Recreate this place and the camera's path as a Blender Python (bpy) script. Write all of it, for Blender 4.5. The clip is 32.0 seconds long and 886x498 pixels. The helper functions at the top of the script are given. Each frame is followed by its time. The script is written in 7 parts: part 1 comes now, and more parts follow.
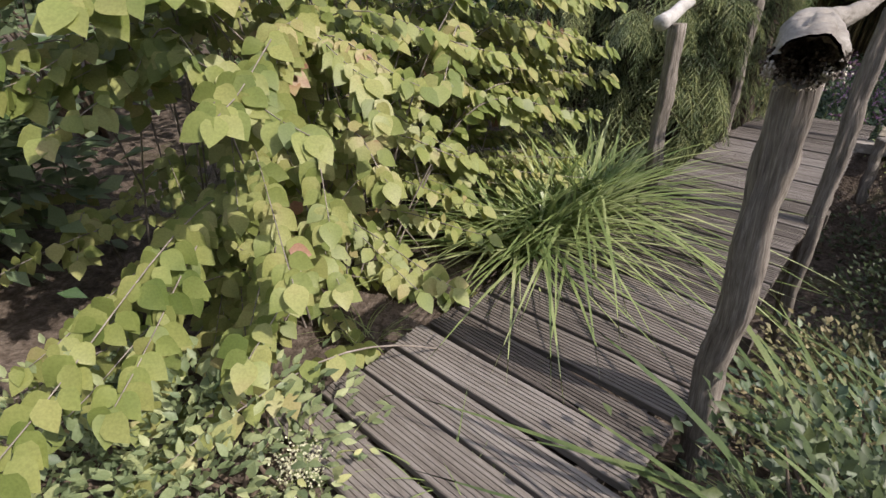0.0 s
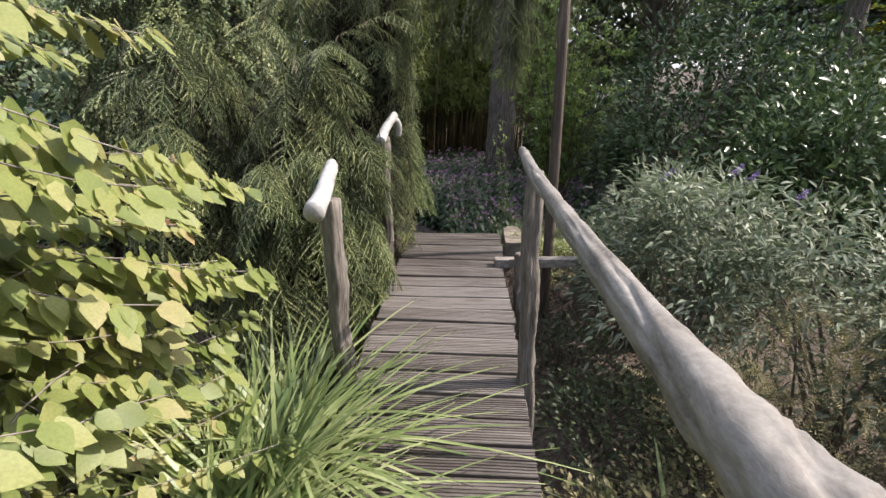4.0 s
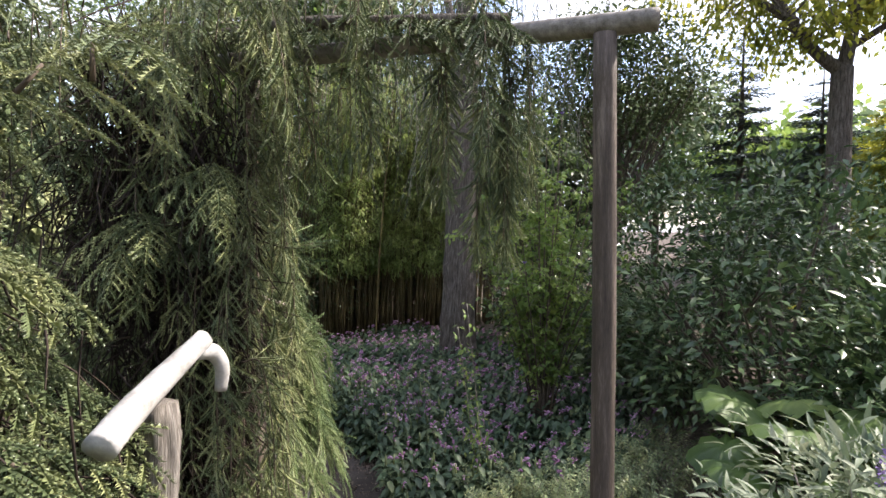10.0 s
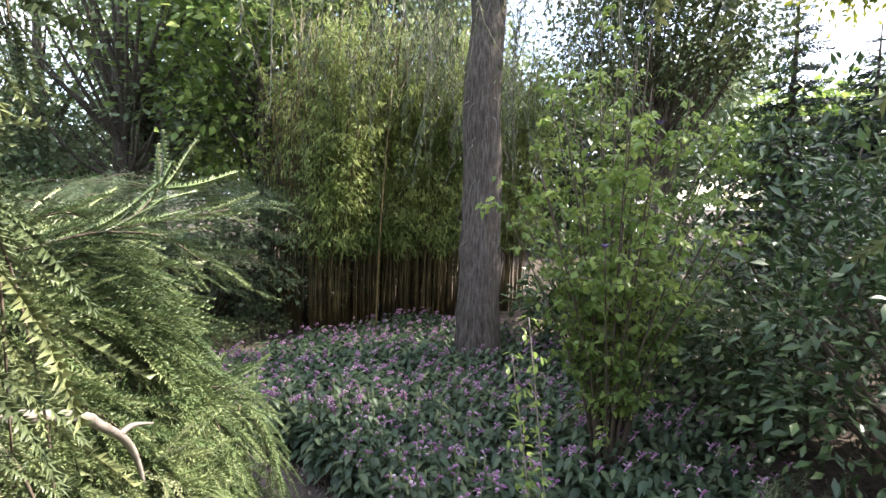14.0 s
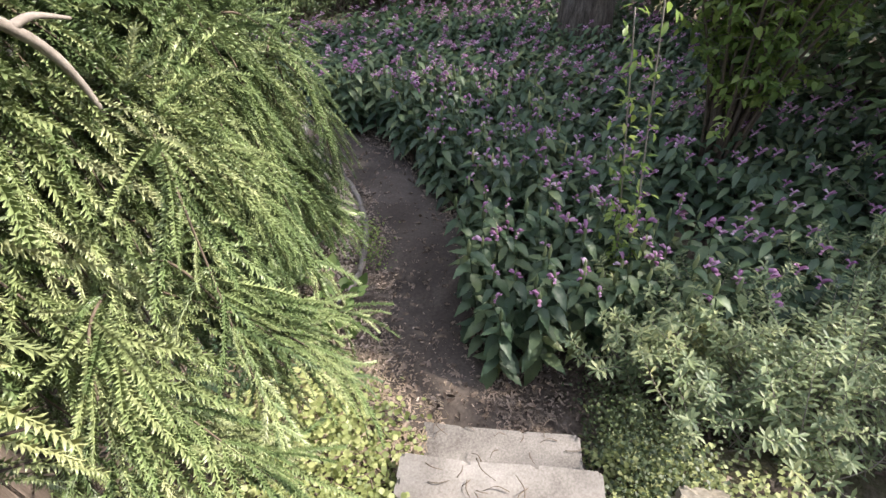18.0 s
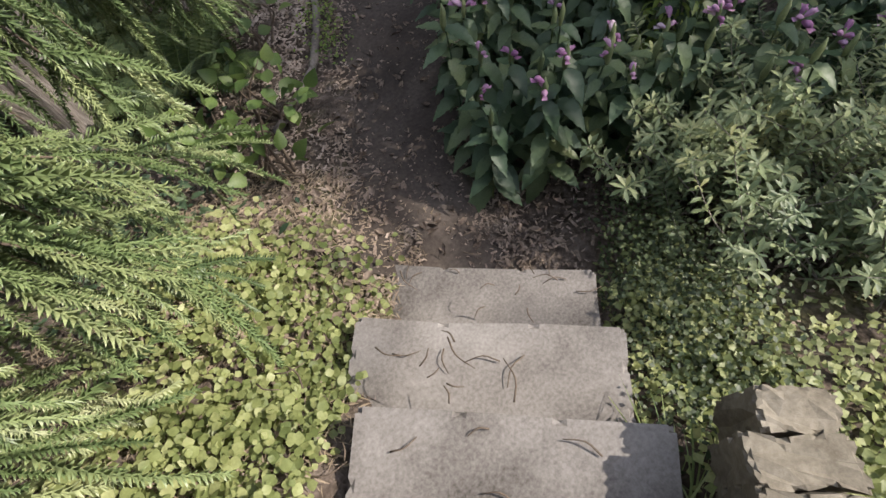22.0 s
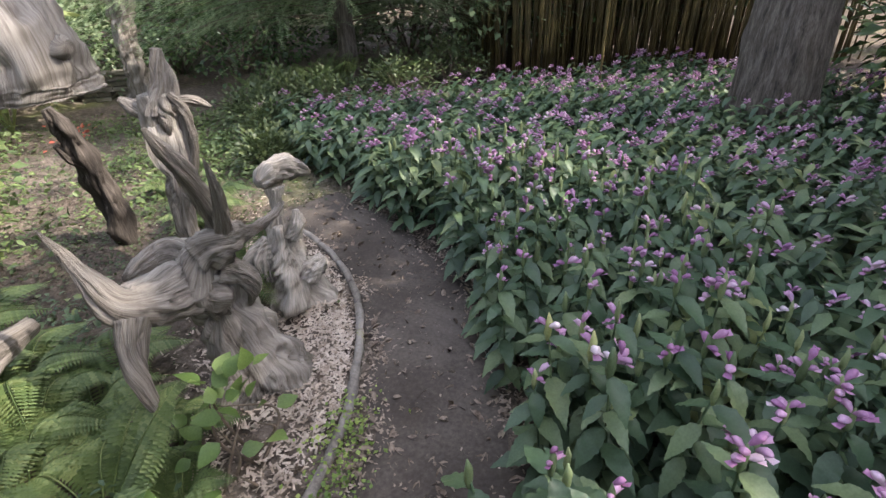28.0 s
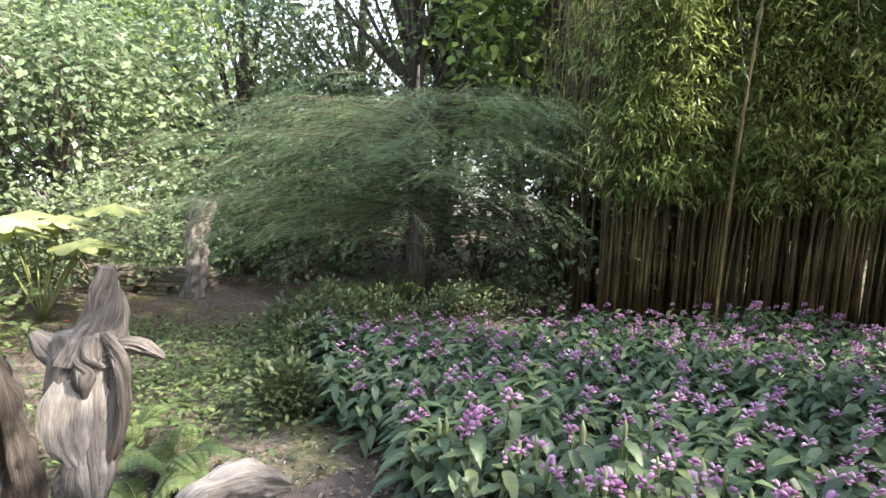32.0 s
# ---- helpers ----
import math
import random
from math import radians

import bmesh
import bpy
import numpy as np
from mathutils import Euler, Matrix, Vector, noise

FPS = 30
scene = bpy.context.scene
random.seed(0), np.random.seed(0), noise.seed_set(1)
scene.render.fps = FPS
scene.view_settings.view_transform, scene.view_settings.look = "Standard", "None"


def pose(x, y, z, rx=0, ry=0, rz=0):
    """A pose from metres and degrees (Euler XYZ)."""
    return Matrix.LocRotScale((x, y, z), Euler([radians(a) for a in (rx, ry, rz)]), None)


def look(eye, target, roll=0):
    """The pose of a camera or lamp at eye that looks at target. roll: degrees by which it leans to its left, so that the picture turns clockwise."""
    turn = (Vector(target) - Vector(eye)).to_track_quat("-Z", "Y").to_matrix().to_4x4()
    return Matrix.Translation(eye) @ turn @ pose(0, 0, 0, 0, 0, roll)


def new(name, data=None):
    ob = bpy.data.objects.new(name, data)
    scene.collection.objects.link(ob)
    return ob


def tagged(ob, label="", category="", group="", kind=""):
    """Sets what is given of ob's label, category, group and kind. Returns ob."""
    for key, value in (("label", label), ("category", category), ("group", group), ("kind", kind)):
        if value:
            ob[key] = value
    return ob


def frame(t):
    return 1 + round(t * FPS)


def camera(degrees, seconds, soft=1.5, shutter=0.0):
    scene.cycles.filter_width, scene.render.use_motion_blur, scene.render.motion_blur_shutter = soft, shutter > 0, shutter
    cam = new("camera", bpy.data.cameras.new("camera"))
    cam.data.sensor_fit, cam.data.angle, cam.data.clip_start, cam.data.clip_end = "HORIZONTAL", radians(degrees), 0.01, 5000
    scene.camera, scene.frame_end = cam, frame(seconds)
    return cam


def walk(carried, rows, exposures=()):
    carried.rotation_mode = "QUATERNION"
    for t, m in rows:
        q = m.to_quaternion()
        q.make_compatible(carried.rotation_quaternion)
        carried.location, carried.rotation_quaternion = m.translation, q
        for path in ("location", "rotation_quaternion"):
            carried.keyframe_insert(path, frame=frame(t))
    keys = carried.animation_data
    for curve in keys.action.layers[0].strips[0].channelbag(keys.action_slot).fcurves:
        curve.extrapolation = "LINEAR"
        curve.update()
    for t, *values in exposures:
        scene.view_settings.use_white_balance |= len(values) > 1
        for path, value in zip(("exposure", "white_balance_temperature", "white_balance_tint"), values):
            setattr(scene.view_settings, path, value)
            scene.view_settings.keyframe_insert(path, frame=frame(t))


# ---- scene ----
cam = camera(82.72, 32.0)
# seconds, eye x y z, turn about x, y, z in degrees
PATH = [
    (0.0, 0.000, -0.000, 1.332, 60.18, 1.06, 0.00),
    (0.5, 0.054, 0.173, 1.318, 62.06, 1.84, -8.87),
    (1.0, 0.090, 0.308, 1.326, 63.18, 3.11, -12.82),
    (1.5, 0.088, 0.469, 1.328, 63.91, 3.82, -16.70),
    (2.0, 0.069, 0.627, 1.364, 64.80, 2.62, -24.91),
    (2.5, 0.123, 0.802, 1.382, 65.88, 1.42, -30.84),
    (3.0, 0.228, 0.954, 1.432, 67.09, 0.64, -33.87),
    (3.5, 0.296, 1.028, 1.493, 68.47, 0.80, -35.00),
    (4.0, 0.322, 1.139, 1.551, 69.97, -0.23, -40.03),
    (4.5, 0.395, 1.237, 1.575, 71.87, -1.43, -48.96),
    (6.5, 0.884, 1.829, 1.612, 86.24, -0.63, -47.20),
    (7.0, 1.070, 1.963, 1.619, 88.32, -0.68, -45.79),
    (7.5, 1.229, 2.114, 1.601, 89.60, -0.76, -44.19),
    (8.0, 1.409, 2.334, 1.603, 90.31, -0.92, -42.93),
    (8.5, 1.625, 2.510, 1.575, 90.60, -1.05, -42.02),
    (9.0, 1.782, 2.620, 1.529, 90.54, -1.31, -41.20),
    (9.5, 1.906, 2.756, 1.507, 88.98, -1.29, -41.80),
    (10.0, 2.042, 2.918, 1.512, 87.68, -0.48, -45.32),
    (10.5, 2.221, 3.071, 1.525, 87.01, -0.32, -48.22),
    (11.0, 2.329, 3.240, 1.535, 86.76, -0.60, -49.37),
    (11.5, 2.422, 3.419, 1.554, 86.88, -0.50, -51.28),
    (12.0, 2.563, 3.594, 1.533, 87.01, -0.17, -51.53),
    (12.5, 2.731, 3.772, 1.507, 87.20, -0.06, -50.45),
    (13.0, 2.856, 3.978, 1.494, 87.11, 0.33, -48.62),
    (13.5, 2.985, 4.152, 1.464, 86.86, -0.20, -47.30),
    (15.5, 3.239, 4.385, 1.386, 71.57, -1.38, -38.73),
    (16.0, 3.235, 4.368, 1.353, 67.16, -1.30, -38.02),
    (16.5, 3.247, 4.364, 1.326, 62.26, -1.00, -37.33),
    (17.0, 3.281, 4.360, 1.302, 59.37, -0.48, -36.65),
    (17.5, 3.308, 4.456, 1.241, 56.08, -0.00, -35.45),
    (18.0, 3.361, 4.497, 1.188, 50.96, 0.87, -34.82),
    (18.5, 3.437, 4.504, 1.150, 45.39, 1.80, -34.28),
    (19.0, 3.480, 4.499, 1.103, 40.20, 2.47, -33.88),
    (19.5, 3.491, 4.542, 1.081, 35.46, 3.02, -33.77),
    (20.0, 3.556, 4.610, 1.068, 31.73, 3.52, -34.96),
    (20.5, 3.602, 4.666, 1.011, 29.21, 3.85, -37.83),
    (21.0, 3.656, 4.663, 0.955, 27.95, 4.14, -37.93),
    (21.5, 3.698, 4.687, 0.841, 27.70, 4.37, -37.58),
    (22.0, 3.724, 4.780, 0.772, 27.80, 4.62, -37.05),
    (22.5, 3.747, 4.896, 0.814, 28.70, 4.44, -36.70),
    (23.0, 3.785, 4.973, 0.832, 29.85, 4.13, -36.36),
    (23.5, 3.889, 5.021, 0.823, 31.97, 3.47, -35.64),
    (24.0, 3.973, 5.096, 0.737, 34.55, 3.60, -34.45),
    (24.5, 4.005, 5.223, 0.720, 37.91, 3.39, -32.94),
    (25.0, 4.069, 5.275, 0.726, 41.87, 3.39, -31.55),
    (25.5, 4.137, 5.284, 0.681, 45.86, 2.32, -29.09),
    (26.0, 4.201, 5.405, 0.612, 49.95, 1.42, -26.93),
    (26.5, 4.247, 5.495, 0.586, 53.81, 2.03, -25.34),
    (28.5, 4.457, 5.743, 0.583, 62.48, 2.69, -18.58),
    (29.0, 4.436, 5.787, 0.628, 65.27, 2.17, -18.44),
    (29.5, 4.441, 5.827, 0.587, 68.09, 1.19, -16.86),
    (30.0, 4.480, 6.013, 0.538, 70.51, -0.20, -15.21),
    (30.5, 4.520, 6.156, 0.524, 73.20, -0.96, -14.28),
    (31.0, 4.587, 6.341, 0.518, 76.68, -1.39, -13.43),
    (31.5, 4.620, 6.559, 0.534, 80.57, -1.61, -12.32),
    (32.0, 4.703, 6.735, 0.549, 83.99, -1.44, -11.30),
]
EXPOSURES = [(0.0, 1.0), (3.0, 1.35), (4.5, 1.4), (9.0, 1.7), (11.0, 2.0), (13.0, 2.5), (15.5, 2.3), (18.0, 2.05), (19.0, 1.95), (20.0, 1.66), (21.0, 1.4), (22.0, 1.3), (23.0, 1.45), (24.0, 1.65), (25.0, 1.95), (26.0, 2.25), (29.0, 2.55), (32.0, 2.75)]
walk(cam, [(t, pose(x, y, z, rx, ry, rz)) for t, x, y, z, rx, ry, rz in PATH], [(t, stops, 6550, 17 - 0.1 * t) for t, stops in EXPOSURES])

# ---- daylight ----
SUN_EL, SUN_AZ = radians(44), math.atan2(0.86, -0.51)   # azimuth from +y towards +x
world = bpy.data.worlds.new("sky")
scene.world = world
world.use_nodes = True
wn, wl = world.node_tree.nodes, world.node_tree.links
wn.clear()
w_out, w_bg, w_sky = wn.new("ShaderNodeOutputWorld"), wn.new("ShaderNodeBackground"), wn.new("ShaderNodeTexSky")
w_sky.sky_type, w_sky.sun_disc, w_sky.sun_elevation, w_sky.sun_rotation = "NISHITA", False, SUN_EL, SUN_AZ
w_sky.dust_density = 2.0
w_co, w_map, w_noise, w_ramp, w_mix = (wn.new("ShaderNodeTexCoord"), wn.new("ShaderNodeMapping"), wn.new("ShaderNodeTexNoise"),
                                       wn.new("ShaderNodeValToRGB"), wn.new("ShaderNodeMixRGB"))
w_map.inputs["Scale"].default_value = (1.0, 1.0, 2.4)
w_noise.inputs["Scale"].default_value, w_noise.inputs["Detail"].default_value = 2.6, 7.0
w_ramp.color_ramp.elements[0].position, w_ramp.color_ramp.elements[1].position = 0.40, 0.60
w_mix.inputs["Color2"].default_value = (3.7, 3.9, 4.4, 1)
wl.new(w_co.outputs["Generated"], w_map.inputs["Vector"])
wl.new(w_map.outputs["Vector"], w_noise.inputs["Vector"])
wl.new(w_noise.outputs["Fac"], w_ramp.inputs["Fac"])
wl.new(w_ramp.outputs["Color"], w_mix.inputs["Fac"])
wl.new(w_sky.outputs["Color"], w_mix.inputs["Color1"])
wl.new(w_mix.outputs["Color"], w_bg.inputs["Color"])
wl.new(w_bg.outputs["Background"], w_out.inputs["Surface"])
w_bg.inputs["Strength"].default_value = 0.15
sun = new("sun", bpy.data.lights.new("sun", "SUN"))
sun.data.energy, sun.data.angle, sun.data.color = 2.9, radians(0.6), (1.0, 0.94, 0.84)
sun.matrix_world = look((0, 0, 0), (-math.sin(SUN_AZ) * math.cos(SUN_EL), -math.cos(SUN_AZ) * math.cos(SUN_EL), -math.sin(SUN_EL)))

# ---- materials ----
def mat_nodes(name):
    m = bpy.data.materials.new(name)
    m.use_nodes = True
    n, l = m.node_tree.nodes, m.node_tree.links
    return m, n, l, n["Principled BSDF"]


def ramp_node(n, stops):
    r = n.new("ShaderNodeValToRGB")
    e = r.color_ramp.elements
    while len(e) < len(stops):
        e.new(0.5)
    for k, (p, c) in enumerate(stops):
        e[k].position, e[k].color = p, (*c, 1)
    return r


def noise_node(n, l, co, scale, detail=4.0, stretch=(1, 1, 1), rough=0.55):
    mp, t = n.new("ShaderNodeMapping"), n.new("ShaderNodeTexNoise")
    mp.inputs["Scale"].default_value = stretch
    t.inputs["Scale"].default_value, t.inputs["Detail"].default_value, t.inputs["Roughness"].default_value = scale, detail, rough
    l.new(co, mp.inputs["Vector"])
    l.new(mp.outputs["Vector"], t.inputs["Vector"])
    return t


def maths(n, l, op, a, b):
    k = n.new("ShaderNodeMath")
    k.operation = op
    for i, v in enumerate((a, b)):
        if isinstance(v, (int, float)):
            k.inputs[i].default_value = v
        else:
            l.new(v, k.inputs[i])
    return k.outputs[0]


def foliage(name, stops, rough=0.5, through_light=0.35, scale=3.0, vein=0.0):
    """Leaf material: colour varies leaf by leaf and in drifts, light shines through."""
    m, n, l, bsdf = mat_nodes(name)
    geo, oi, co = n.new("ShaderNodeNewGeometry"), n.new("ShaderNodeObjectInfo"), n.new("ShaderNodeTexCoord")
    drift = noise_node(n, l, geo.outputs["Position"], scale, 3.0)
    f = maths(n, l, "FRACT", maths(n, l, "ADD", geo.outputs["Random Per Island"], oi.outputs["Random"]), 0)
    f = maths(n, l, "ADD", maths(n, l, "MULTIPLY", f, 0.62), maths(n, l, "SUBTRACT", maths(n, l, "MULTIPLY", drift.outputs["Fac"], 1.5), 0.56))
    r = ramp_node(n, stops)
    l.new(f, r.inputs["Fac"])
    spot = noise_node(n, l, geo.outputs["Position"], 160.0, 2.0)
    mix = n.new("ShaderNodeMixRGB")
    mix.blend_type = "MULTIPLY"
    mix.inputs["Fac"].default_value = 0.45
    l.new(r.outputs["Color"], mix.inputs["Color1"])
    l.new(ramp_node(n, [(0.3, (0.55, 0.55, 0.5)), (0.65, (1, 1, 1))]).outputs["Color"], mix.inputs["Color2"])
    l.new(spot.outputs["Fac"], mix.inputs["Color2"].links[0].from_node.inputs["Fac"])
    l.new(mix.outputs["Color"], bsdf.inputs["Base Color"])
    bsdf.inputs["Roughness"].default_value = rough
    bsdf.inputs["Specular IOR Level"].default_value = 0.45
    tr, mx, out = n.new("ShaderNodeBsdfTranslucent"), n.new("ShaderNodeMixShader"), n["Material Output"]
    l.new(mix.outputs["Color"], tr.inputs["Color"])
    mx.inputs["Fac"].default_value = through_light
    l.new(bsdf.outputs[0], mx.inputs[1])
    l.new(tr.outputs[0], mx.inputs[2])
    l.new(mx.outputs[0], out.inputs["Surface"])
    return m


def surface(name, stops, scale=8.0, stretch=(1, 1, 1), rough=0.8, bump=0.3, fine=90.0, depth=0.01, per_piece=0.0, space="Object"):
    """Solid surface: coarse drift of colour, fine grain, relief from both."""
    m, n, l, bsdf = mat_nodes(name)
    co, oi = n.new("ShaderNodeTexCoord"), n.new("ShaderNodeObjectInfo")
    vec = n.new("ShaderNodeVectorMath")
    vec.operation = "ADD"
    if space == "grain":
        at = n.new("ShaderNodeAttribute")
        at.attribute_name = "grain"
        l.new(at.outputs["Vector"], vec.inputs[0])
    else:
        l.new(co.outputs[space], vec.inputs[0])
    sc = maths(n, l, "MULTIPLY", oi.outputs["Random"], 40.0 if per_piece else 0.0)
    l.new(sc, vec.inputs[1])
    a = noise_node(n, l, vec.outputs[0], scale, 6.0, stretch, 0.6)
    b = noise_node(n, l, vec.outputs[0], fine, 4.0, stretch, 0.65)
    coarse = 0.42 if space == "grain" else 0.65
    f = maths(n, l, "ADD", maths(n, l, "MULTIPLY", a.outputs["Fac"], coarse), maths(n, l, "MULTIPLY", b.outputs["Fac"], 1 - coarse))
    if per_piece:
        f = maths(n, l, "ADD", f, maths(n, l, "MULTIPLY", maths(n, l, "SUBTRACT", oi.outputs["Random"], 0.5), per_piece))
    r = ramp_node(n, stops)
    l.new(f, r.inputs["Fac"])
    l.new(r.outputs["Color"], bsdf.inputs["Base Color"])
    rr = n.new("ShaderNodeMapRange")
    rr.inputs["To Min"].default_value, rr.inputs["To Max"].default_value = min(rough + 0.12, 1), rough - 0.12
    l.new(b.outputs["Fac"], rr.inputs["Value"])
    l.new(rr.outputs[0], bsdf.inputs["Roughness"])
    bp = n.new("ShaderNodeBump")
    bp.inputs["Strength"].default_value, bp.inputs["Distance"].default_value = bump, depth
    l.new(f, bp.inputs["Height"])
    l.new(bp.outputs[0], bsdf.inputs["Normal"])
    bsdf.inputs["Specular IOR Level"].default_value = 0.3
    return m


M_DECK = surface("weathered_decking", [(0.32, (0.055, 0.046, 0.039)), (0.5, (0.135, 0.118, 0.103)), (0.68, (0.23, 0.21, 0.19))], 5.0, (0.5, 7, 7), 0.75, 0.5, 60.0, 0.004, 0.22)
M_JOIST = surface("damp_timber", [(0.3, (0.05, 0.042, 0.036)), (0.7, (0.16, 0.14, 0.12))], 6.0, (1, 8, 8), 0.85, 0.4)
M_POST = surface("grey_barkless_post", [(0.30, (0.03, 0.024, 0.019)), (0.42, (0.12, 0.104, 0.088)), (0.54, (0.20, 0.178, 0.152)), (0.68, (0.36, 0.33, 0.295))], 2.2, (1.6, 1.6, 1.0), 0.75, 0.9, 9.0, 0.006, 0.05, "grain")
M_FACE = surface("split_pale_wood", [(0.3, (0.13, 0.11, 0.09)), (0.5, (0.32, 0.285, 0.245)), (0.7, (0.52, 0.48, 0.43))], 2.4, (2.0, 2.0, 1.0), 0.8, 0.9, 10.0, 0.006, 0.05, "grain")
M_RAIL = surface("silvered_rail_wood", [(0.3, (0.07, 0.06, 0.05)), (0.45, (0.17, 0.155, 0.135)), (0.58, (0.235, 0.22, 0.195)), (0.7, (0.34, 0.32, 0.29))], 7.0, (1.0, 1.0, 4.0), 0.65, 0.4, 70.0, 0.004)
M_WHITE = surface("bleached_branch_wood", [(0.3, (0.20, 0.185, 0.165)), (0.5, (0.38, 0.37, 0.35)), (0.7, (0.54, 0.53, 0.51))], 9.0, (1, 1, 1), 0.55, 0.3, 70.0, 0.003)
M_ROTTEN = surface("rotten_heartwood", [(0.33, (0.014, 0.011, 0.008)), (0.5, (0.06, 0.046, 0.036)), (0.68, (0.24, 0.19, 0.155))], 22.0, (1, 1, 1), 0.92, 0.9, 110.0, 0.02)
M_PUNK = surface("pale_punky_wood", [(0.3, (0.16, 0.13, 0.10)), (0.5, (0.42, 0.38, 0.33)), (0.7, (0.68, 0.64, 0.58))], 40.0, (1, 1, 1), 0.9, 0.4)
M_TORII = surface("dark_brown_log", [(0.32, (0.035, 0.027, 0.022)), (0.52, (0.10, 0.078, 0.062)), (0.7, (0.25, 0.20, 0.165))], 5.0, (7, 7, 0.6), 0.75, 0.6, 50.0, 0.006)
M_BEAM = surface("weathered_beam", [(0.32, (0.09, 0.075, 0.062)), (0.55, (0.26, 0.235, 0.205)), (0.7, (0.42, 0.39, 0.35))], 5.0, (0.6, 7, 7), 0.75, 0.5, 50.0, 0.005)
M_STUMP = surface("driftwood_root", [(0.34, (0.02, 0.016, 0.012)), (0.41, (0.115, 0.098, 0.082)), (0.52, (0.205, 0.182, 0.157)), (0.66, (0.33, 0.30, 0.265))], 1.7, (1.6, 1.6, 0.55), 0.85, 1.0, 8.0, 0.014, 0.05, "grain")
M_DARKROOT = surface("dark_knotted_root", [(0.30, (0.015, 0.012, 0.010)), (0.5, (0.055, 0.045, 0.037)), (0.68, (0.12, 0.10, 0.085))], 2.0, (1.3, 1.3, 0.8), 0.88, 0.9, 9.0, 0.010, 0.05, "grain")
M_BARK = surface("rough_bark", [(0.36, (0.030, 0.024, 0.019)), (0.5, (0.105, 0.086, 0.070)), (0.66, (0.22, 0.19, 0.16))], 7.0, (5, 5, 0.7), 0.88, 1.0, 36.0, 0.03)
M_TWIG = surface("grey_twig", [(0.3, (0.10, 0.085, 0.07)), (0.7, (0.34, 0.30, 0.26))], 20.0, (1, 1, 1), 0.8, 0.3)
M_STRAW = surface("dry_straw", [(0.3, (0.20, 0.155, 0.105)), (0.7, (0.46, 0.385, 0.28))], 14.0, (1, 1, 1), 0.85, 0.2, per_piece=0.3)
M_BROWNTWIG = surface("brown_twig", [(0.3, (0.05, 0.038, 0.028)), (0.7, (0.17, 0.13, 0.095))], 20.0, (1, 1, 1), 0.8, 0.3)
# dead twigs coloured near-black: the spruces' inner darkness is in this colour
M_SHADETWIG = surface("shade_dark_dead_twig", [(0.3, (0.012, 0.009, 0.007)), (0.7, (0.055, 0.038, 0.027))], 20.0, (1, 1, 1), 0.85, 0.3)
M_SLAB = surface("concrete_step", [(0.34, (0.06, 0.053, 0.046)), (0.5, (0.165, 0.152, 0.138)), (0.66, (0.27, 0.255, 0.235))], 3.0, (1, 1, 1), 0.88, 0.3, 120.0, 0.002, 0.1)
M_STONE = surface("buff_walling_stone", [(0.32, (0.085, 0.073, 0.052)), (0.5, (0.175, 0.155, 0.118)), (0.68, (0.27, 0.245, 0.195))], 9.0, (1, 1, 1), 0.88, 0.6, 80.0, 0.008, 0.12)
M_CHIP = surface("bark_chip", [(0.3, (0.085, 0.062, 0.046)), (0.5, (0.26, 0.205, 0.16)), (0.7, (0.50, 0.42, 0.35))], 14.0, (1, 1, 1), 0.9, 0.3, per_piece=0.3)
M_EDGING = surface("log_edging", [(0.3, (0.06, 0.05, 0.042)), (0.48, (0.17, 0.15, 0.13)), (0.60, (0.24, 0.215, 0.19)), (0.68, (0.20, 0.20, 0.05)), (0.76, (0.32, 0.29, 0.25))], 7.0, (1, 1, 1), 0.85, 0.6)
M_CANE = surface("bamboo_cane", [(0.35, (0.03, 0.023, 0.012)), (0.5, (0.08, 0.06, 0.026)), (0.68, (0.24, 0.18, 0.07))], 3.0, (1, 1, 1), 0.4, 0.1)

L_YELLOW = foliage("yellow_green_leaf", [(0.0, (0.13, 0.18, 0.045)), (0.35, (0.245, 0.29, 0.085)), (0.72, (0.35, 0.36, 0.13)), (0.93, (0.41, 0.36, 0.17)), (1.0, (0.34, 0.18, 0.11))], 0.5, 0.38)
L_GRASS = foliage("arching_grass_blade", [(0.0, (0.10, 0.16, 0.055)), (0.5, (0.25, 0.32, 0.115)), (1.0, (0.50, 0.54, 0.28))], 0.4, 0.35)
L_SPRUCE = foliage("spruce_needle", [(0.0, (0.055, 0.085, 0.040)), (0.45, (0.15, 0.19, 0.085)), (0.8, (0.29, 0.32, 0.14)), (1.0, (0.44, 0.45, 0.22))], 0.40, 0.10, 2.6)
# the same needles in a lighter copy, sunlight put into the mound's colour
L_SPRUCELIT = foliage("sunlit_spruce_needle", [(0.0, (0.06, 0.10, 0.04)), (0.45, (0.165, 0.23, 0.09)), (0.8, (0.31, 0.365, 0.165)), (1.0, (0.48, 0.51, 0.29))], 0.40, 0.12, 2.4)
L_SILVER = foliage("grey_green_lance_leaf", [(0.0, (0.06, 0.095, 0.05)), (0.45, (0.15, 0.195, 0.115)), (0.8, (0.31, 0.345, 0.235)), (1.0, (0.44, 0.465, 0.35))], 0.6, 0.28)
L_RHODO = foliage("dark_glossy_leaf", [(0.0, (0.030, 0.058, 0.026)), (0.5, (0.070, 0.120, 0.048)), (1.0, (0.16, 0.22, 0.085))], 0.25, 0.18)
L_LIME = foliage("fresh_green_leaf", [(0.0, (0.095, 0.165, 0.04)), (0.5, (0.23, 0.335, 0.08)), (1.0, (0.44, 0.52, 0.15))], 0.45, 0.5)
L_WEED = foliage("broad_weed_leaf", [(0.0, (0.055, 0.105, 0.028)), (0.5, (0.12, 0.19, 0.05)), (1.0, (0.23, 0.31, 0.09))], 0.5, 0.4)
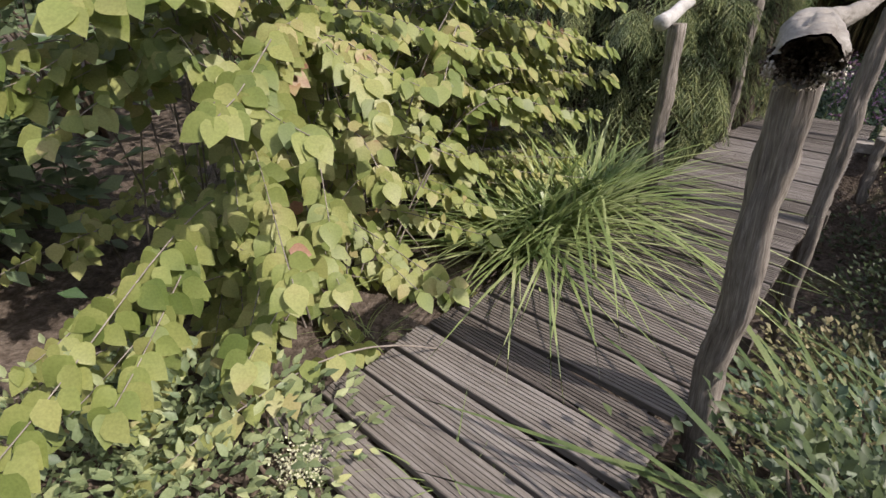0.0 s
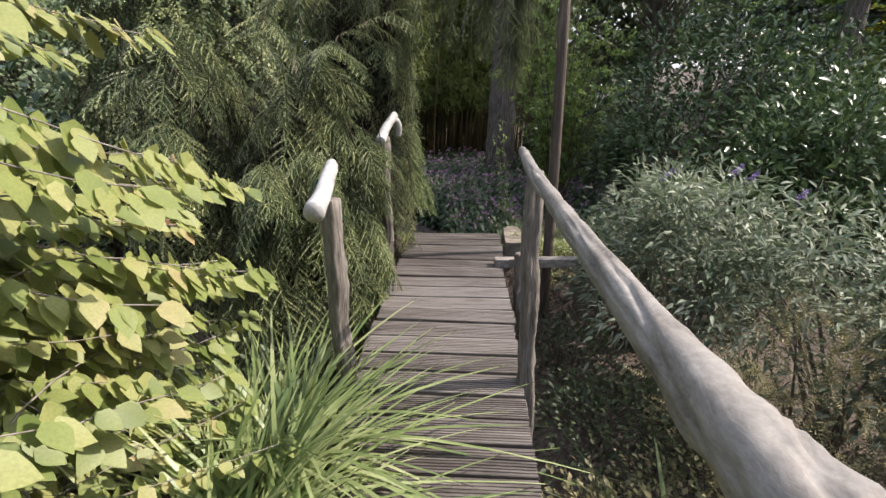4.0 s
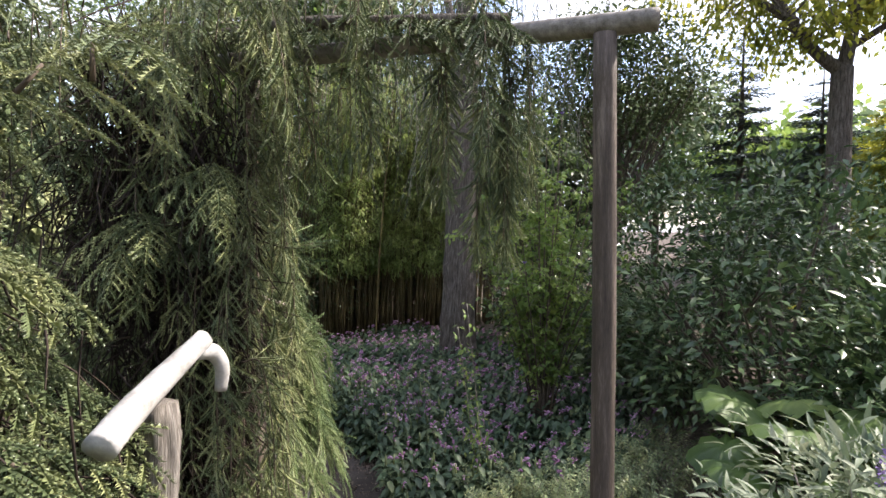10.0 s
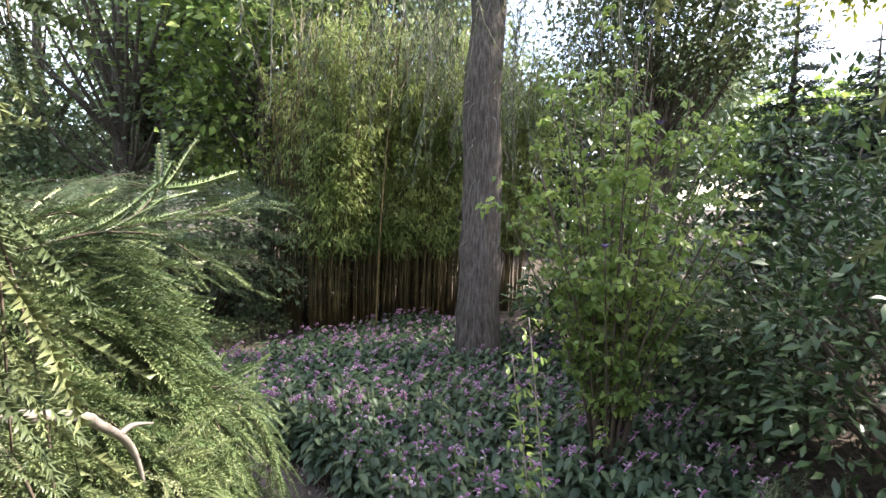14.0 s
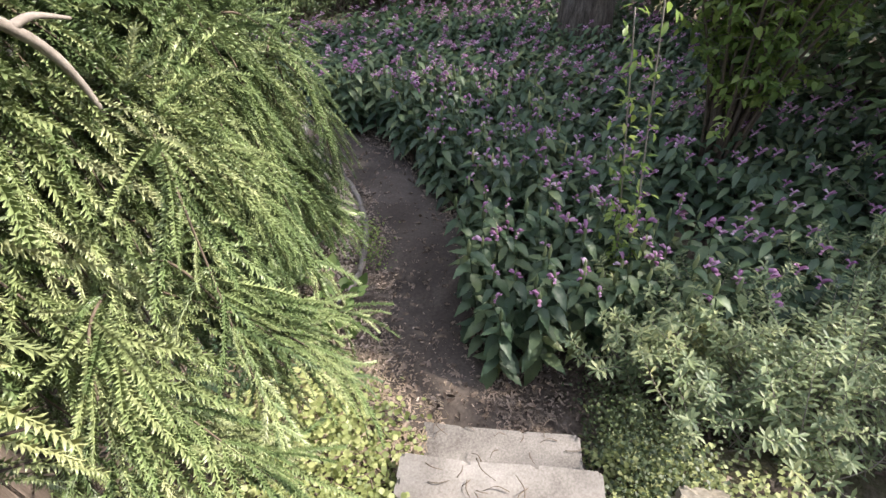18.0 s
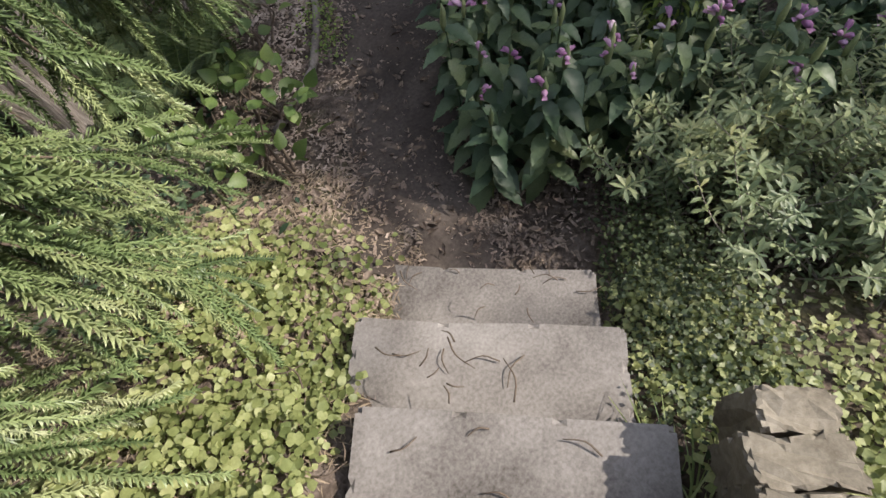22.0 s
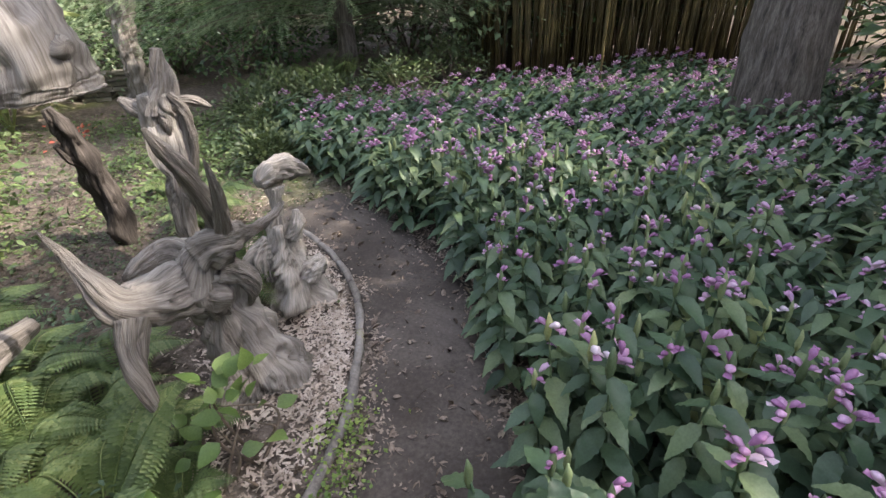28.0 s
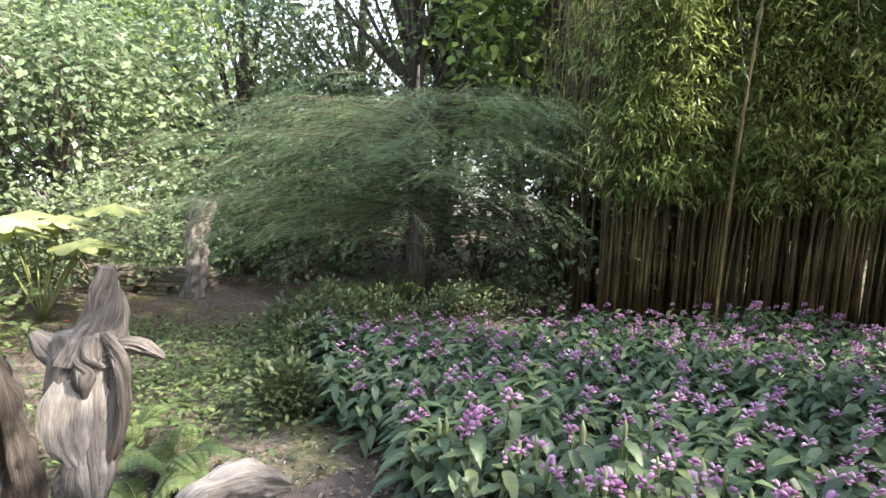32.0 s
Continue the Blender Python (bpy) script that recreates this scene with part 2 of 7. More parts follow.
L_CHELONE = foliage("turtlehead_leaf", [(0.0, (0.030, 0.060, 0.034)), (0.5, (0.070, 0.118, 0.060)), (0.85, (0.15, 0.20, 0.095)), (1.0, (0.24, 0.28, 0.11))], 0.5, 0.28)
L_PINK = foliage("pink_petal", [(0.0, (0.26, 0.10, 0.24)), (0.4, (0.42, 0.20, 0.37)), (0.75, (0.60, 0.37, 0.54)), (1.0, (0.80, 0.67, 0.73))], 0.5, 0.3)
L_EUPH = foliage("blue_green_whorl_leaf", [(0.0, (0.085, 0.13, 0.065)), (0.5, (0.21, 0.265, 0.13)), (0.85, (0.37, 0.41, 0.20)), (1.0, (0.47, 0.48, 0.21))], 0.5, 0.3)
L_COVER = foliage("pale_groundcover_leaf", [(0.0, (0.13, 0.17, 0.055)), (0.45, (0.29, 0.33, 0.125)), (1.0, (0.50, 0.52, 0.25))], 0.5, 0.35)
L_FERN = foliage("fern_frond", [(0.0, (0.055, 0.09, 0.03)), (0.5, (0.105, 0.155, 0.05)), (1.0, (0.22, 0.265, 0.10))], 0.55, 0.35)
L_RUST = foliage("rusty_spirea_leaf", [(0.0, (0.09, 0.10, 0.04)), (0.5, (0.23, 0.215, 0.10)), (1.0, (0.42, 0.35, 0.19))], 0.6, 0.3)
L_BAMBOO = foliage("bamboo_leaf", [(0.0, (0.10, 0.16, 0.05)), (0.5, (0.27, 0.35, 0.10)), (1.0, (0.56, 0.60, 0.22))], 0.42, 0.45, 0.9)
L_TREE = foliage("mid_green_tree_leaf", [(0.0, (0.08, 0.125, 0.06)), (0.5, (0.175, 0.235, 0.12)), (1.0, (0.34, 0.40, 0.23))], 0.5, 0.42, 0.5)
L_GOLD = foliage("golden_tree_leaf", [(0.0, (0.15, 0.19, 0.03)), (0.5, (0.33, 0.35, 0.05)), (1.0, (0.52, 0.48, 0.08))], 0.5, 0.45, 0.5)
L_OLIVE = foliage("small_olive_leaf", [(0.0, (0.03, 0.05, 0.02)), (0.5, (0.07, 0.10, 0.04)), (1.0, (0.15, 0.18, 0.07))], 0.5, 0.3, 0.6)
L_BLUE = foliage("blue_conifer_needle", [(0.0, (0.018, 0.030, 0.027)), (0.5, (0.04, 0.06, 0.05)), (1.0, (0.09, 0.12, 0.095))], 0.6, 0.1, 0.8)
L_CEDAR = foliage("soft_cedar_needle", [(0.0, (0.12, 0.19, 0.10)), (0.5, (0.26, 0.36, 0.19)), (1.0, (0.46, 0.55, 0.31))], 0.5, 0.45, 1.0)
L_PURPLE = foliage("purple_flower", [(0.0, (0.12, 0.07, 0.24)), (1.0, (0.30, 0.22, 0.46))], 0.6, 0.2)
L_RED = foliage("red_leaf", [(0.0, (0.30, 0.05, 0.03)), (1.0, (0.62, 0.17, 0.11))], 0.5, 0.3)
L_CREAM = foliage("cream_floret", [(0.0, (0.42, 0.42, 0.26)), (1.0, (0.68, 0.67, 0.48))], 0.7, 0.2)


def ground_material():
    m, n, l, bsdf = mat_nodes("garden_soil")
    geo = n.new("ShaderNodeNewGeometry")
    a = noise_node(n, l, geo.outputs["Position"], 1.1, 5.0)
    b = noise_node(n, l, geo.outputs["Position"], 22.0, 6.0, (1, 1, 1), 0.7)
    v = n.new("ShaderNodeTexVoronoi")
    v.inputs["Scale"].default_value = 60.0
    l.new(geo.outputs["Position"], v.inputs["Vector"])
    f = maths(n, l, "ADD", maths(n, l, "MULTIPLY", a.outputs["Fac"], 0.35), maths(n, l, "MULTIPLY", b.outputs["Fac"], 0.65))
    r = ramp_node(n, [(0.34, (0.03, 0.023, 0.017)), (0.48, (0.08, 0.063, 0.05)), (0.60, (0.15, 0.122, 0.10)), (0.72, (0.27, 0.23, 0.19))])
    l.new(f, r.inputs["Fac"])
    moss = ramp_node(n, [(0.56, (0, 0, 0)), (0.68, (1, 1, 1))])
    l.new(noise_node(n, l, geo.outputs["Position"], 0.8, 6.0, (1, 1, 1), 0.7).outputs["Fac"], moss.inputs["Fac"])
    mix = n.new("ShaderNodeMixRGB")
    mix.inputs["Color2"].default_value = (0.10, 0.12, 0.028, 1)
    l.new(maths(n, l, "MULTIPLY", moss.outputs["Color"], 0.55), mix.inputs["Fac"])
    l.new(r.outputs["Color"], mix.inputs["Color1"])
    l.new(mix.outputs["Color"], bsdf.inputs["Base Color"])
    bsdf.inputs["Roughness"].default_value = 0.95
    bsdf.inputs["Specular IOR Level"].default_value = 0.15
    bp = n.new("ShaderNodeBump")
    bp.inputs["Strength"].default_value, bp.inputs["Distance"].default_value = 0.8, 0.02
    l.new(maths(n, l, "ADD", f, maths(n, l, "MULTIPLY", v.outputs["Distance"], 0.4)), bp.inputs["Height"])
    l.new(bp.outputs[0], bsdf.inputs["Normal"])
    return m


M_SOIL = ground_material()
M_PATH = surface("trodden_earth", [(0.33, (0.023, 0.018, 0.014)), (0.5, (0.054, 0.043, 0.035)), (0.68, (0.108, 0.09, 0.075))], 2.5, (1, 1, 1), 0.92, 0.5, 60.0, 0.008)

# ---- mesh helpers ----
rng = np.random.default_rng(7)


def raw_mesh(name, verts, faces, mat, smooth=False):
    """A mesh from arrays; faces all have the same number of corners."""
    verts, faces = np.asarray(verts, np.float32), np.asarray(faces, np.int32)
    me = bpy.data.meshes.new(name)
    k = faces.shape[1]
    me.vertices.add(len(verts))
    me.vertices.foreach_set("co", verts.ravel())
    me.loops.add(faces.size)
    me.loops.foreach_set("vertex_index", faces.ravel())
    me.polygons.add(len(faces))
    me.polygons.foreach_set("loop_start", np.arange(0, faces.size, k, dtype=np.int32))
    if smooth:
        me.polygons.foreach_set("use_smooth", np.ones(len(faces), bool))
    me.update(calc_edges=True)
    me.materials.append(mat)
    return me


def thing(name, at, label, category, group=""):
    ob = new(name)
    ob.empty_display_size = 0.1
    ob.location = at
    return tagged(ob, label, category, group)


def part(name, data, mat, parent, label="", kind=""):
    """Links a bmesh or mesh in world coordinates as ONE mesh object under a thing or a part."""
    if isinstance(data, bmesh.types.BMesh):
        me = bpy.data.meshes.new(name)
        data.to_mesh(me)
        data.free()
        me.materials.append(mat)
    else:
        me = data
    ob = new(name, me)
    if parent is not None:
        ob.parent = parent
        m = Matrix.Translation(parent.location) if parent.type == "EMPTY" else Matrix()
        ob.matrix_parent_inverse = m.inverted()
    return tagged(ob, label, kind=kind)


def unit(v):
    v = np.asarray(v, float)
    return v / np.maximum(np.linalg.norm(v, axis=-1, keepdims=True), 1e-9)


def stamp(template, pos, dirs, ups, sizes):
    """Copies of a template (verts, faces; along +x, face up +z) at places, turned and sized, as arrays."""
    tv, tf = template
    pos, dirs = np.asarray(pos, float), unit(dirs)
    y = unit(np.cross(np.broadcast_to(ups, dirs.shape), dirs))
    z = np.cross(dirs, y)
    sizes = np.broadcast_to(np.asarray(sizes, float), (len(pos),)) if np.ndim(sizes) < 2 else np.asarray(sizes, float)
    s = sizes[:, None, None] if sizes.ndim == 1 else sizes[:, None, :]
    w = tv[None] * s
    v = pos[:, None] + w[..., 0:1] * dirs[:, None] + w[..., 1:2] * y[:, None] + w[..., 2:3] * z[:, None]
    f = tf[None] + (np.arange(len(pos)) * len(tv))[:, None, None]
    return v.reshape(-1, 3), f.reshape(-1, tf.shape[1])


def join(chunks):
    vs, fs, k = [], [], 0
    for v, f in chunks:
        vs.append(v), fs.append(f + k)
        k += len(v)
    return np.concatenate(vs), np.concatenate(fs)


def leaf_shape(width=0.6, fold=0.12, droop=0.12, belly=0.42, rows=4):
    """A folded, drooping leaf one unit long, in triangles."""
    v, f = [(0, 0, 0)], []
    for i in range(1, rows):
        t = i / rows
        w = width * 0.5 * math.sin(math.pi * t ** (math.log(0.5) / math.log(belly)))
        z = -droop * t * t
        v += [(t, -w, z + fold * w * 2), (t, 0, z), (t, w, z + fold * w * 2)]
    v.append((1, 0, -droop))
    f += [(0, 2, 1), (0, 3, 2)]
    for i in range(rows - 2):
        a = 1 + i * 3
        for k in (0, 1):
            f += [(a + k, a + k + 1, a + k + 4), (a + k, a + k + 4, a + k + 3)]
    a, tip = 1 + (rows - 2) * 3, len(v) - 1
    f += [(a, a + 1, tip), (a + 1, a + 2, tip)]
    return np.array(v, float), np.array(f)


def toothed(shape, depth):
    """The same leaf with saw teeth along both edges."""
    v, f = shape
    v = v.copy()
    rows = (len(v) - 2) // 3
    for i in range(rows):
        for k in (0, 2):
            v[1 + i * 3 + k, 1] *= 1 + depth * (0.5 if i % 2 else -0.5)
            v[1 + i * 3 + k, 2] += 0.02 * math.sin(i * 1.9 + k)
    return v, f


def blade_shape(segments=6, width=0.03, bend=0.6):
    """A grass blade one unit long that rises along +x and bends towards -z."""
    v, f = [], []
    for i in range(segments + 1):
        t = i / segments
        w = width * 0.5 * (1 - t ** 3) * (0.6 + 0.4 * min(1, t * 4))
        v += [(t * (1 - 0.25 * bend * t), -w, -bend * t ** 1.8), (t * (1 - 0.25 * bend * t), w, -bend * t ** 1.8)]
    for i in range(segments):
        a = i * 2
        f += [(a, a + 1, a + 3), (a, a + 3, a + 2)]
    return np.array(v, float), np.array(f)


def needle_spray(segments=30, spread=0.12, seed=1, per=3, base=0.42):
    """A twig one unit long with needles growing from it on both sides and above, all one piece; triangles."""
    g = np.random.default_rng(seed)
    bow = lambda t: np.array((t, 0.03 * math.sin(t * 4 + seed), -0.12 * t * t))
    v, f = [], []
    for i in range(segments):
        t = i / segments
        a0, b0 = len(v), len(v) + 1
        v += [tuple(bow(t)), tuple(bow(t + base / segments))]
        if i:
            v.append(tuple(bow(t - 0.2 / segments) + np.array((0, 0, -0.006))))
            f.append((prev, a0, len(v) - 1))
        for k in range(per):
            if k % 3 == 2 and i % 2:
                continue
            a = (1.3, -1.3, 0.1)[k % 3] + g.normal() * 0.28
            reach = spread * g.uniform(0.8, 1.15) * (1 - 0.3 * t) * min(1, 0.5 + t * 5)
            v.append(tuple(bow(t) + np.array((reach * 0.72, reach * math.sin(a) * 0.9, reach * math.cos(a) * 0.6))))
            f.append((a0, b0, len(v) - 1))
        prev = b0
    return np.array(v, float), np.array(f)


def shoot_shape(stations=24, reach=0.10, seed=1, droop=0.2, blade=0.011):
    """A needled shoot one unit long: needles stand round the twig, above and at both sides; all one piece, in triangles."""
    g = np.random.default_rng(seed)
    t = np.linspace(0, 1, stations + 1)
    axis = np.stack([t, 0.03 * np.sin(t * 4 + seed), -droop * t * t], 1)
    v, f = [tuple(q) for q in axis], []
    for i in range(stations):
        for k, a in enumerate((1.45, 0.55, -0.55, -1.45)):
            a += g.normal() * 0.25 + (0.3 if i % 2 else -0.3)
            r = reach * g.uniform(0.7, 1.2) * (1 - 0.4 * t[i] ** 3) * min(1, 0.55 + 3 * t[i])
            lean = 0.6 + 0.6 * t[i] ** 2 + g.normal() * 0.1
            tip = axis[i] + np.array((r * lean, r * math.sin(a) * 0.85, r * math.cos(a) * 0.75))
            if k in (1, 2):
                v += [tuple(axis[i] + np.array((0.0, blade * math.cos(a), -blade * math.sin(a)))), tuple(tip)]
                f.append((i, len(v) - 2, len(v) - 1))
            else:
                v.append(tuple(tip))
                f.append((i, i + 1, len(v) - 1))
    return np.array(v, float), np.array(f)


def tube(points, radii, sides=8, wobble=0.0, seed=0, twist=0.0, ridges=0.0, cap=True):
    """A closed limb along points with a radius at each; uneven section; quads as triangles."""
    p, r = np.asarray(points, float), np.asarray(radii, float)
    g = np.random.default_rng(seed)
    d = unit(np.gradient(p, axis=0))
    ref = np.array((0.13, 0.27, 0.95)) if abs(d[0][2]) < 0.9 else np.array((0.95, 0.27, 0.1))
    x = unit(np.cross(d, ref))
    y = np.cross(d, x)
    ph = g.random(5) * 6.28
    a = np.linspace(0, 2 * math.pi, sides, endpoint=False)[None] + twist * np.linspace(0, 1, len(p))[:, None]
    base = np.linspace(0, 2 * math.pi, sides, endpoint=False)[None]
    drift = np.cumsum(g.normal(size=(5, len(p))) * 0.16, axis=1)[:, :, None] * (1.0 if ridges > 0.1 else 0.2)
    shape = 1 + ridges * (np.sin(2 * base + ph[3] + drift[3]) * 0.6 + np.sin(3 * base + ph[0] + drift[0]) * 0.6 - np.abs(np.sin(2.5 * base + ph[1] + drift[1])) * 0.7
                          - np.abs(np.sin(4.5 * base + ph[2] + drift[2])) * 0.5 + 0.5)
    shape = shape + wobble * g.normal(size=(len(p), sides))
    rr = r[:, None] * shape
    v = p[:, None] + rr[..., None] * (np.cos(a)[..., None] * x[:, None] + np.sin(a)[..., None] * y[:, None])
    f = []
    for i in range(len(p) - 1):
        for k in range(sides):
            q, w = i * sides + k, i * sides + (k + 1) % sides
            f += [(q, w, w + sides), (q, w + sides, q + sides)]
    v = v.reshape(-1, 3)
    if cap:
        n = len(v)
        v = np.concatenate([v, p[:1], p[-1:]])
        for k in range(sides):
            f += [(n, (k + 1) % sides, k), (n + 1, (len(p) - 1) * sides + k, (len(p) - 1) * sides + (k + 1) % sides)]
    return v, np.array(f)


def gnarled(points, radii, sides=40, steps=13, seed=0, lump=0.30, crack=0.34, rough=0.10):
    """A weathered root limb: lumps, flutes along the grain and deep cracks."""
    c = smooth_line(points, steps)
    r = np.interp(np.linspace(0, len(points) - 1, len(c)), range(len(points)), radii)
    v, f = tube(c, r, sides, 0.0, seed, 0.8, 0.16)
    n = len(c)
    s = np.concatenate([[0], np.cumsum(np.linalg.norm(np.diff(c, axis=0), axis=1))])
    o = seed * 3.7
    for i in range(n):
        for k in range(sides):
            a = 2 * math.pi * k / sides + 1.6 * s[i] + 0.5 * math.sin(s[i] * 9 + seed)
            q = v[i * sides + k]
            big = noise.noise(Vector(q) * 11 + Vector((o, 0, 0)))
            flute = 1 - abs(noise.noise(Vector((math.cos(a) * 1.9, math.sin(a) * 1.9, s[i] * 3.0 + o)))) * 2
            fine = noise.noise(Vector((math.cos(a) * 6, math.sin(a) * 6, s[i] * 9 + o)))
            v[i * sides + k] = c[i] + (q - c[i]) * max(0.25, 1 + lump * big - crack * max(0, flute) ** 5 + rough * fine)
    return v, f


def set_grain(me, grain):
    a = me.attributes.new("grain", "FLOAT_VECTOR", "POINT")
    a.data.foreach_set("vector", np.asarray(grain, np.float32).ravel())
    return me


def grained(name, points, radii, mat, sides=40, steps=13, seed=0, lump=0.30, crack=0.34, rough=0.10):
    """A weathered limb whose wood grain runs along it and winds slowly round it."""
    me = raw_mesh(name, *gnarled(points, radii, sides, steps, seed, lump, crack, rough), mat, True)
    c = smooth_line(points, steps)
    run = np.concatenate([[0], np.cumsum(np.linalg.norm(np.diff(c, axis=0), axis=1))])
    a = np.linspace(0, 2 * math.pi, sides, endpoint=False)[None] + 0.7 * run[:, None] + seed
    q = np.stack([np.cos(a), np.sin(a), np.broadcast_to(run[:, None] * 2.0 + seed * 1.7, a.shape)], -1).reshape(-1, 3)
    return set_grain(me, np.concatenate([q, q[:1], q[-1:]]))


def smooth_line(points, steps=6):
    """Points joined by a smooth curve (Catmull-Rom)."""
    p = [np.asarray(q, float) for q in points]
    p = [2 * p[0] - p[1]] + p + [2 * p[-1] - p[-2]]
    out = []
    for i in range(1, len(p) - 2):
        for k in range(steps):
            t = k / steps
            out.append(0.5 * (2 * p[i] + (p[i + 1] - p[i - 1]) * t + (2 * p[i - 1] - 5 * p[i] + 4 * p[i + 1] - p[i + 2]) * t * t
                              + (3 * p[i] - p[i - 1] - 3 * p[i + 1] + p[i + 2]) * t ** 3))
    out.append(p[-2])
    return np.array(out)


def limb(points, radii, sides=10, steps=6, **kw):
    c = smooth_line(points, steps)
    t = np.linspace(0, len(points) - 1, len(c))
    return tube(c, np.interp(t, range(len(points)), radii), sides, **kw)


# ---- the lie of the land ----
U, N2 = np.array((0.684, 0.730)), np.array((0.730, -0.684))    # along the bridge, to its right
A0 = np.array((0.757, 1.188))                                   # on the deck's right edge, by the first post


def sl(x, y):
    dx, dy = x - A0[0], y - A0[1]
    return dx * U[0] + dy * U[1], dx * N2[0] + dy * N2[1]


def xy(s, l):
    return A0 + s * U + l * N2


def step01(a, b, v):
    t = np.clip((v - a) / (b - a), 0, 1)
    return t * t * (3 - 2 * t)


def land(x, y):
    """Height of the ground: bank at the start, ditch under the bridge, bank with the steps, lower garden."""
    x, y = np.asarray(x, float), np.asarray(y, float)
    s, l = sl(x, y)
    near = -0.10 - 0.80 * step01(-0.35, 0.9, s - 1.55 * step01(-0.80, -1.0, l) - 0.1 * np.abs(l + 0.4)) + 0.08 * step01(0.4, 3.0, np.abs(l + 0.4))
    ridge = 0.76 * np.exp(-((s - 4.50) / 0.50) ** 2) * np.exp(-((l + 0.4) / 3.2) ** 2)
    left_bank = 0.54 * np.exp(-((s - 5.0) / 0.55) ** 2) * np.exp(-((l + 1.06) / 0.55) ** 2)
    right_bank = 0.45 * np.exp(-((s - 4.9) / 0.6) ** 2) * np.exp(-((l - 0.55) / 0.55) ** 2)
    rough = 0.02 * np.sin(3.1 * x + 1.7 * y) + 0.015 * np.sin(5.3 * y - 2.9 * x + 1)
    z = near + np.maximum(ridge, np.maximum(left_bank, right_bank)) + rough
    stair = step01(4.38, 4.50, s) * step01(5.6, 5.45, s) * step01(-0.62, -0.55, l) * step01(0.12, 0.02, l)
    tread = np.interp(s, [4.4, 4.78, 4.84, 5.04, 5.10, 5.29, 5.35], [-0.36, -0.36, -0.58, -0.58, -0.78, -0.78, -0.90])
    z = z * (1 - stair) + np.minimum(z, tread) * stair
    return z


def land1(x, y):
    return float(land(x, y))

# ---- ground ----
def axis_steps(lo, hi, step, far):
    mid = np.arange(lo, hi + 1e-6, step)
    out = [step * 1.35 ** k for k in range(1, 60)]
    out = np.cumsum([o for o in out])
    out = out[out < far]
    return np.concatenate([(lo - out)[::-1], mid, hi + out])


gx, gy = axis_steps(-2.5, 10.0, 0.1, 900), axis_steps(-1.5, 15.0, 0.1, 900)
GX, GY = np.meshgrid(gx, gy)
gv = np.stack([GX, GY, land(GX, GY)], -1).reshape(-1, 3)
gv[:, 2] += 0.012 * rng.normal(size=len(gv)) * (np.abs(gv[:, 0]) < 20)
ii = (np.arange(len(gy) - 1)[:, None] * len(gx) + np.arange(len(gx) - 1)[None]).ravel()
gf = np.stack([ii, ii + 1, ii + 1 + len(gx), ii + len(gx)], 1)
ground = part("ground", raw_mesh("ground", gv, gf, M_SOIL, True), M_SOIL, None)
tagged(ground, "bare brown garden soil with moss and litter", "ground", kind="structure")

# earth path through the lower garden, a thin crowned sheet on the soil
PATH_MID = smooth_line([(3.98, 5.42), (4.20, 5.80), (4.50, 6.30), (4.78, 6.85), (4.93, 7.45), (4.92, 8.15), (4.66, 8.85), (4.30, 9.5), (3.9, 10.4), (3.4, 11.6), (3.0, 12.6)], 8)
pd = unit(np.gradient(PATH_MID, axis=0))
pn = np.stack([-pd[:, 1], pd[:, 0]], 1)
pv, pf = [], []
for i, (c, q) in enumerate(zip(PATH_MID, pn)):
    for k in range(9):
        o = (k - 4) / 4
        e = c + q * o * (0.33 + 0.05 * math.sin(i * 0.9 + (2 if o > 0 else 0)) + 0.0)
        pv.append((e[0], e[1], land1(e[0], e[1]) + 0.022 * (1 - abs(o) ** 3) + 0.004 - 0.03 * (abs(o) == 1)))
for i in range(len(PATH_MID) - 30):
    for k in range(8):
        a = i * 9 + k
        pf.append((a, a + 9, a + 10, a + 1))
path = part("path", raw_mesh("path", pv, pf, M_PATH, True), M_PATH, None)
tagged(path, "narrow path of trodden brown earth", "path", kind="structure")

# ---- footbridge ----
def rand_dirs0(n, g):
    return unit(g.normal(size=(n, 3)))




def rib_plank(length, width, thick, ribs, seed):
    """A ribbed deck board: local x along its length, y across, top at z = 0."""
    g = np.random.default_rng(seed)
    prof = [(-width / 2, -thick), (-width / 2, -0.004), (-width / 2 + 0.003, 0)]
    pitch = (width - 0.006) / ribs
    for i in range(ribs):
        y0 = -width / 2 + 0.003 + i * pitch
        prof += [(y0 + pitch * 0.58, 0.0), (y0 + pitch * 0.70, -0.0045), (y0 + pitch * 0.9, -0.0045)] if i < ribs - 1 else []
        if i < ribs - 1:
            prof += [(y0 + pitch, 0.0)]
    prof += [(width / 2 - 0.003, 0), (width / 2, -0.004), (width / 2, -thick)]
    n, v, f = len(prof), [], []
    for k, t in enumerate((-0.5, -0.17, 0.17, 0.5)):
        sag = g.normal() * 0.002
        v += [(t * length + (g.normal() * 0.004 if abs(t) == 0.5 else 0), y, z + sag) for y, z in prof]
    for k in range(3):
        for i in range(n):
            j = (i + 1) % n
            f.append((k * n + i, k * n + j, (k + 1) * n + j, (k + 1) * n + i))
    me = bpy.data.meshes.new("plank")
    me.from_pydata(v, [], f + [tuple(range(n))[::-1], tuple(range(3 * n, 4 * n))])
    me.materials.append(M_DECK)
    return me


bridge = thing("footbridge", (*xy(1.8, -0.43), -0.02), "narrow wooden footbridge of weathered grey ribbed boards", "bridge")


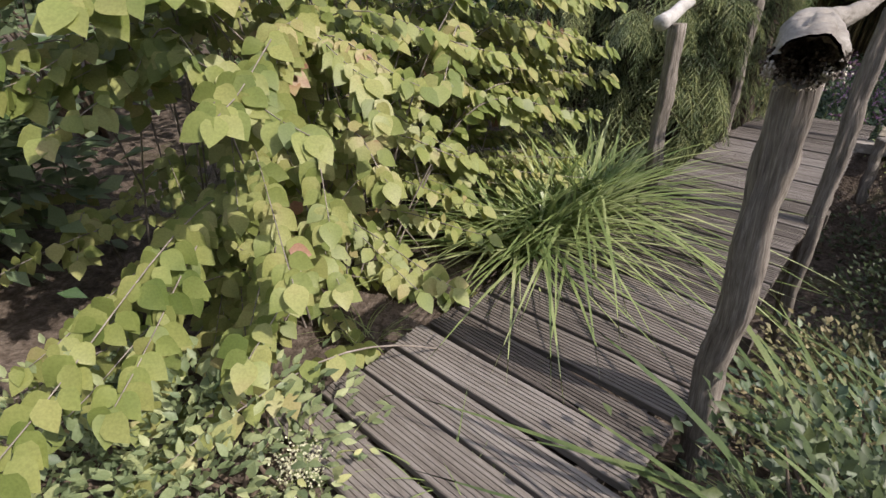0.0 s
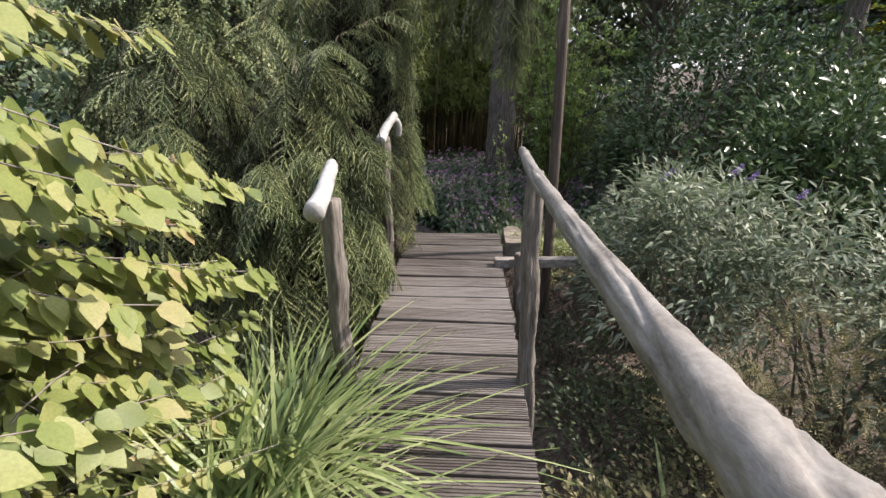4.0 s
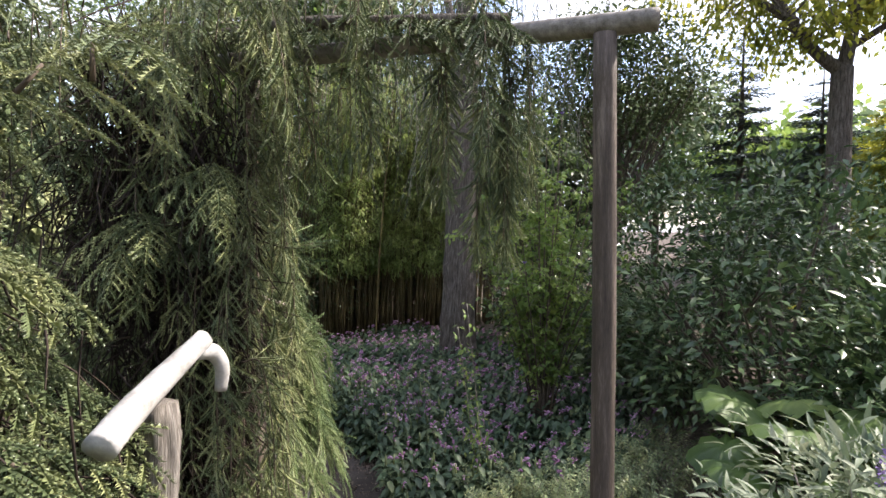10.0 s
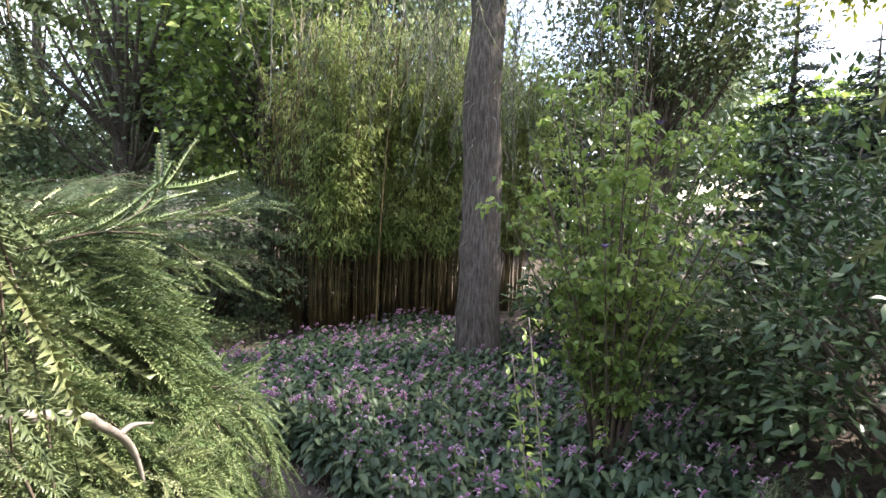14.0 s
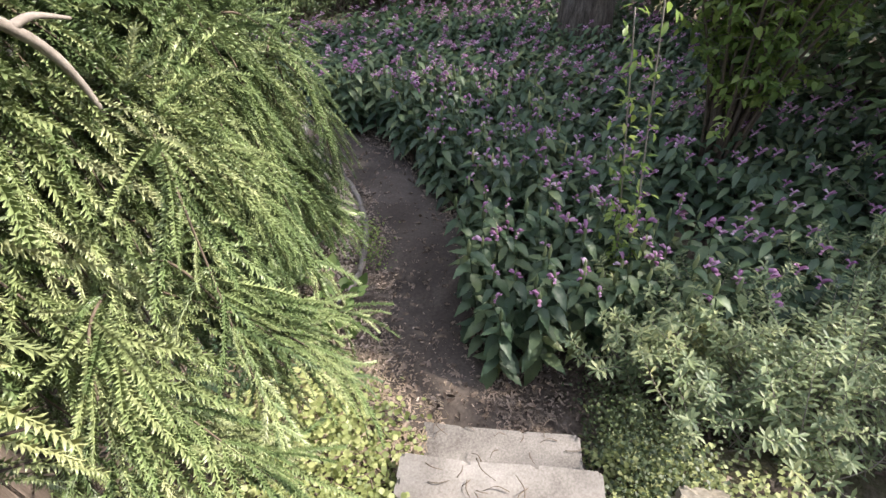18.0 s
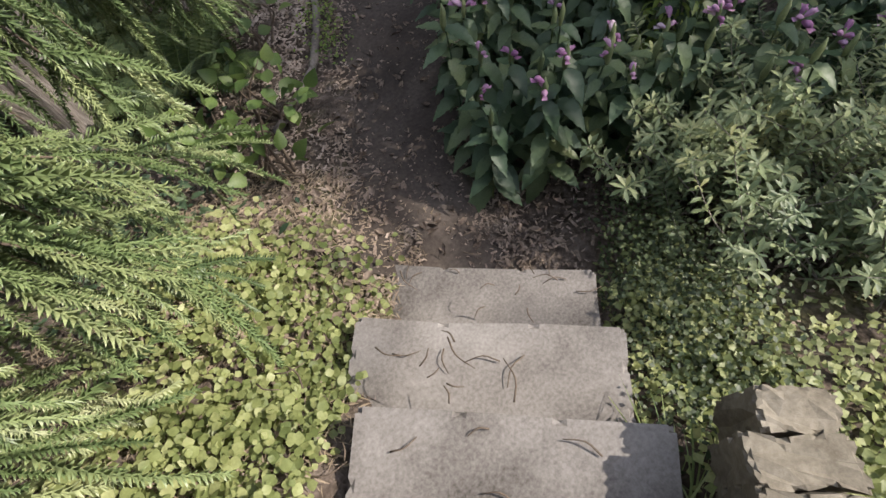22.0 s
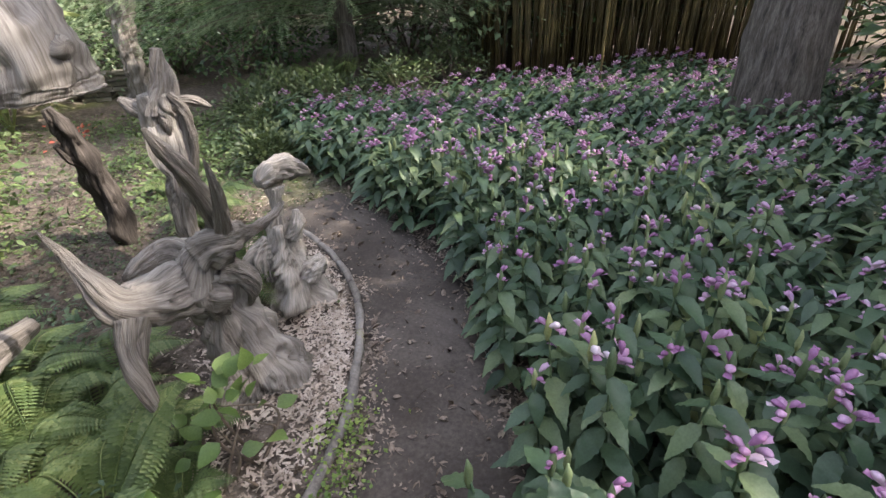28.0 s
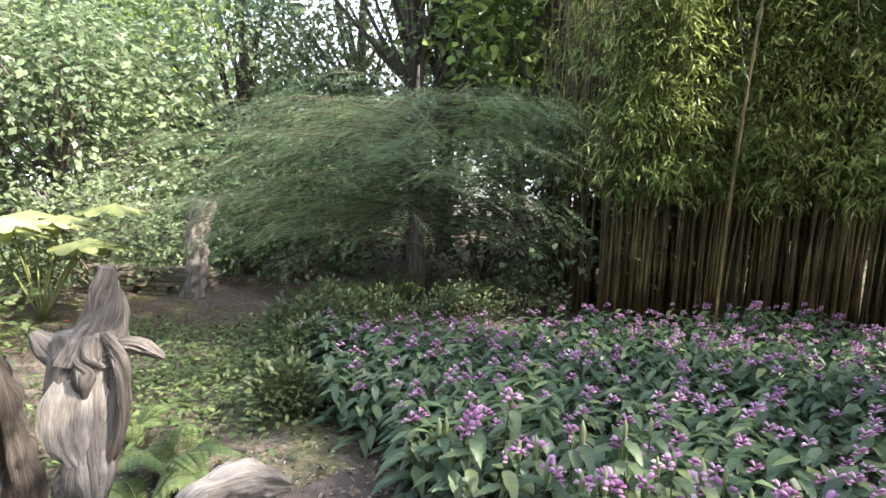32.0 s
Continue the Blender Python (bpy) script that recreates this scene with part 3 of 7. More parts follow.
def box_beam(p, q, w, h, mat, name, parent, label=""):
    p, q = Vector(p), Vector(q)
    bm = bmesh.new()
    bmesh.ops.create_cube(bm, size=1)
    d = q - p
    m = Matrix.Translation((p + q) / 2) @ d.to_track_quat("X", "Z").to_matrix().to_4x4() @ Matrix.Diagonal((d.length, w, h, 1))
    bmesh.ops.transform(bm, matrix=m, verts=bm.verts)
    bmesh.ops.bevel(bm, geom=bm.edges[:], offset=min(w, h) * 0.08, segments=1)
    return part(name, bm, mat, parent, label)


for l in (-0.75, -0.12):
    box_beam((*xy(-0.95, l), -0.115), (*xy(4.42, l), -0.115), 0.07, 0.15, M_JOIST, "joist", bridge, "dark damp bearer under the boards")
for s in (0.9, 2.6):
    box_beam((*xy(s, -0.9), -0.24), (*xy(s, 0.05), -0.24), 0.09, 0.1, M_JOIST, "crossbeam", bridge)

def post(name, foot, top, r0, r1, seed, label, mat=M_POST, bend=0.006):
    foot, top = np.array(foot, float), np.array(top, float)
    g = np.random.default_rng(seed)
    k = 9
    pts = [foot + (top - foot) * i / k + np.append(g.normal(size=2) * bend * math.sin(math.pi * i / k), 0) for i in range(k + 1)]
    rr = [np.interp(i / k, [0, 1], [r0, r1]) * (1 + g.normal() * 0.04) for i in range(k + 1)]
    t = thing(name, foot, label, "post", "bridge posts")
    part("shaft", grained("shaft", pts, rr, mat, 32, 4, seed, 0.14, 0.22), mat, t)
    return t


z0 = land1(0.86, 1.06)
post("bridge_post", (0.874, 1.184, z0 - 0.30), (0.807, 1.193, 1.13), 0.052, 0.054, 3, "stout grey split post with cracked bark-free wood at the bridge's start")
post("bridge_post", (2.09, 2.53, -0.85), (2.12, 2.62, 1.10), 0.045, 0.042, 4, "slim knotty grey post carrying the rail's far end")
post("bridge_post", (1.36, 3.10, -0.85), (1.32, 3.10, 1.00), 0.050, 0.050, 5, "grey post with a drilled knot under a bleached rail")
post("bridge_post", (2.42, 4.30, -0.55), (2.45, 4.36, 1.05), 0.045, 0.042, 6, "short grey post beneath spruce fronds at the bridge's end")
post("bridge_post", (3.28, 3.66, -0.4), (3.26, 3.66, 0.12), 0.04, 0.04, 8, "dark short post at the bridge's far end")

rail = thing("handrail", (1.4, 1.9, 1.1), "heavy silvery tree-trunk handrail with a rotten hollow end", "handrail", "bridge rails")


def hollow_log(points, radii, sides, seed):
    """A log whose last end is open and sheared into a hood; returns the shell, the hollow and the rim's lower points."""
    c = smooth_line(points, 8)
    r = np.interp(np.linspace(0, len(points) - 1, len(c)), range(len(points)), radii)
    v, f = tube(c, r, sides, 0.006, seed, 0.6, 0.035, cap=False)
    d = unit(c[-1] - c[-4])
    v = v.reshape(len(c), sides, 3)
    for i in range(len(c)):
        w = max(0.0, (i - (len(c) - 9)) / 8)
        for k in range(sides):
            q = v[i, k] - c[i]
            up = q[2] / r[i]
            bump = noise.noise(Vector(v[i, k]) * 14) * 0.16 + noise.noise(Vector(v[i, k]) * 45) * 0.07 - 0.22 * max(0, 1 - 9 * abs(noise.noise(Vector((math.cos(k * 6.283 / sides) * 1.4, math.sin(k * 6.283 / sides) * 1.4, i * 0.06)))))
            v[i, k] = c[i] + q * (1 + bump) + d * w * w * (0.040 * up + 0.012 * noise.noise(Vector(v[i, k]) * 60)) * (1 if up > 0 else 1.2)
    rim = v[-1].copy()
    hv, hf, m = [], [], 6
    for j in range(m):
        t = j / (m - 1)
        for k in range(sides):
            q = rim[k] + (c[-1] - rim[k]) * (0.10 + 0.12 * min(1, t * 5) + 0.66 * t ** 2.2) - d * 0.085 * math.sin(t * 1.57)
            hv.append(q + d * noise.noise(Vector(q) * 70) * 0.022 * (t > 0) + (q - c[-1]) * noise.noise(Vector(q) * 95) * 0.5 * (t > 0))
    for j in range(m - 1):
        for k in range(sides):
            x, y = j * sides + k, j * sides + (k + 1) % sides
            hf += [(x, y, y + sides), (x, y + sides, x + sides)]
    hv.append(c[-1] - d * 0.09)
    hf += [((m - 1) * sides + k, (m - 1) * sides + (k + 1) % sides, len(hv) - 1) for k in range(sides)]
    return (v.reshape(-1, 3), f), (np.array(hv), np.array(hf)), rim, d


shell, hollow, rim, rail_dir = hollow_log([(2.22, 2.80, 1.17), (2.15, 2.72, 1.168), (1.85, 2.40, 1.155), (1.5, 2.0, 1.150), (1.15, 1.61, 1.162), (0.93, 1.36, 1.172), (0.84, 1.25, 1.172), (0.775, 1.15, 1.166), (0.735, 1.085, 1.156), (0.715, 1.05, 1.146)],
                                          [0.008, 0.022, 0.027, 0.030, 0.034, 0.042, 0.052, 0.061, 0.070, 0.068], 40, 11)
trunk_rail = part("rail", raw_mesh("rail", *shell, M_RAIL, True), M_RAIL, rail)
part("rotten_end", raw_mesh("rotten_end", *hollow, M_ROTTEN), M_ROTTEN, trunk_rail, "dark crumbling rotten hollow")
g = np.random.default_rng(13)
low = rim[rim[:, 2] < rim[:, 2].mean() - 0.012]
pick = low[g.integers(0, len(low), 420)] + g.normal(size=(420, 3)) * np.array((0.006, 0.006, 0.008))
CRUMB = (np.array([(0, 0, 0), (1, -0.4, 0.1), (1.1, 0.5, -0.1), (0.4, 0.1, 0.7), (0.5, -0.1, -0.6)], float), np.array([(0, 1, 3), (1, 2, 3), (2, 0, 3), (0, 4, 1), (1, 4, 2), (2, 4, 0)]))
part("splintered_end", raw_mesh("splintered_end", *stamp(CRUMB, pick, rand_dirs0(420, g) + rail_dir * 0.7 - np.array((0, 0, 0.3)), np.array((0, 0, 1.0)), g.uniform(0.003, 0.009, 420)), M_PUNK), M_PUNK, trunk_rail, "pale crumbling splinters along the hollow's rim", "stuff")
low = rim[rim[:, 2] < rim[:, 2].mean() + 0.01]
mixw = g.uniform(0.45, 0.95, (420, 1))
pick = low[g.integers(0, len(low), 420)] * mixw + np.array(rim.mean(0)) * (1 - mixw) - rail_dir * 0.015 + g.normal(size=(420, 3)) * 0.012
part("rotten_wood", raw_mesh("rotten_wood", *stamp(CRUMB, pick, rand_dirs0(420, g), np.array((0, 0, 1.0)), g.uniform(0.004, 0.009, 420)), M_ROTTEN), M_ROTTEN, trunk_rail, "dark rotten crumbs", "stuff")

rail_l = thing("handrail", (1.3, 3.1, 1.04), "bleached white branch rail with a sawn end", "handrail", "bridge rails")
part("rail", raw_mesh("rail", *limb([(1.12, 2.84, 1.03), (1.24, 3.0, 1.05), (1.36, 3.17, 1.085), (1.48, 3.36, 1.09), (1.50, 3.42, 1.07)], [0.041, 0.036, 0.034, 0.032, 0.02], 16, 6, wobble=0.02, seed=14, ridges=0.06), M_WHITE, True), M_WHITE, rail_l)
rail_d = thing("handrail", (2.42, 4.3, 1.1), "forked bleached branch lashed on a short post", "handrail", "bridge rails")
part("rail", raw_mesh("rail", *limb([(2.27, 4.13, 1.055), (2.34, 4.20, 1.09), (2.44, 4.30, 1.13), (2.57, 4.38, 1.20)], [0.035, 0.034, 0.032, 0.026], 14, 6, wobble=0.02, seed=15, ridges=0.06), M_WHITE, True), M_WHITE, rail_d)
part("fork", raw_mesh("fork", *limb([(2.54, 4.36, 1.17), (2.60, 4.40, 1.15), (2.63, 4.41, 1.10), (2.63, 4.42, 1.03)], [0.024, 0.024, 0.021, 0.018], 12, 5, wobble=0.02, seed=16), M_WHITE, True), M_WHITE, rail_d)
lowbeam = thing("low_rail", (3.45, 3.55, 0.02), "pale sawn timber lying low beside the bridge's end", "timber")
box_beam((3.15, 3.83, 0.02), (3.72, 3.38, 0.02), 0.08, 0.07, M_BEAM, "timber", lowbeam)

# ---- log arch over the steps ----
arch = thing("log_arch", (3.81, 3.80, -0.5), "rustic arch of dark round logs half buried in weeping spruce", "arch")
part("log_post", raw_mesh("log_post", *limb([(3.81, 3.80, -0.8), (3.805, 3.80, 0.2), (3.80, 3.805, 1.2), (3.79, 3.82, 2.23)], [0.045, 0.044, 0.043, 0.041], 16, 6, wobble=0.015, seed=21, ridges=0.05), M_TORII, True), M_TORII, arch)
part("log_post", raw_mesh("log_post", *limb([(3.03, 5.10, -0.5), (3.04, 5.09, 0.6), (3.02, 5.10, 1.4), (3.03, 5.10, 2.19)], [0.052, 0.05, 0.046, 0.044], 16, 6, wobble=0.015, seed=22, ridges=0.05), M_TORII, True), M_TORII, arch)
part("crossbeam", raw_mesh("crossbeam", *limb([(3.89, 3.665, 2.272), (3.79, 3.845, 2.268), (3.42, 4.47, 2.255), (2.9, 5.3, 2.232)], [0.041, 0.042, 0.041, 0.041], 18, 6, wobble=0.01, seed=23, ridges=0.03), M_BEAM, True), M_BEAM, arch, "grey weathered round crossbeam")

# ---- steps and edging stones ----
def slab(p, length, depth, thick, mat, seed, name, rz, bev=0.012, dent=0.006):
    g = np.random.default_rng(seed)
    bm = bmesh.new()
    bmesh.ops.create_cube(bm, size=1)
    bmesh.ops.scale(bm, vec=(length, depth, thick), verts=bm.verts)
    bmesh.ops.subdivide_edges(bm, edges=bm.edges[:], cuts=2, use_grid_fill=True)
    for v in bm.verts:
        v.co += Vector(g.normal(size=3) * dent)
    bmesh.ops.bevel(bm, geom=[e for e in bm.edges if len(e.link_faces) == 2 and e.calc_face_angle() > 0.9], offset=bev, segments=2)
    bmesh.ops.transform(bm, matrix=pose(*p, 0, 0, rz), verts=bm.verts)
    return bm


STEP_RZ = math.degrees(math.atan2(-0.684, 0.730)) + 2
steps = thing("garden_steps", (3.95, 5.2, -0.8), "three worn grey concrete slab steps strewn with twigs", "steps")
for k, (s0, s1, z, l0, l1) in enumerate([(4.40, 4.82, -0.24, -0.555, 0.05), (4.77, 5.08, -0.45, -0.65, 0.02), (5.03, 5.33, -0.66, -0.70, 0.0)]):
    c = xy((s0 + s1) / 2, (l0 + l1) / 2)
    part("step", slab((c[0], c[1], z - 0.075), l1 - l0, s1 - s0, 0.15, M_SLAB, 40 + k, "step", STEP_RZ, 0.014, 0.004), M_SLAB, steps)
for k, (at_s, deep, wide, top) in enumerate([(4.29, 0.125, 0.185, -0.035), (4.425, 0.125, 0.19, -0.045), (4.553, 0.112, 0.18, -0.05), (4.672, 0.105, 0.175, -0.055), (4.764, 0.072, 0.155, -0.06), (4.842, 0.068, 0.125, -0.075)]):
    c = xy(at_s, 0.168 + 0.008 * math.sin(3 * k))
    st = part("edging_stone", slab((c[0], c[1], top - 0.08), wide, deep, 0.16, M_STONE, 50 + k, "edging_stone", STEP_RZ + rng.uniform(-5, 5), 0.010, 0.004), M_STONE, None)
    tagged(st, "buff square-cut walling stone edging the steps", "stone", "edging stones")
for k, (x, y, z, rz) in enumerate([(4.98, 5.12, -0.62, 20)]):
    st = part("edging_stone", slab((x, y, z), 0.22, 0.15, 0.16, M_STONE, 60 + k, "edging_stone", rz, 0.012, 0.003), M_STONE, None)
    tagged(st, "mossy buff stone half hidden in the planting", "stone", "edging stones")

# ---- planting ----
LEAF_BROAD = leaf_shape(0.72, 0.04, 0.10, 0.38, 4)
LEAF_MID = leaf_shape(0.5, 0.15, 0.15, 0.42, 3)
LEAF_SMALL = leaf_shape(0.6, 0.2, 0.1, 0.45, 2)
LEAF_LANCE = leaf_shape(0.24, 0.2, 0.3, 0.35, 4)
LEAF_THIN = leaf_shape(0.14, 0.2, 0.25, 0.35, 3)
LEAF_TINY = leaf_shape(0.8, 0.1, 0.1, 0.5, 2)
SPRAYS = [shoot_shape(30, 0.072, k, 0.16, 0.014) for k in range(4)]
SPRAYS_LOOSE = [needle_spray(9, 0.16, 25 + k, 2, 0.5) for k in range(2)]


def rand_dirs(n, g=rng):
    return unit(g.normal(size=(n, 3)))


def branch_set(base, tips, rise, r0, mat, parent, seed, name="branchwork", sides=5, sway=0.05, spread=0.05):
    """Arching branches from base to tips joined into one part; returns the curves."""
    g = np.random.default_rng(seed)
    curves, chunks = [], []
    for tip in tips:
        tip = np.asarray(tip, float)
        b = np.asarray(base, float) + np.append(g.normal(size=2) * spread, 0)
        mid = (b + tip) / 2 + np.array((*g.normal(size=2) * sway, rise * np.linalg.norm(tip - b)))
        c = smooth_line([b, mid, tip], 8)
        curves.append(c)
        chunks.append(tube(c, np.linspace(r0, r0 * 0.18, len(c)), sides))
    part(name, raw_mesh(name, *join(chunks), mat, True), mat, parent, kind="stuff")
    return curves


def along(curve, ts):
    k = np.clip(np.asarray(ts) * (len(curve) - 1), 0, len(curve) - 1.001)
    i = k.astype(int)
    p = curve[i] + (curve[i + 1] - curve[i]) * (k - i)[:, None]
    return p, unit(curve[i + 1] - curve[i])


# the yellow-green shrub in tiers beside the bridge
def tiered_shrub():
    g = np.random.default_rng(31)
    t = thing("viburnum_shrub", (-0.95, 2.75, land1(-0.95, 2.75)), "yellow-green shrub with tiered branches of broad leaves browning at the tips", "shrub")
    tips = []
    for k in range(150):
        a, q = g.uniform(-2.4, 0.95), g.random() ** 0.55
        tier = int(g.integers(0, 6))
        x = -0.95 + math.cos(a) * (0.5 + 1.35 * q) * 1.0
        y = 2.75 + math.sin(a) * (0.5 + 1.45 * q) * 1.05 + 0.15
        z = 0.05 + 0.34 * tier + g.normal() * 0.03 - 0.10 * q
        s, l = sl(x, y)
        if l > -0.95 and s > -0.6:
            back = (l + 0.95)
            x, y = x - back * N2[0], y - back * N2[1]
        if l > -0.62 and s <= -0.6:
            back = (l + 0.62)
            x, y = x - back * N2[0], y - back * N2[1]
        if x < -0.7 and 0.5 < z < 1.02:
            continue
        tips.append((x, y, z))
    for k in range(64):
        q = xy(g.uniform(0.7, 1.75), g.uniform(-1.75, -1.10))
        tips.append((q[0], q[1], 0.05 + 0.22 * int(g.integers(0, 6)) + g.normal() * 0.03))
    tips += [(0.02, 1.5, 0.33), (-0.1, 1.45, 0.35), (0.45, 2.75, 0.95), (0.82, 3.45, 0.95), (0.55, 3.1, 0.7), (0.2, 2.4, 0.8), (-0.75, 0.8, 0.5),
             (-0.5, 0.95, 0.5), (-0.85, 0.55, 0.55), (-0.6, 1.05, 0.35), (-0.9, 0.7, 0.2), (-0.35, 1.35, 0.45), (-0.2, 1.6, 0.7)]
    for k in range(46):
        tips.append((g.uniform(-1.35, -0.42), g.uniform(1.15, 2.2), (0.12, 0.42, 1.02, 1.34, 1.62)[k % 5] + g.normal() * 0.03))
    curves, wood = [], []
    for tip in tips:
        e = np.array(tip)
        b = np.array((-0.95, 2.75, -0.3)) + np.append(g.normal(size=2) * 0.42, 0)
        m = b * 0.5 + e * 0.5
        m[2] = e[2] + 0.03
        c = smooth_line([b, m, e - np.array((0, 0, 0.02))], 8)
        curves.append(c)
        wood.append(tube(c, np.linspace(0.005, 0.0014, len(c)), 5))
    part("branchwork", raw_mesh("branchwork", *join(wood), M_TWIG, True), M_TWIG, t, kind="stuff")
    P, D, Up, S = [], [], [], []
    for c in curves:
        n = max(4, int(np.linalg.norm(c[-1] - c[0]) / 0.066))
        ts = np.linspace(0.42, 1.0, n)
        p, d = along(c, ts)
        for k in range(n):
            side = unit(np.cross(d[k], (0, 0, 1)))
            for sgn in (-1, 1):
                if g.random() < 0.12:
                    continue
                out = d[k] * g.uniform(0.2, 0.6) + side * sgn * g.uniform(0.45, 0.95) + np.array((0, 0, g.uniform(-0.85, -0.2)))
                P.append(p[k] + g.normal(size=3) * 0.012), D.append(out), S.append(g.uniform(0.056, 0.098))
                Up.append(unit(p[k] - np.array((-0.95, 2.75, p[k][2]))) * 0.35 + np.array((0.30, -0.62, 0.62)) + g.normal(size=3) * 0.2)
        P.append(c[-1]), D.append(d[-1] + np.array((0, 0, -0.5))), S.append(0.09), Up.append((0.25, -0.4, 0.8))
    P, D, Up, S = np.array(P), unit(D), np.array(Up), np.array(S)
    near = np.argsort(np.linalg.norm(P - np.array((-0.3, 1.0, 0.9)), axis=1))
    kinds = [raw_mesh("leaf", *stamp(leaf_shape(0.68 + 0.05 * k, 0.02 + 0.03 * k, 0.05 + 0.05 * k, 0.38, 6), [(0, 0, 0)], [(1, 0, 0)], [(0, 0, 1)], [1.0]), L_YELLOW, True) for k in range(3)]
    for i in near[:300]:
        x = Vector(D[i])
        y = Vector(Up[i]).cross(x).normalized()
        m = Matrix((x, y, x.cross(y))).transposed().to_4x4()
        ob = new("leaf", kinds[i % 3])
        ob.parent = t
        ob.matrix_parent_inverse = Matrix.Translation(t.location).inverted()
        ob.matrix_basis = Matrix.Translation(P[i]) @ m @ Matrix.Diagonal((S[i], S[i], S[i], 1))
    rest = near[300:]
    part("foliage", raw_mesh("foliage", *stamp(LEAF_BROAD, P[rest], D[rest], Up[rest], S[rest]), L_YELLOW, True), L_YELLOW, t, kind="stuff")


tiered_shrub()


# weeping spruces
def weeping(name, trunk, boughs, label, mat, seed, sprays=SPRAYS, size=0.17, gap=0.05, trunk_r=0.06, side_lean=1.0):
    """boughs: rows of points along each; twigs lie herringbone in the bough's own plane, facing outwards."""
    g = np.random.default_rng(seed)
    t = thing(name, trunk[0], label, "conifer tree", "weeping spruces")
    part("trunk", raw_mesh("trunk", *limb(trunk, np.linspace(trunk_r, trunk_r * 0.5, len(trunk)), 10, 5, wobble=0.04, seed=seed), M_BARK, True), M_BARK, t)
    wood, groups = [], [[] for _ in sprays]
    for row in boughs:
        c = smooth_line(row, 8)
        wood.append(tube(c, np.linspace(0.0032, 0.0012, len(c)), 4))
        length = np.linalg.norm(np.diff(c, axis=0), axis=1).sum()
        n = max(4, int(length / gap))
        p, d = along(c, np.linspace(0.10, 1.0, n))
        flat = np.array(row[-1]) - np.array(row[0])
        flat[2] = 0
        out = unit(flat + g.normal(size=3) * 0.12)
        tone = g.uniform(0.8, 1.2)
        for k in range(n):
            f = k / n
            face = unit(out * 0.9 + np.array((0, 0, 0.75)) + g.normal(size=3) * 0.3)
            side = unit(np.cross(d[k], face) + 1e-4)
            for sgn in (-1, 1):
                if g.random() < 0.08:
                    continue
                s = size * tone * g.uniform(0.5, 1.3) * min(1.0, 0.75 + 1.2 * f, 1.55 - 0.75 * f)
                v = d[k] * g.uniform(0.7, 1.0) + side * sgn * side_lean * g.uniform(0.35, 0.85) + face * 0.12 + np.array((0, 0, -0.08)) + g.normal(size=3) * 0.12
                groups[int(g.integers(len(sprays)))].append((p[k], v, face, s))
            if k % 2 == 1:
                groups[0].append((p[k], d[k] + g.normal(size=3) * 0.16 + face * 0.22, face, size * 0.85))
        groups[1].append((p[-1], d[-1] + g.normal(size=3) * 0.1, out + np.array((0, 0, 0.4)), size))
    part("branchwork", raw_mesh("branchwork", *join(wood), M_BROWNTWIG, True), M_BROWNTWIG, t, kind="stuff")
    chunks = []
    for tpl, rows in zip(sprays, groups):
        if rows:
            chunks.append(stamp(tpl, np.array([r[0] for r in rows]), np.array([r[1] for r in rows]), np.array([r[2] for r in rows]), np.array([r[3] for r in rows])))
    part("needles", raw_mesh("needles", *join(chunks), mat), mat, t, kind="stuff")
    return t


def dome_boughs(centre, top, radius, foot, count, seed, arc=(0, 6.283), round_top=0.55, hang=(0.4, 0.75), flow=0.0):
    """Boughs that spring from an upright axis and hang down round it like a mop."""
    g = np.random.default_rng(seed)
    rows = []
    for k in range(count):
        a, h = g.uniform(*arc), g.random() ** 0.85
        d = np.array((math.cos(a), math.sin(a), 0))
        e = np.array((math.cos(a + flow), math.sin(a + flow), 0))
        z = foot + (top - foot) * (0.25 + 0.75 * h)
        r = radius * g.uniform(0.86, 1.04) * (1.0 - round_top * h ** 2)
        L = g.uniform(*hang)
        ax = np.array((*centre, z))
        r2 = min(radius * 1.05, r * 1.06 + 0.10 * L)
        rows.append((ax + d * r * 0.3 - np.array((0, 0, 0.08)), ax + d * r * 0.72 + np.array((0, 0, 0.03 * g.random())), ax + (d + e) * 0.5 * r * 0.99 - np.array((0, 0, 0.16 + 0.05 * g.random())),
                     np.array((*centre, max(foot, z - 0.16 - L))) + e * r2 + g.normal(size=3) * 0.03))
    return rows


def limb_boughs(start, tip, subs, drop, wide, seed, rise=0.12):
    """One heavy limb and the boughs that hang from its outer part, in a lump of their own."""
    g = np.random.default_rng(seed)
    s, e = np.array(start, float), np.array(tip, float)
    d = unit(np.append((e - s)[:2], 0))
    side = np.array((-d[1], d[0], 0))
    L = np.linalg.norm(e - s)
    c = smooth_line([s, (s + e) / 2 + np.array((0, 0, rise * L)), e], 10)
    rows = [list(c[::4]) + [c[-1] + d * 0.08 - np.array((0, 0, 0.15))]]
    for k in range(subs):
        q = c[int(min(len(c) - 1, (0.30 + 0.70 * g.random() ** 0.7) * (len(c) - 1)))]
        o = side * g.normal() * wide + d * abs(g.normal()) * wide * 0.6
        z = -drop * g.uniform(0.55, 1.1)
        rows.append((q, q + o * 0.55 + np.array((0, 0, 0.02)), q + o * 0.95 + np.array((0, 0, z * 0.4)), q + o * 1.08 + np.array((0, 0, z))))
    return rows


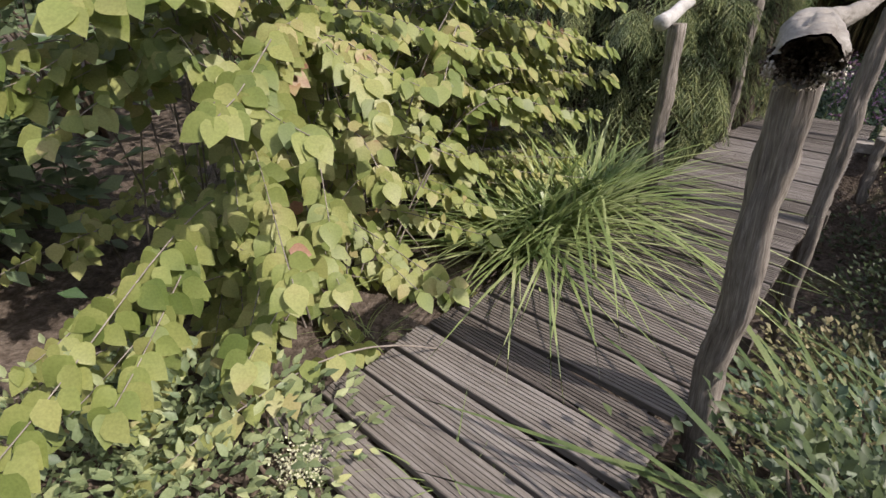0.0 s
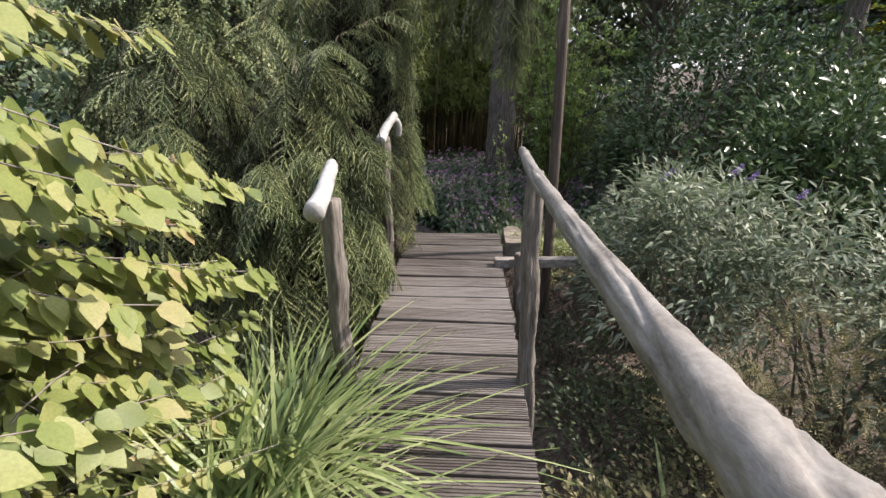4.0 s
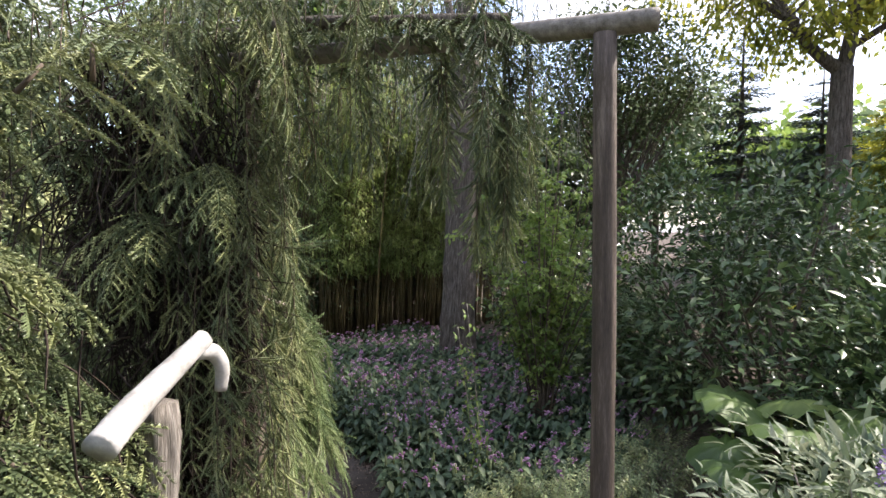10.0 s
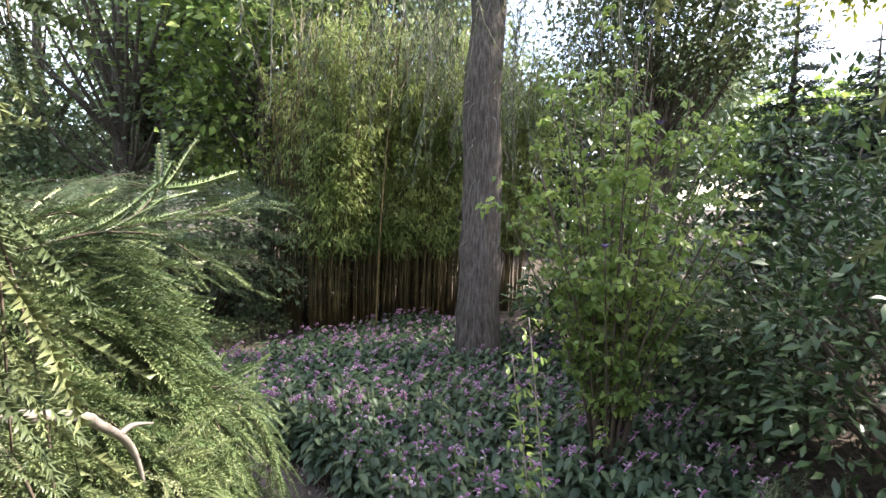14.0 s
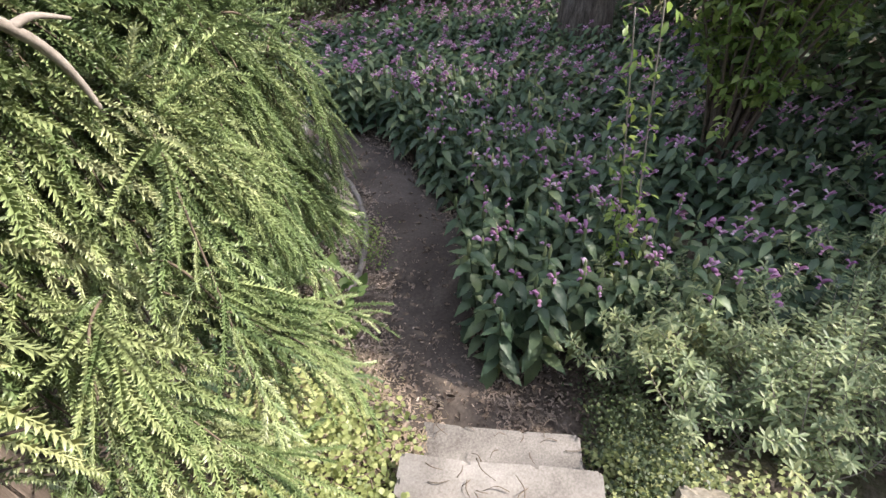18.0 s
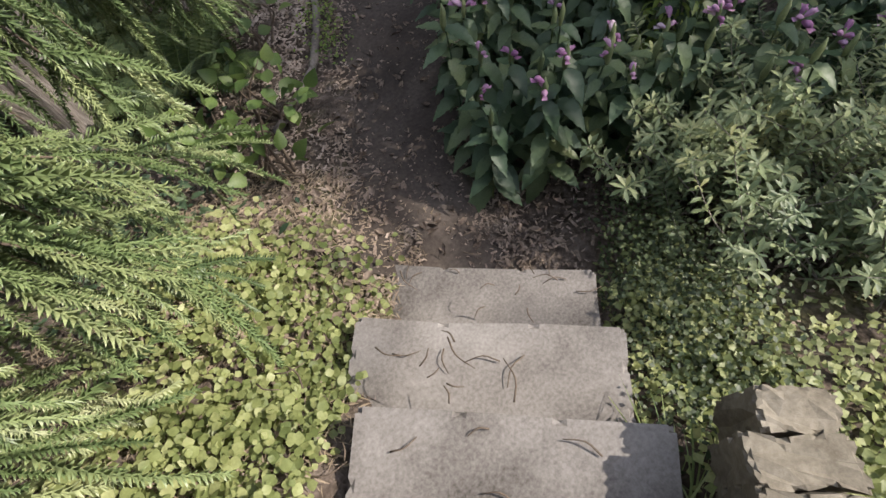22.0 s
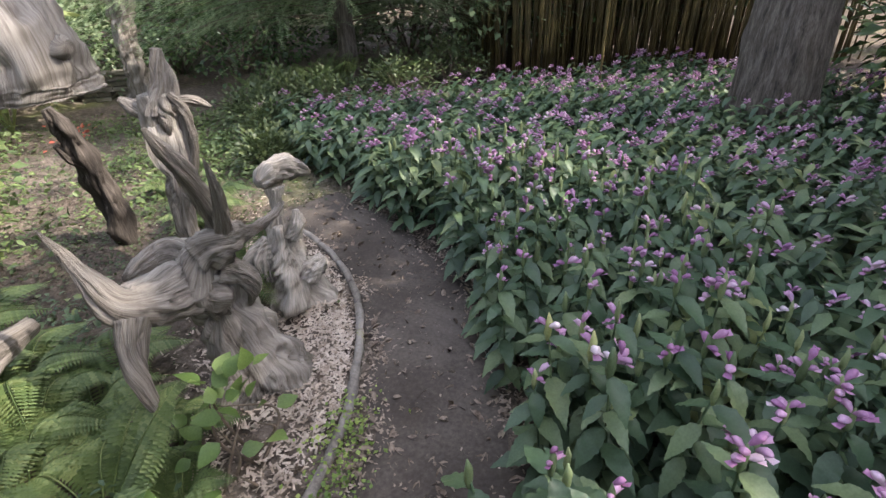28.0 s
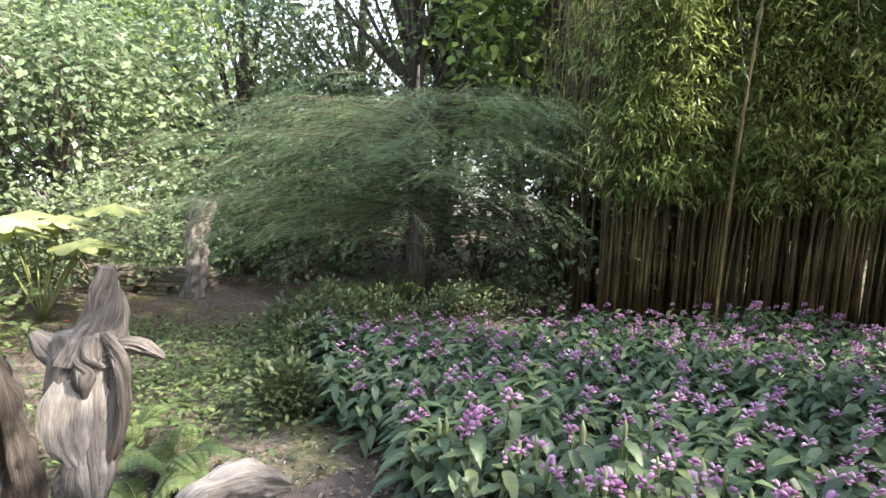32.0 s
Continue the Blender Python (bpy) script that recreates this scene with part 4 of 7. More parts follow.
mound = dome_boughs((2.98, 5.90), 1.38, 0.82, 0.24, 122, 41, arc=(-2.7, 1.0), round_top=0.36, flow=0.25)
mound += limb_boughs((2.95, 5.6, 0.95), (3.45, 5.35, 0.80), 10, 0.45, 0.14, 601) + limb_boughs((3.0, 5.8, 0.9), (3.74, 5.72, 0.78), 12, 0.5, 0.16, 602)
mound += limb_boughs((2.9, 5.5, 0.75), (3.42, 5.22, 0.52), 9, 0.4, 0.14, 603) + limb_boughs((3.0, 5.9, 0.8), (3.70, 5.95, 0.70), 10, 0.42, 0.12, 604)
mound += [[(2.9, 5.7, 1.15), (3.2, 5.6, 1.33), (3.62, 5.55, 1.42)], [(2.9, 5.75, 1.1), (3.25, 5.75, 1.32), (3.58, 5.85, 1.26)], [(2.9, 5.7, 1.05), (3.2, 5.9, 1.25), (3.5, 6.2, 1.0)],
          [(3.3, 5.58, 1.36), (3.42, 5.62, 1.40), (3.50, 5.68, 1.47)], [(3.36, 5.57, 1.37), (3.45, 5.50, 1.36), (3.52, 5.45, 1.30)]]
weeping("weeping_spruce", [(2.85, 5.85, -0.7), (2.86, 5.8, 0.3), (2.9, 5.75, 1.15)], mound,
        "weeping spruce mound beside the steps, hanging boughs coloured paler as if sunlit", L_SPRUCELIT, 42, SPRAYS, 0.185, 0.044, side_lean=0.55)
knee = thing("bare_branch", (2.9, 5.2, 1.1), "bare pale dead branch curving out of the spruce", "branch")
part("wood", raw_mesh("wood", *limb([(2.95, 4.98, 1.24), (3.10, 5.06, 1.185), (3.22, 5.12, 1.135), (3.26, 5.20, 1.085), (3.31, 5.27, 1.02), (3.335, 5.30, 0.965), (3.35, 5.31, 0.90)], [0.009, 0.009, 0.0085, 0.008, 0.0075, 0.006, 0.003], 8, 5, wobble=0.05, seed=5), M_TWIG, True), M_TWIG, knee)
part("side_twig", raw_mesh("side_twig", *limb([(3.30, 5.255, 1.035), (3.325, 5.27, 1.04), (3.36, 5.28, 1.03)], [0.006, 0.005, 0.002], 6, 4), M_TWIG, True), M_TWIG, knee)

def frond_shape(pairs, segs, seed, wide=0.24, needle=0.058, base=0.75):
    """A hanging frond one unit long: a needled axis with needled side twigs, drooping; triangles, all one piece."""
    g = np.random.default_rng(seed)
    axis = needle_spray(pairs + 4, needle * 1.1, seed, 3, base)
    v, f = [axis[0] + np.array((0, 0, 0.0)) * 0], [axis[1]]
    k = len(axis[0])
    for i in range(pairs):
        t = (i + 0.3) / (pairs + 0.3)
        o = np.array((t, 0.03 * math.sin(t * 4 + seed), -0.12 * t * t))
        L = wide * (0.6 + 0.4 * min(1, t * 5)) * (1 - 0.62 * t ** 1.5) * g.uniform(0.85, 1.15)
        for sg in (-1, 1):
            tv, tf = needle_spray(segs, needle / L, seed * 7 + i * 2 + sg, 3, base)
            d = unit(np.array((0.72, sg * g.uniform(0.5, 0.85), g.uniform(-0.40, 0.05))))
            w, q = stamp((tv, tf), [o], [d], [(0.05, 0, 1.0)], [L])
            w[0] = o
            v.append(w), f.append(q + k)
            near = int(np.argmin(np.linalg.norm(axis[0] - o, axis=1)))
            f.append(np.array([(near, k, k + 1)]))
            k += len(w)
    return np.concatenate(v), np.concatenate(f)


FRONDS_FAR = [frond_shape(6, 3, 44 + k, 0.26, 0.085, 1.0) for k in range(2)]


def frond_tree(label, trunk, rows, mat, seed, shapes=(), trunk_r=0.05):
    """rows: (place, direction, facing, size) of each frond."""
    g = np.random.default_rng(seed)
    t = thing("weeping_spruce", trunk[0], label, "conifer tree", "weeping spruces")
    part("trunk", raw_mesh("trunk", *limb(trunk, np.linspace(trunk_r, trunk_r * 0.4, len(trunk)), 10, 5, wobble=0.04, seed=seed), M_BARK, True), M_BARK, t)
    pick = g.integers(0, len(shapes), len(rows))
    chunks = []
    for k, tpl in enumerate(shapes):
        sel = [r for r, q in zip(rows, pick) if q == k]
        chunks.append(stamp(tpl, np.array([r[0] for r in sel]), np.array([r[1] for r in sel]), np.array([r[2] for r in sel]), np.array([r[3] for r in sel])))
    part("needles", raw_mesh("needles", *join(chunks), mat), mat, t, kind="stuff")
    wood = [tube(np.array([r[0] - unit(r[2]) * 0.10 + np.array((0, 0, 0.03)), r[0]]), [0.006, 0.004], 4) for r in rows[::4]]
    part("branchwork", raw_mesh("branchwork", *join(wood), M_BROWNTWIG, True), M_BROWNTWIG, t, kind="stuff")
    return t


def dome_fronds(centre, top, radius, foot, count, seed, size=0.30, power=1.6, tiers=5, crown=0.30, arc=(0, 6.283), ragged=0.16):
    """Fronds shingled in uneven tiers over a mop-shaped crown."""
    g = np.random.default_rng(seed)
    rows = []
    for k in range(count):
        a, h = g.uniform(*arc), 1 - g.random() ** 0.75
        o = np.array((math.cos(a), math.sin(a), 0))
        lump = noise.noise(Vector((math.cos(a) * 1.6, math.sin(a) * 1.6, h * tiers * 0.55 + seed)))
        step = (h * tiers + 0.35 * math.sin(a * 3 + seed)) % 1.0
        r = radius * (crown + (1 - crown) * (1 - h ** power)) * (1 + ragged * lump + 0.24 * (0.5 - step))
        inset = g.random() ** 3 * 0.22
        p = np.array((*centre, foot + (top - foot) * h + 0.06 * lump)) + o * max(0.03, r - 0.10 - inset * radius)
        steep = 0.55 + 0.55 * (1 - h ** 2)
        twist = np.array((-o[1], o[0], 0)) * g.normal() * 0.30
        rows.append((p, o * (0.75 + 0.5 * h ** 3) + twist + np.array((0, 0, -steep * g.uniform(0.5, 1.25))), o * 0.8 + np.array((0, 0, 0.75)) + g.normal(size=3) * 0.15, size * g.uniform(0.65, 1.2)))
    return rows


def hang_strings(x, y, z1, z0, count, seed, spread=0.08):
    """Boughs that hang one below another in a loose string."""
    g = np.random.default_rng(seed)
    rows = []
    for k in range(count):
        a = g.uniform(0, 6.283)
        o = np.array((math.cos(a), math.sin(a), 0))
        zt = z1 + 0.2 + (z0 - z1 - 0.2) * (k + g.random()) / count
        ze = max(z1, zt - g.uniform(0.35, 0.7))
        b = np.array((x, y, 0))
        rows.append((b + o * spread * 0.2 + np.array((0, 0, zt)), b + o * spread * 0.9 + np.array((0, 0, zt - 0.02)), b + o * spread * 1.3 + np.array((0, 0, (zt + ze) / 2)), b + o * spread * 1.35 + np.array((0, 0, ze))))
    return rows


def spill(points, count, seed, drop, reach=0.2):
    """Boughs that spill over both sides of a bar along points, in lumps."""
    g = np.random.default_rng(seed)
    c = smooth_line(points, 6)
    rows = []
    for k in range(count):
        t = (k + g.random()) / count
        p, d = along(c, [t])
        side = unit(np.cross(d[0], (0, 0, 1))) * (1 if k % 2 else -1) + d[0] * g.normal() * 0.4
        lump = 1 + 0.8 * noise.noise(Vector((t * 6, seed, 0.0)))
        r, L = reach * lump * g.uniform(0.7, 1.2), drop * lump * g.uniform(0.5, 1.15)
        q = p[0] + np.array((0, 0, 0.02 + 0.09 * (lump - 0.6) * g.random()))
        rows.append((q - side * 0.03, q + side * r * 0.55 + np.array((0, 0, 0.07 * lump)), q + side * r + np.array((0, 0, -0.35 * L)), q + side * r * 1.15 + np.array((0, 0, -L))))
    return rows


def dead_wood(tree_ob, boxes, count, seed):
    """Tangle of bare inner twigs, near-black to paint the crown's inner shade; boxes: (centre, half size)."""
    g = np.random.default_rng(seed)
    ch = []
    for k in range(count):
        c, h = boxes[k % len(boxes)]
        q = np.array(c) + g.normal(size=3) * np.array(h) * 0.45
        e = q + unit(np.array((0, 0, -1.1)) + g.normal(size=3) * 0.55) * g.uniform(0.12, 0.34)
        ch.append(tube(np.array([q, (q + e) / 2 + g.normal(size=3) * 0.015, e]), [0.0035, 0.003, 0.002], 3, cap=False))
    part("dead_wood", raw_mesh("dead_wood", *join(ch), M_SHADETWIG), M_SHADETWIG, tree_ob, "bare dead inner twigs, near-black to give the shade inside the crown", "stuff")


def fan_shape(pairs, seed, droop=0.30):
    """A flat drooping bough one unit long: a needled leader with needled side shoots, shorter towards the tip."""
    g = np.random.default_rng(seed)
    axis = shoot_shape(26, 0.040, seed, droop, 0.009)
    chunks = [axis]
    for i in range(pairs):
        t = (i + 0.4) / (pairs + 0.5)
        for sg in (-1, 1):
            L = 0.40 * (1 - 0.72 * t) * g.uniform(0.8, 1.2)
            o = np.array((t + 0.02 * sg, 0.03 * math.sin(t * 4 + seed), -droop * t * t))
            d = np.array((0.78, sg * g.uniform(0.55, 0.9), -droop * t * 1.2 - g.uniform(0.0, 0.18)))
            chunks.append(stamp(shoot_shape(12, 0.040 / L, seed * 9 + i, 0.22, 0.012), [o], [d], [(0.05, 0, 1.0)], [L]))
    return join(chunks)


def fan_line(points, count, size, seed):
    """Fans along a bough that arch off both its sides and hang."""
    g = np.random.default_rng(seed)
    c = smooth_line(points, 6)
    rows = []
    for k in range(count):
        p, d = along(c, [0.15 + 0.85 * (k + g.random()) / count])
        side = unit(np.cross(d[0], (0, 0, 1))) * (1 if k % 2 else -1)
        rows.append((p[0], d[0] * g.uniform(0.5, 1.0) + side * g.uniform(0.2, 0.9) + np.array((0, 0, g.uniform(-0.75, -0.1))), np.array((0, 0, 1.0)) + side * 0.4 + d[0] * 0.3, size * g.uniform(0.7, 1.2)))
    rows.append((c[-2], c[-1] - c[-3] + np.array((0, 0, 0.01)), np.array((0, 0, 1.0)), size * 0.7))
    return rows


FANS = [fan_shape(7, 61 + k) for k in range(3)]
SPRAYS_FINE = [shoot_shape(20, 0.095, 23 + k, 0.2, 0.016) for k in range(3)]
rows = dome_fronds((1.86, 4.55), 1.66, 0.66, -0.25, 300, 43, 0.40, 1.9, 5, 0.34, (-2.9, 0.9))
rows += fan_line([(1.86, 4.55, 1.56), (2.08, 4.25, 1.74), (2.29, 4.0, 1.87)], 12, 0.24, 631) + fan_line([(1.86, 4.55, 1.56), (1.70, 4.35, 1.74), (1.52, 4.12, 1.80)], 12, 0.30, 637) + fan_line([(1.86, 4.55, 1.54), (1.95, 4.3, 1.66), (1.90, 4.05, 1.66)], 12, 0.34, 638)
rows += fan_line([(1.85, 4.5, 1.05), (1.72, 4.1, 1.06), (1.64, 3.76, 0.98)], 18, 0.36, 632) + fan_line([(1.8, 4.5, 0.95), (1.42, 4.1, 1.0), (1.27, 3.70, 0.90)], 18, 0.36, 633)
rows += fan_line([(1.9, 4.5, 0.9), (2.10, 4.22, 1.10), (2.14, 3.98, 1.04)], 16, 0.34, 634) + fan_line([(2.05, 4.45, 0.9), (2.22, 4.32, 0.9), (2.30, 4.18, 0.8)], 14, 0.30, 635)
w = frond_tree("weeping spruce with dark tiers of hanging boughs behind the bridge rail", [(1.86, 4.6, -0.7), (1.86, 4.58, 0.8), (1.87, 4.55, 1.6)], rows, L_SPRUCE, 44, FANS, 0.06)
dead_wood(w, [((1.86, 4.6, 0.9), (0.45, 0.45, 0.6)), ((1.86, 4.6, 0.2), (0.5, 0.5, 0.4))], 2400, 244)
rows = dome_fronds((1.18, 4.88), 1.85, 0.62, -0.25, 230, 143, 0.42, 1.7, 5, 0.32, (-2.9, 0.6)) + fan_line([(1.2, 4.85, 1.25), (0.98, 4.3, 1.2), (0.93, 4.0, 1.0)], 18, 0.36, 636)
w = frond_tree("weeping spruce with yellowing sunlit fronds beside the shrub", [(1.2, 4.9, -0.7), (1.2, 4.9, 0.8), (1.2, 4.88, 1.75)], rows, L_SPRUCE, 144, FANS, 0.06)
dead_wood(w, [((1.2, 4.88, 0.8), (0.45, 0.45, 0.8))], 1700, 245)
frond_tree("tall weeping spruce with drooping olive boughs", [(1.85, 7.3, -0.9), (1.85, 7.3, 2.0), (1.85, 7.25, 4.1)], dome_fronds((1.85, 7.3), 4.3, 1.15, 0.2, 900, 45, 0.48, 1.3, 9, 0.22), L_SPRUCE, 46, FRONDS_FAR, 0.09)
rows = spill([(2.45, 5.35, 2.10), (2.75, 5.30, 2.26), (3.0, 4.98, 2.32), (3.36, 4.5, 2.33), (3.60, 4.14, 2.29)], 26, 47, 0.40, 0.2)
rows += spill([(2.75, 5.2, 2.2), (2.4, 5.15, 2.16), (2.0, 5.2, 2.0)], 14, 48, 0.7, 0.24) + spill([(2.95, 4.95, 2.3), (2.78, 4.7, 2.30), (2.66, 4.5, 2.2)], 16, 148, 0.45, 0.14) + spill([(3.2, 4.62, 2.34), (3.06, 4.5, 2.44), (2.98, 4.42, 2.38)], 12, 149, 0.3, 0.1)
for k, (x, y, z1, z0, n, r) in enumerate([(3.60, 4.18, 1.46, 2.27, 20, 0.05), (3.63, 4.09, 1.72, 2.26, 12, 0.05), (3.48, 4.37, 1.70, 2.26, 9, 0.04), (3.22, 4.62, 1.82, 2.25, 7, 0.07), (3.10, 4.86, 1.75, 2.2, 7, 0.08), (3.00, 4.96, 0.2, 2.2, 26, 0.11),
                                          (2.90, 4.84, 0.0, 2.1, 22, 0.10), (2.80, 4.72, -0.2, 1.6, 16, 0.10), (3.05, 5.06, 0.9, 2.2, 10, 0.10), (2.72, 4.95, 0.3, 2.1, 14, 0.12), (2.58, 5.05, 0.3, 2.0, 14, 0.14), (2.3, 5.1, 0.9, 2.0, 10, 0.14)]):
    rows += hang_strings(x, y, z1, z0, n, 760 + k, r)
w = weeping("weeping_spruce", [(2.72, 5.25, -0.6), (2.75, 5.25, 0.8), (2.8, 5.2, 2.1), (3.0, 4.95, 2.32), (3.38, 4.45, 2.33), (3.62, 4.12, 2.32)], rows, "weeping spruce trained over the log arch, fronds hanging down", L_SPRUCE, 49, SPRAYS_FINE, 0.12, 0.050, 0.045, 1.2)
fans = fan_line([(2.45, 5.35, 2.10), (2.75, 5.30, 2.28), (3.0, 4.98, 2.34), (3.36, 4.5, 2.35), (3.58, 4.16, 2.31)], 72, 0.32, 651) + fan_line([(2.75, 5.2, 2.22), (2.4, 5.15, 2.18), (2.0, 5.2, 2.02)], 26, 0.36, 652)
fans += fan_line([(2.95, 4.95, 2.30), (2.80, 4.72, 2.34), (2.66, 4.5, 2.24)], 12, 0.26, 653) + fan_line([(2.9, 5.0, 1.7), (2.76, 4.78, 1.74), (2.70, 4.62, 1.62)], 12, 0.28, 654) + fan_line([(2.7, 5.1, 1.5), (2.55, 4.9, 1.56), (2.45, 4.76, 1.42)], 12, 0.30, 655)
turn = np.random.default_rng(656).integers(0, 3, len(fans))
part("needles", raw_mesh("needles", *join([stamp(FANS[k], *(np.array([r[i] for r, q in zip(fans, turn) if q == k]) for i in range(4))) for k in range(3)]), L_SPRUCE), L_SPRUCE, w, "flat drooping boughs along the crossbeam", "stuff")
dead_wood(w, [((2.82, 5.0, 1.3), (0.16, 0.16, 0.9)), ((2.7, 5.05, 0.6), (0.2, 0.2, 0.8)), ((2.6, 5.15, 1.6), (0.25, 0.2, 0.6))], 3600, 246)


# arching grass clump
def grass_clump(name, centre, count, length, mat, label, seed, spread=0.35, width=0.02, lean=0.9, category="grass"):
    g = np.random.default_rng(seed)
    t = thing(name, (*centre, land1(*centre)), label, category)
    chunks = []
    for b in (0.6, 1.15, 1.8):
        n = count // 3
        a, r = g.uniform(0, 6.283, n), g.random(n) ** 0.5 * spread
        x, y = centre[0] + np.cos(a) * r, centre[1] + np.sin(a) * r
        p = np.stack([x, y, land(x, y)], 1)
        a2 = a + g.normal(size=n) * 1.1
        d = np.stack([np.cos(a2) * lean * g.uniform(0.2, 1.0, n), np.sin(a2) * lean * g.uniform(0.2, 1.0, n), np.ones(n)], 1)
        up = np.stack([-np.cos(a2), -np.sin(a2), np.full(n, 0.9)], 1)
        chunks.append(stamp(blade_shape(7, width / length, b), p, d, up, g.uniform(0.55, 1.15, n) * length))
    part("blade_tuft", raw_mesh("blade_tuft", *join(chunks), mat, True), mat, t, kind="stuff")
    return t


grass_clump("ornamental_grass", xy(0.70, -1.10), 260, 0.58, L_GRASS, "clump of bright green arching grass spilling over the deck", 51, 0.15, 0.018, 0.30)
grass_clump("ornamental_grass", xy(0.98, -1.04), 280, 0.66, L_GRASS, "clump of bright green arching grass spilling over the deck", 52, 0.15, 0.018, 0.30)
grass_clump("ornamental_grass", xy(1.36, -1.04), 200, 0.72, L_GRASS, "clump of bright green arching grass spilling over the deck", 50, 0.13, 0.019, 0.35)
for k, (s, l) in enumerate([(-0.2, 0.85), (0.25, 1.05), (0.7, 0.95), (1.3, 0.8), (-0.5, 1.2), (0.5, 1.5), (0.0, 1.45), (0.9, 1.3), (-0.3, 0.6), (0.45, 0.75)]):
    grass_clump("iris_clump", xy(s, l), 40, 0.75, L_FERN, "clump of upright green sword leaves in the ditch", 53 + k, 0.2, 0.028, 0.35, "iris")
grass_clump("grass_tuft", xy(4.68, 0.05), 70, 0.17, L_GRASS, "small tuft of fine bright grass between step and stones", 60, 0.03, 0.005, 1.3)
for k, (x, y, n) in enumerate([(-0.02, 0.98, 50), (0.1, 0.85, 40), (-0.45, 1.0, 60), (0.95, 0.95, 60), (-0.35, 1.7, 40)]):
    grass_clump("grass_tuft", (x, y), n, 0.22, L_GRASS, "thin grass tuft growing through the boards", 61 + k, 0.07, 0.005, 1.1)


# general shrub: stems plus leaves gathered about the branch ends
def bush(name, centre, radii, leaves, template, size, mat, label, seed, clumps=60, hang=-0.1, twig=M_BROWNTWIG, category="shrub", lift=0.5, low=0.15, clump_r=0.16, stems=14, group="", flat=1.0, ground=None):
    g = np.random.default_rng(seed)
    zb = land1(*centre[:2]) if ground is None else ground
    t = thing(name, (centre[0], centre[1], zb), label, category, group)
    d = rand_dirs(clumps, g)
    d[:, 2] = np.abs(d[:, 2]) * 1.1 - low
    c = np.array((centre[0], centre[1], zb + radii[2] * lift)) + unit(d) * np.array(radii) * (0.55 + 0.5 * g.random((clumps, 1)) ** 0.5) * np.array((1, 1, 1.0))
    c[:, 2] = np.maximum(c[:, 2], zb + 0.05)
    ends = c[g.permutation(clumps)[:stems]]
    branch_set((centre[0], centre[1], zb - 0.02), ends, 0.12, 0.006 + 0.012 * max(radii), twig, t, seed + 1)
    k = g.integers(0, clumps, leaves)
    off = g.normal(size=(leaves, 3)) * clump_r * np.array((1, 1, 0.75 * flat))
    p = c[k] + off
    out = unit(off + unit(c[k] - np.array((centre[0], centre[1], zb + radii[2] * 0.3))) * clump_r * 0.9)
    dirs = out + rand_dirs(leaves, g) * 0.45 + np.array((0, 0, hang))
    ups = np.array((0.15, -0.15, 1.0)) + g.normal(size=(leaves, 3)) * 0.4
    p[:, 2] = np.maximum(p[:, 2], zb + 0.01)
    part("foliage", raw_mesh("foliage", *stamp(template, p, dirs, ups, size * g.uniform(0.65, 1.25, leaves)), mat, True), mat, t, kind="stuff")
    return t, c


# silvery butterfly bushes right of the bridge
for k, (s, l, r) in enumerate([(3.2, 1.45, 0.75), (2.6, 2.2, 0.8), (3.75, 1.35, 0.6), (1.9, 2.6, 0.7)]):
    c = xy(s, l)
    b, cl = bush("butterfly_bush", c, (r, r, 0.95 if r > 0.65 else 0.88), 3900, LEAF_LANCE, 0.085, L_SILVER, "grey-green butterfly bush with lance-shaped silvery leaves", 70 + k, 62, -0.2, M_TWIG, clump_r=0.11, lift=0.75)
    g = np.random.default_rng(170 + k)
    for q in cl[np.argsort(-cl[:, 2])[:2]]:
        n = 160
        tt = g.random(n)
        a = g.uniform(0, 6.283, n)
        r2 = 0.022 * (1 - 0.6 * tt)
        p = q + np.array((0, 0, 0.05)) + np.stack([tt * 0.16 + np.cos(a) * r2 * 0.3, np.cos(a) * r2, 0.05 * tt + np.sin(a) * r2], 1)
        part("flower_spike", raw_mesh("flower_spike", *stamp(LEAF_TINY, p, rand_dirs(n, g), np.array((0, 0, 1.0)), 0.012), L_PURPLE), L_PURPLE, b, "faded purple flower spike")
# rusty spirea with feathery leaves
for k, (s, l) in enumerate([(1.2, 2.0), (0.9, 2.8), (1.9, 1.55), (0.5, 2.2), (1.5, 2.9)]):
    bush("spirea_bush", xy(s, l), (0.6, 0.6, 0.7), 850, SPRAYS_LOOSE[0], 0.15, L_RUST, "feathery olive and rust-brown spirea bush", 80 + k, 80, 0.05, clump_r=0.12, lift=0.7)
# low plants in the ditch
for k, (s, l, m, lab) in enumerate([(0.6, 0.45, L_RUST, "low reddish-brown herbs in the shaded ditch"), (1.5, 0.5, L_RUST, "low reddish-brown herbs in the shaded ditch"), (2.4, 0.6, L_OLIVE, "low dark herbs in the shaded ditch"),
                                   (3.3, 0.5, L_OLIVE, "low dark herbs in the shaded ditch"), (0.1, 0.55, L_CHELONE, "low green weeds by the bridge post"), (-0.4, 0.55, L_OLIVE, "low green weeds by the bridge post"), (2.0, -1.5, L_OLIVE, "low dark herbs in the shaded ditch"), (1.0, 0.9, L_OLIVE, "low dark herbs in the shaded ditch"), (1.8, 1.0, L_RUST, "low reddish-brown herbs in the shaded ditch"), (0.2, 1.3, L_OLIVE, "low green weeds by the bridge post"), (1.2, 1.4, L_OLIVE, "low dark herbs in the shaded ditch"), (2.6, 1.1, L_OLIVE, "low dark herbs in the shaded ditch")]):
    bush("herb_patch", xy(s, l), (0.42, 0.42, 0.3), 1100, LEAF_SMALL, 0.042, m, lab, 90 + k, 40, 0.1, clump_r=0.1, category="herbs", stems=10)
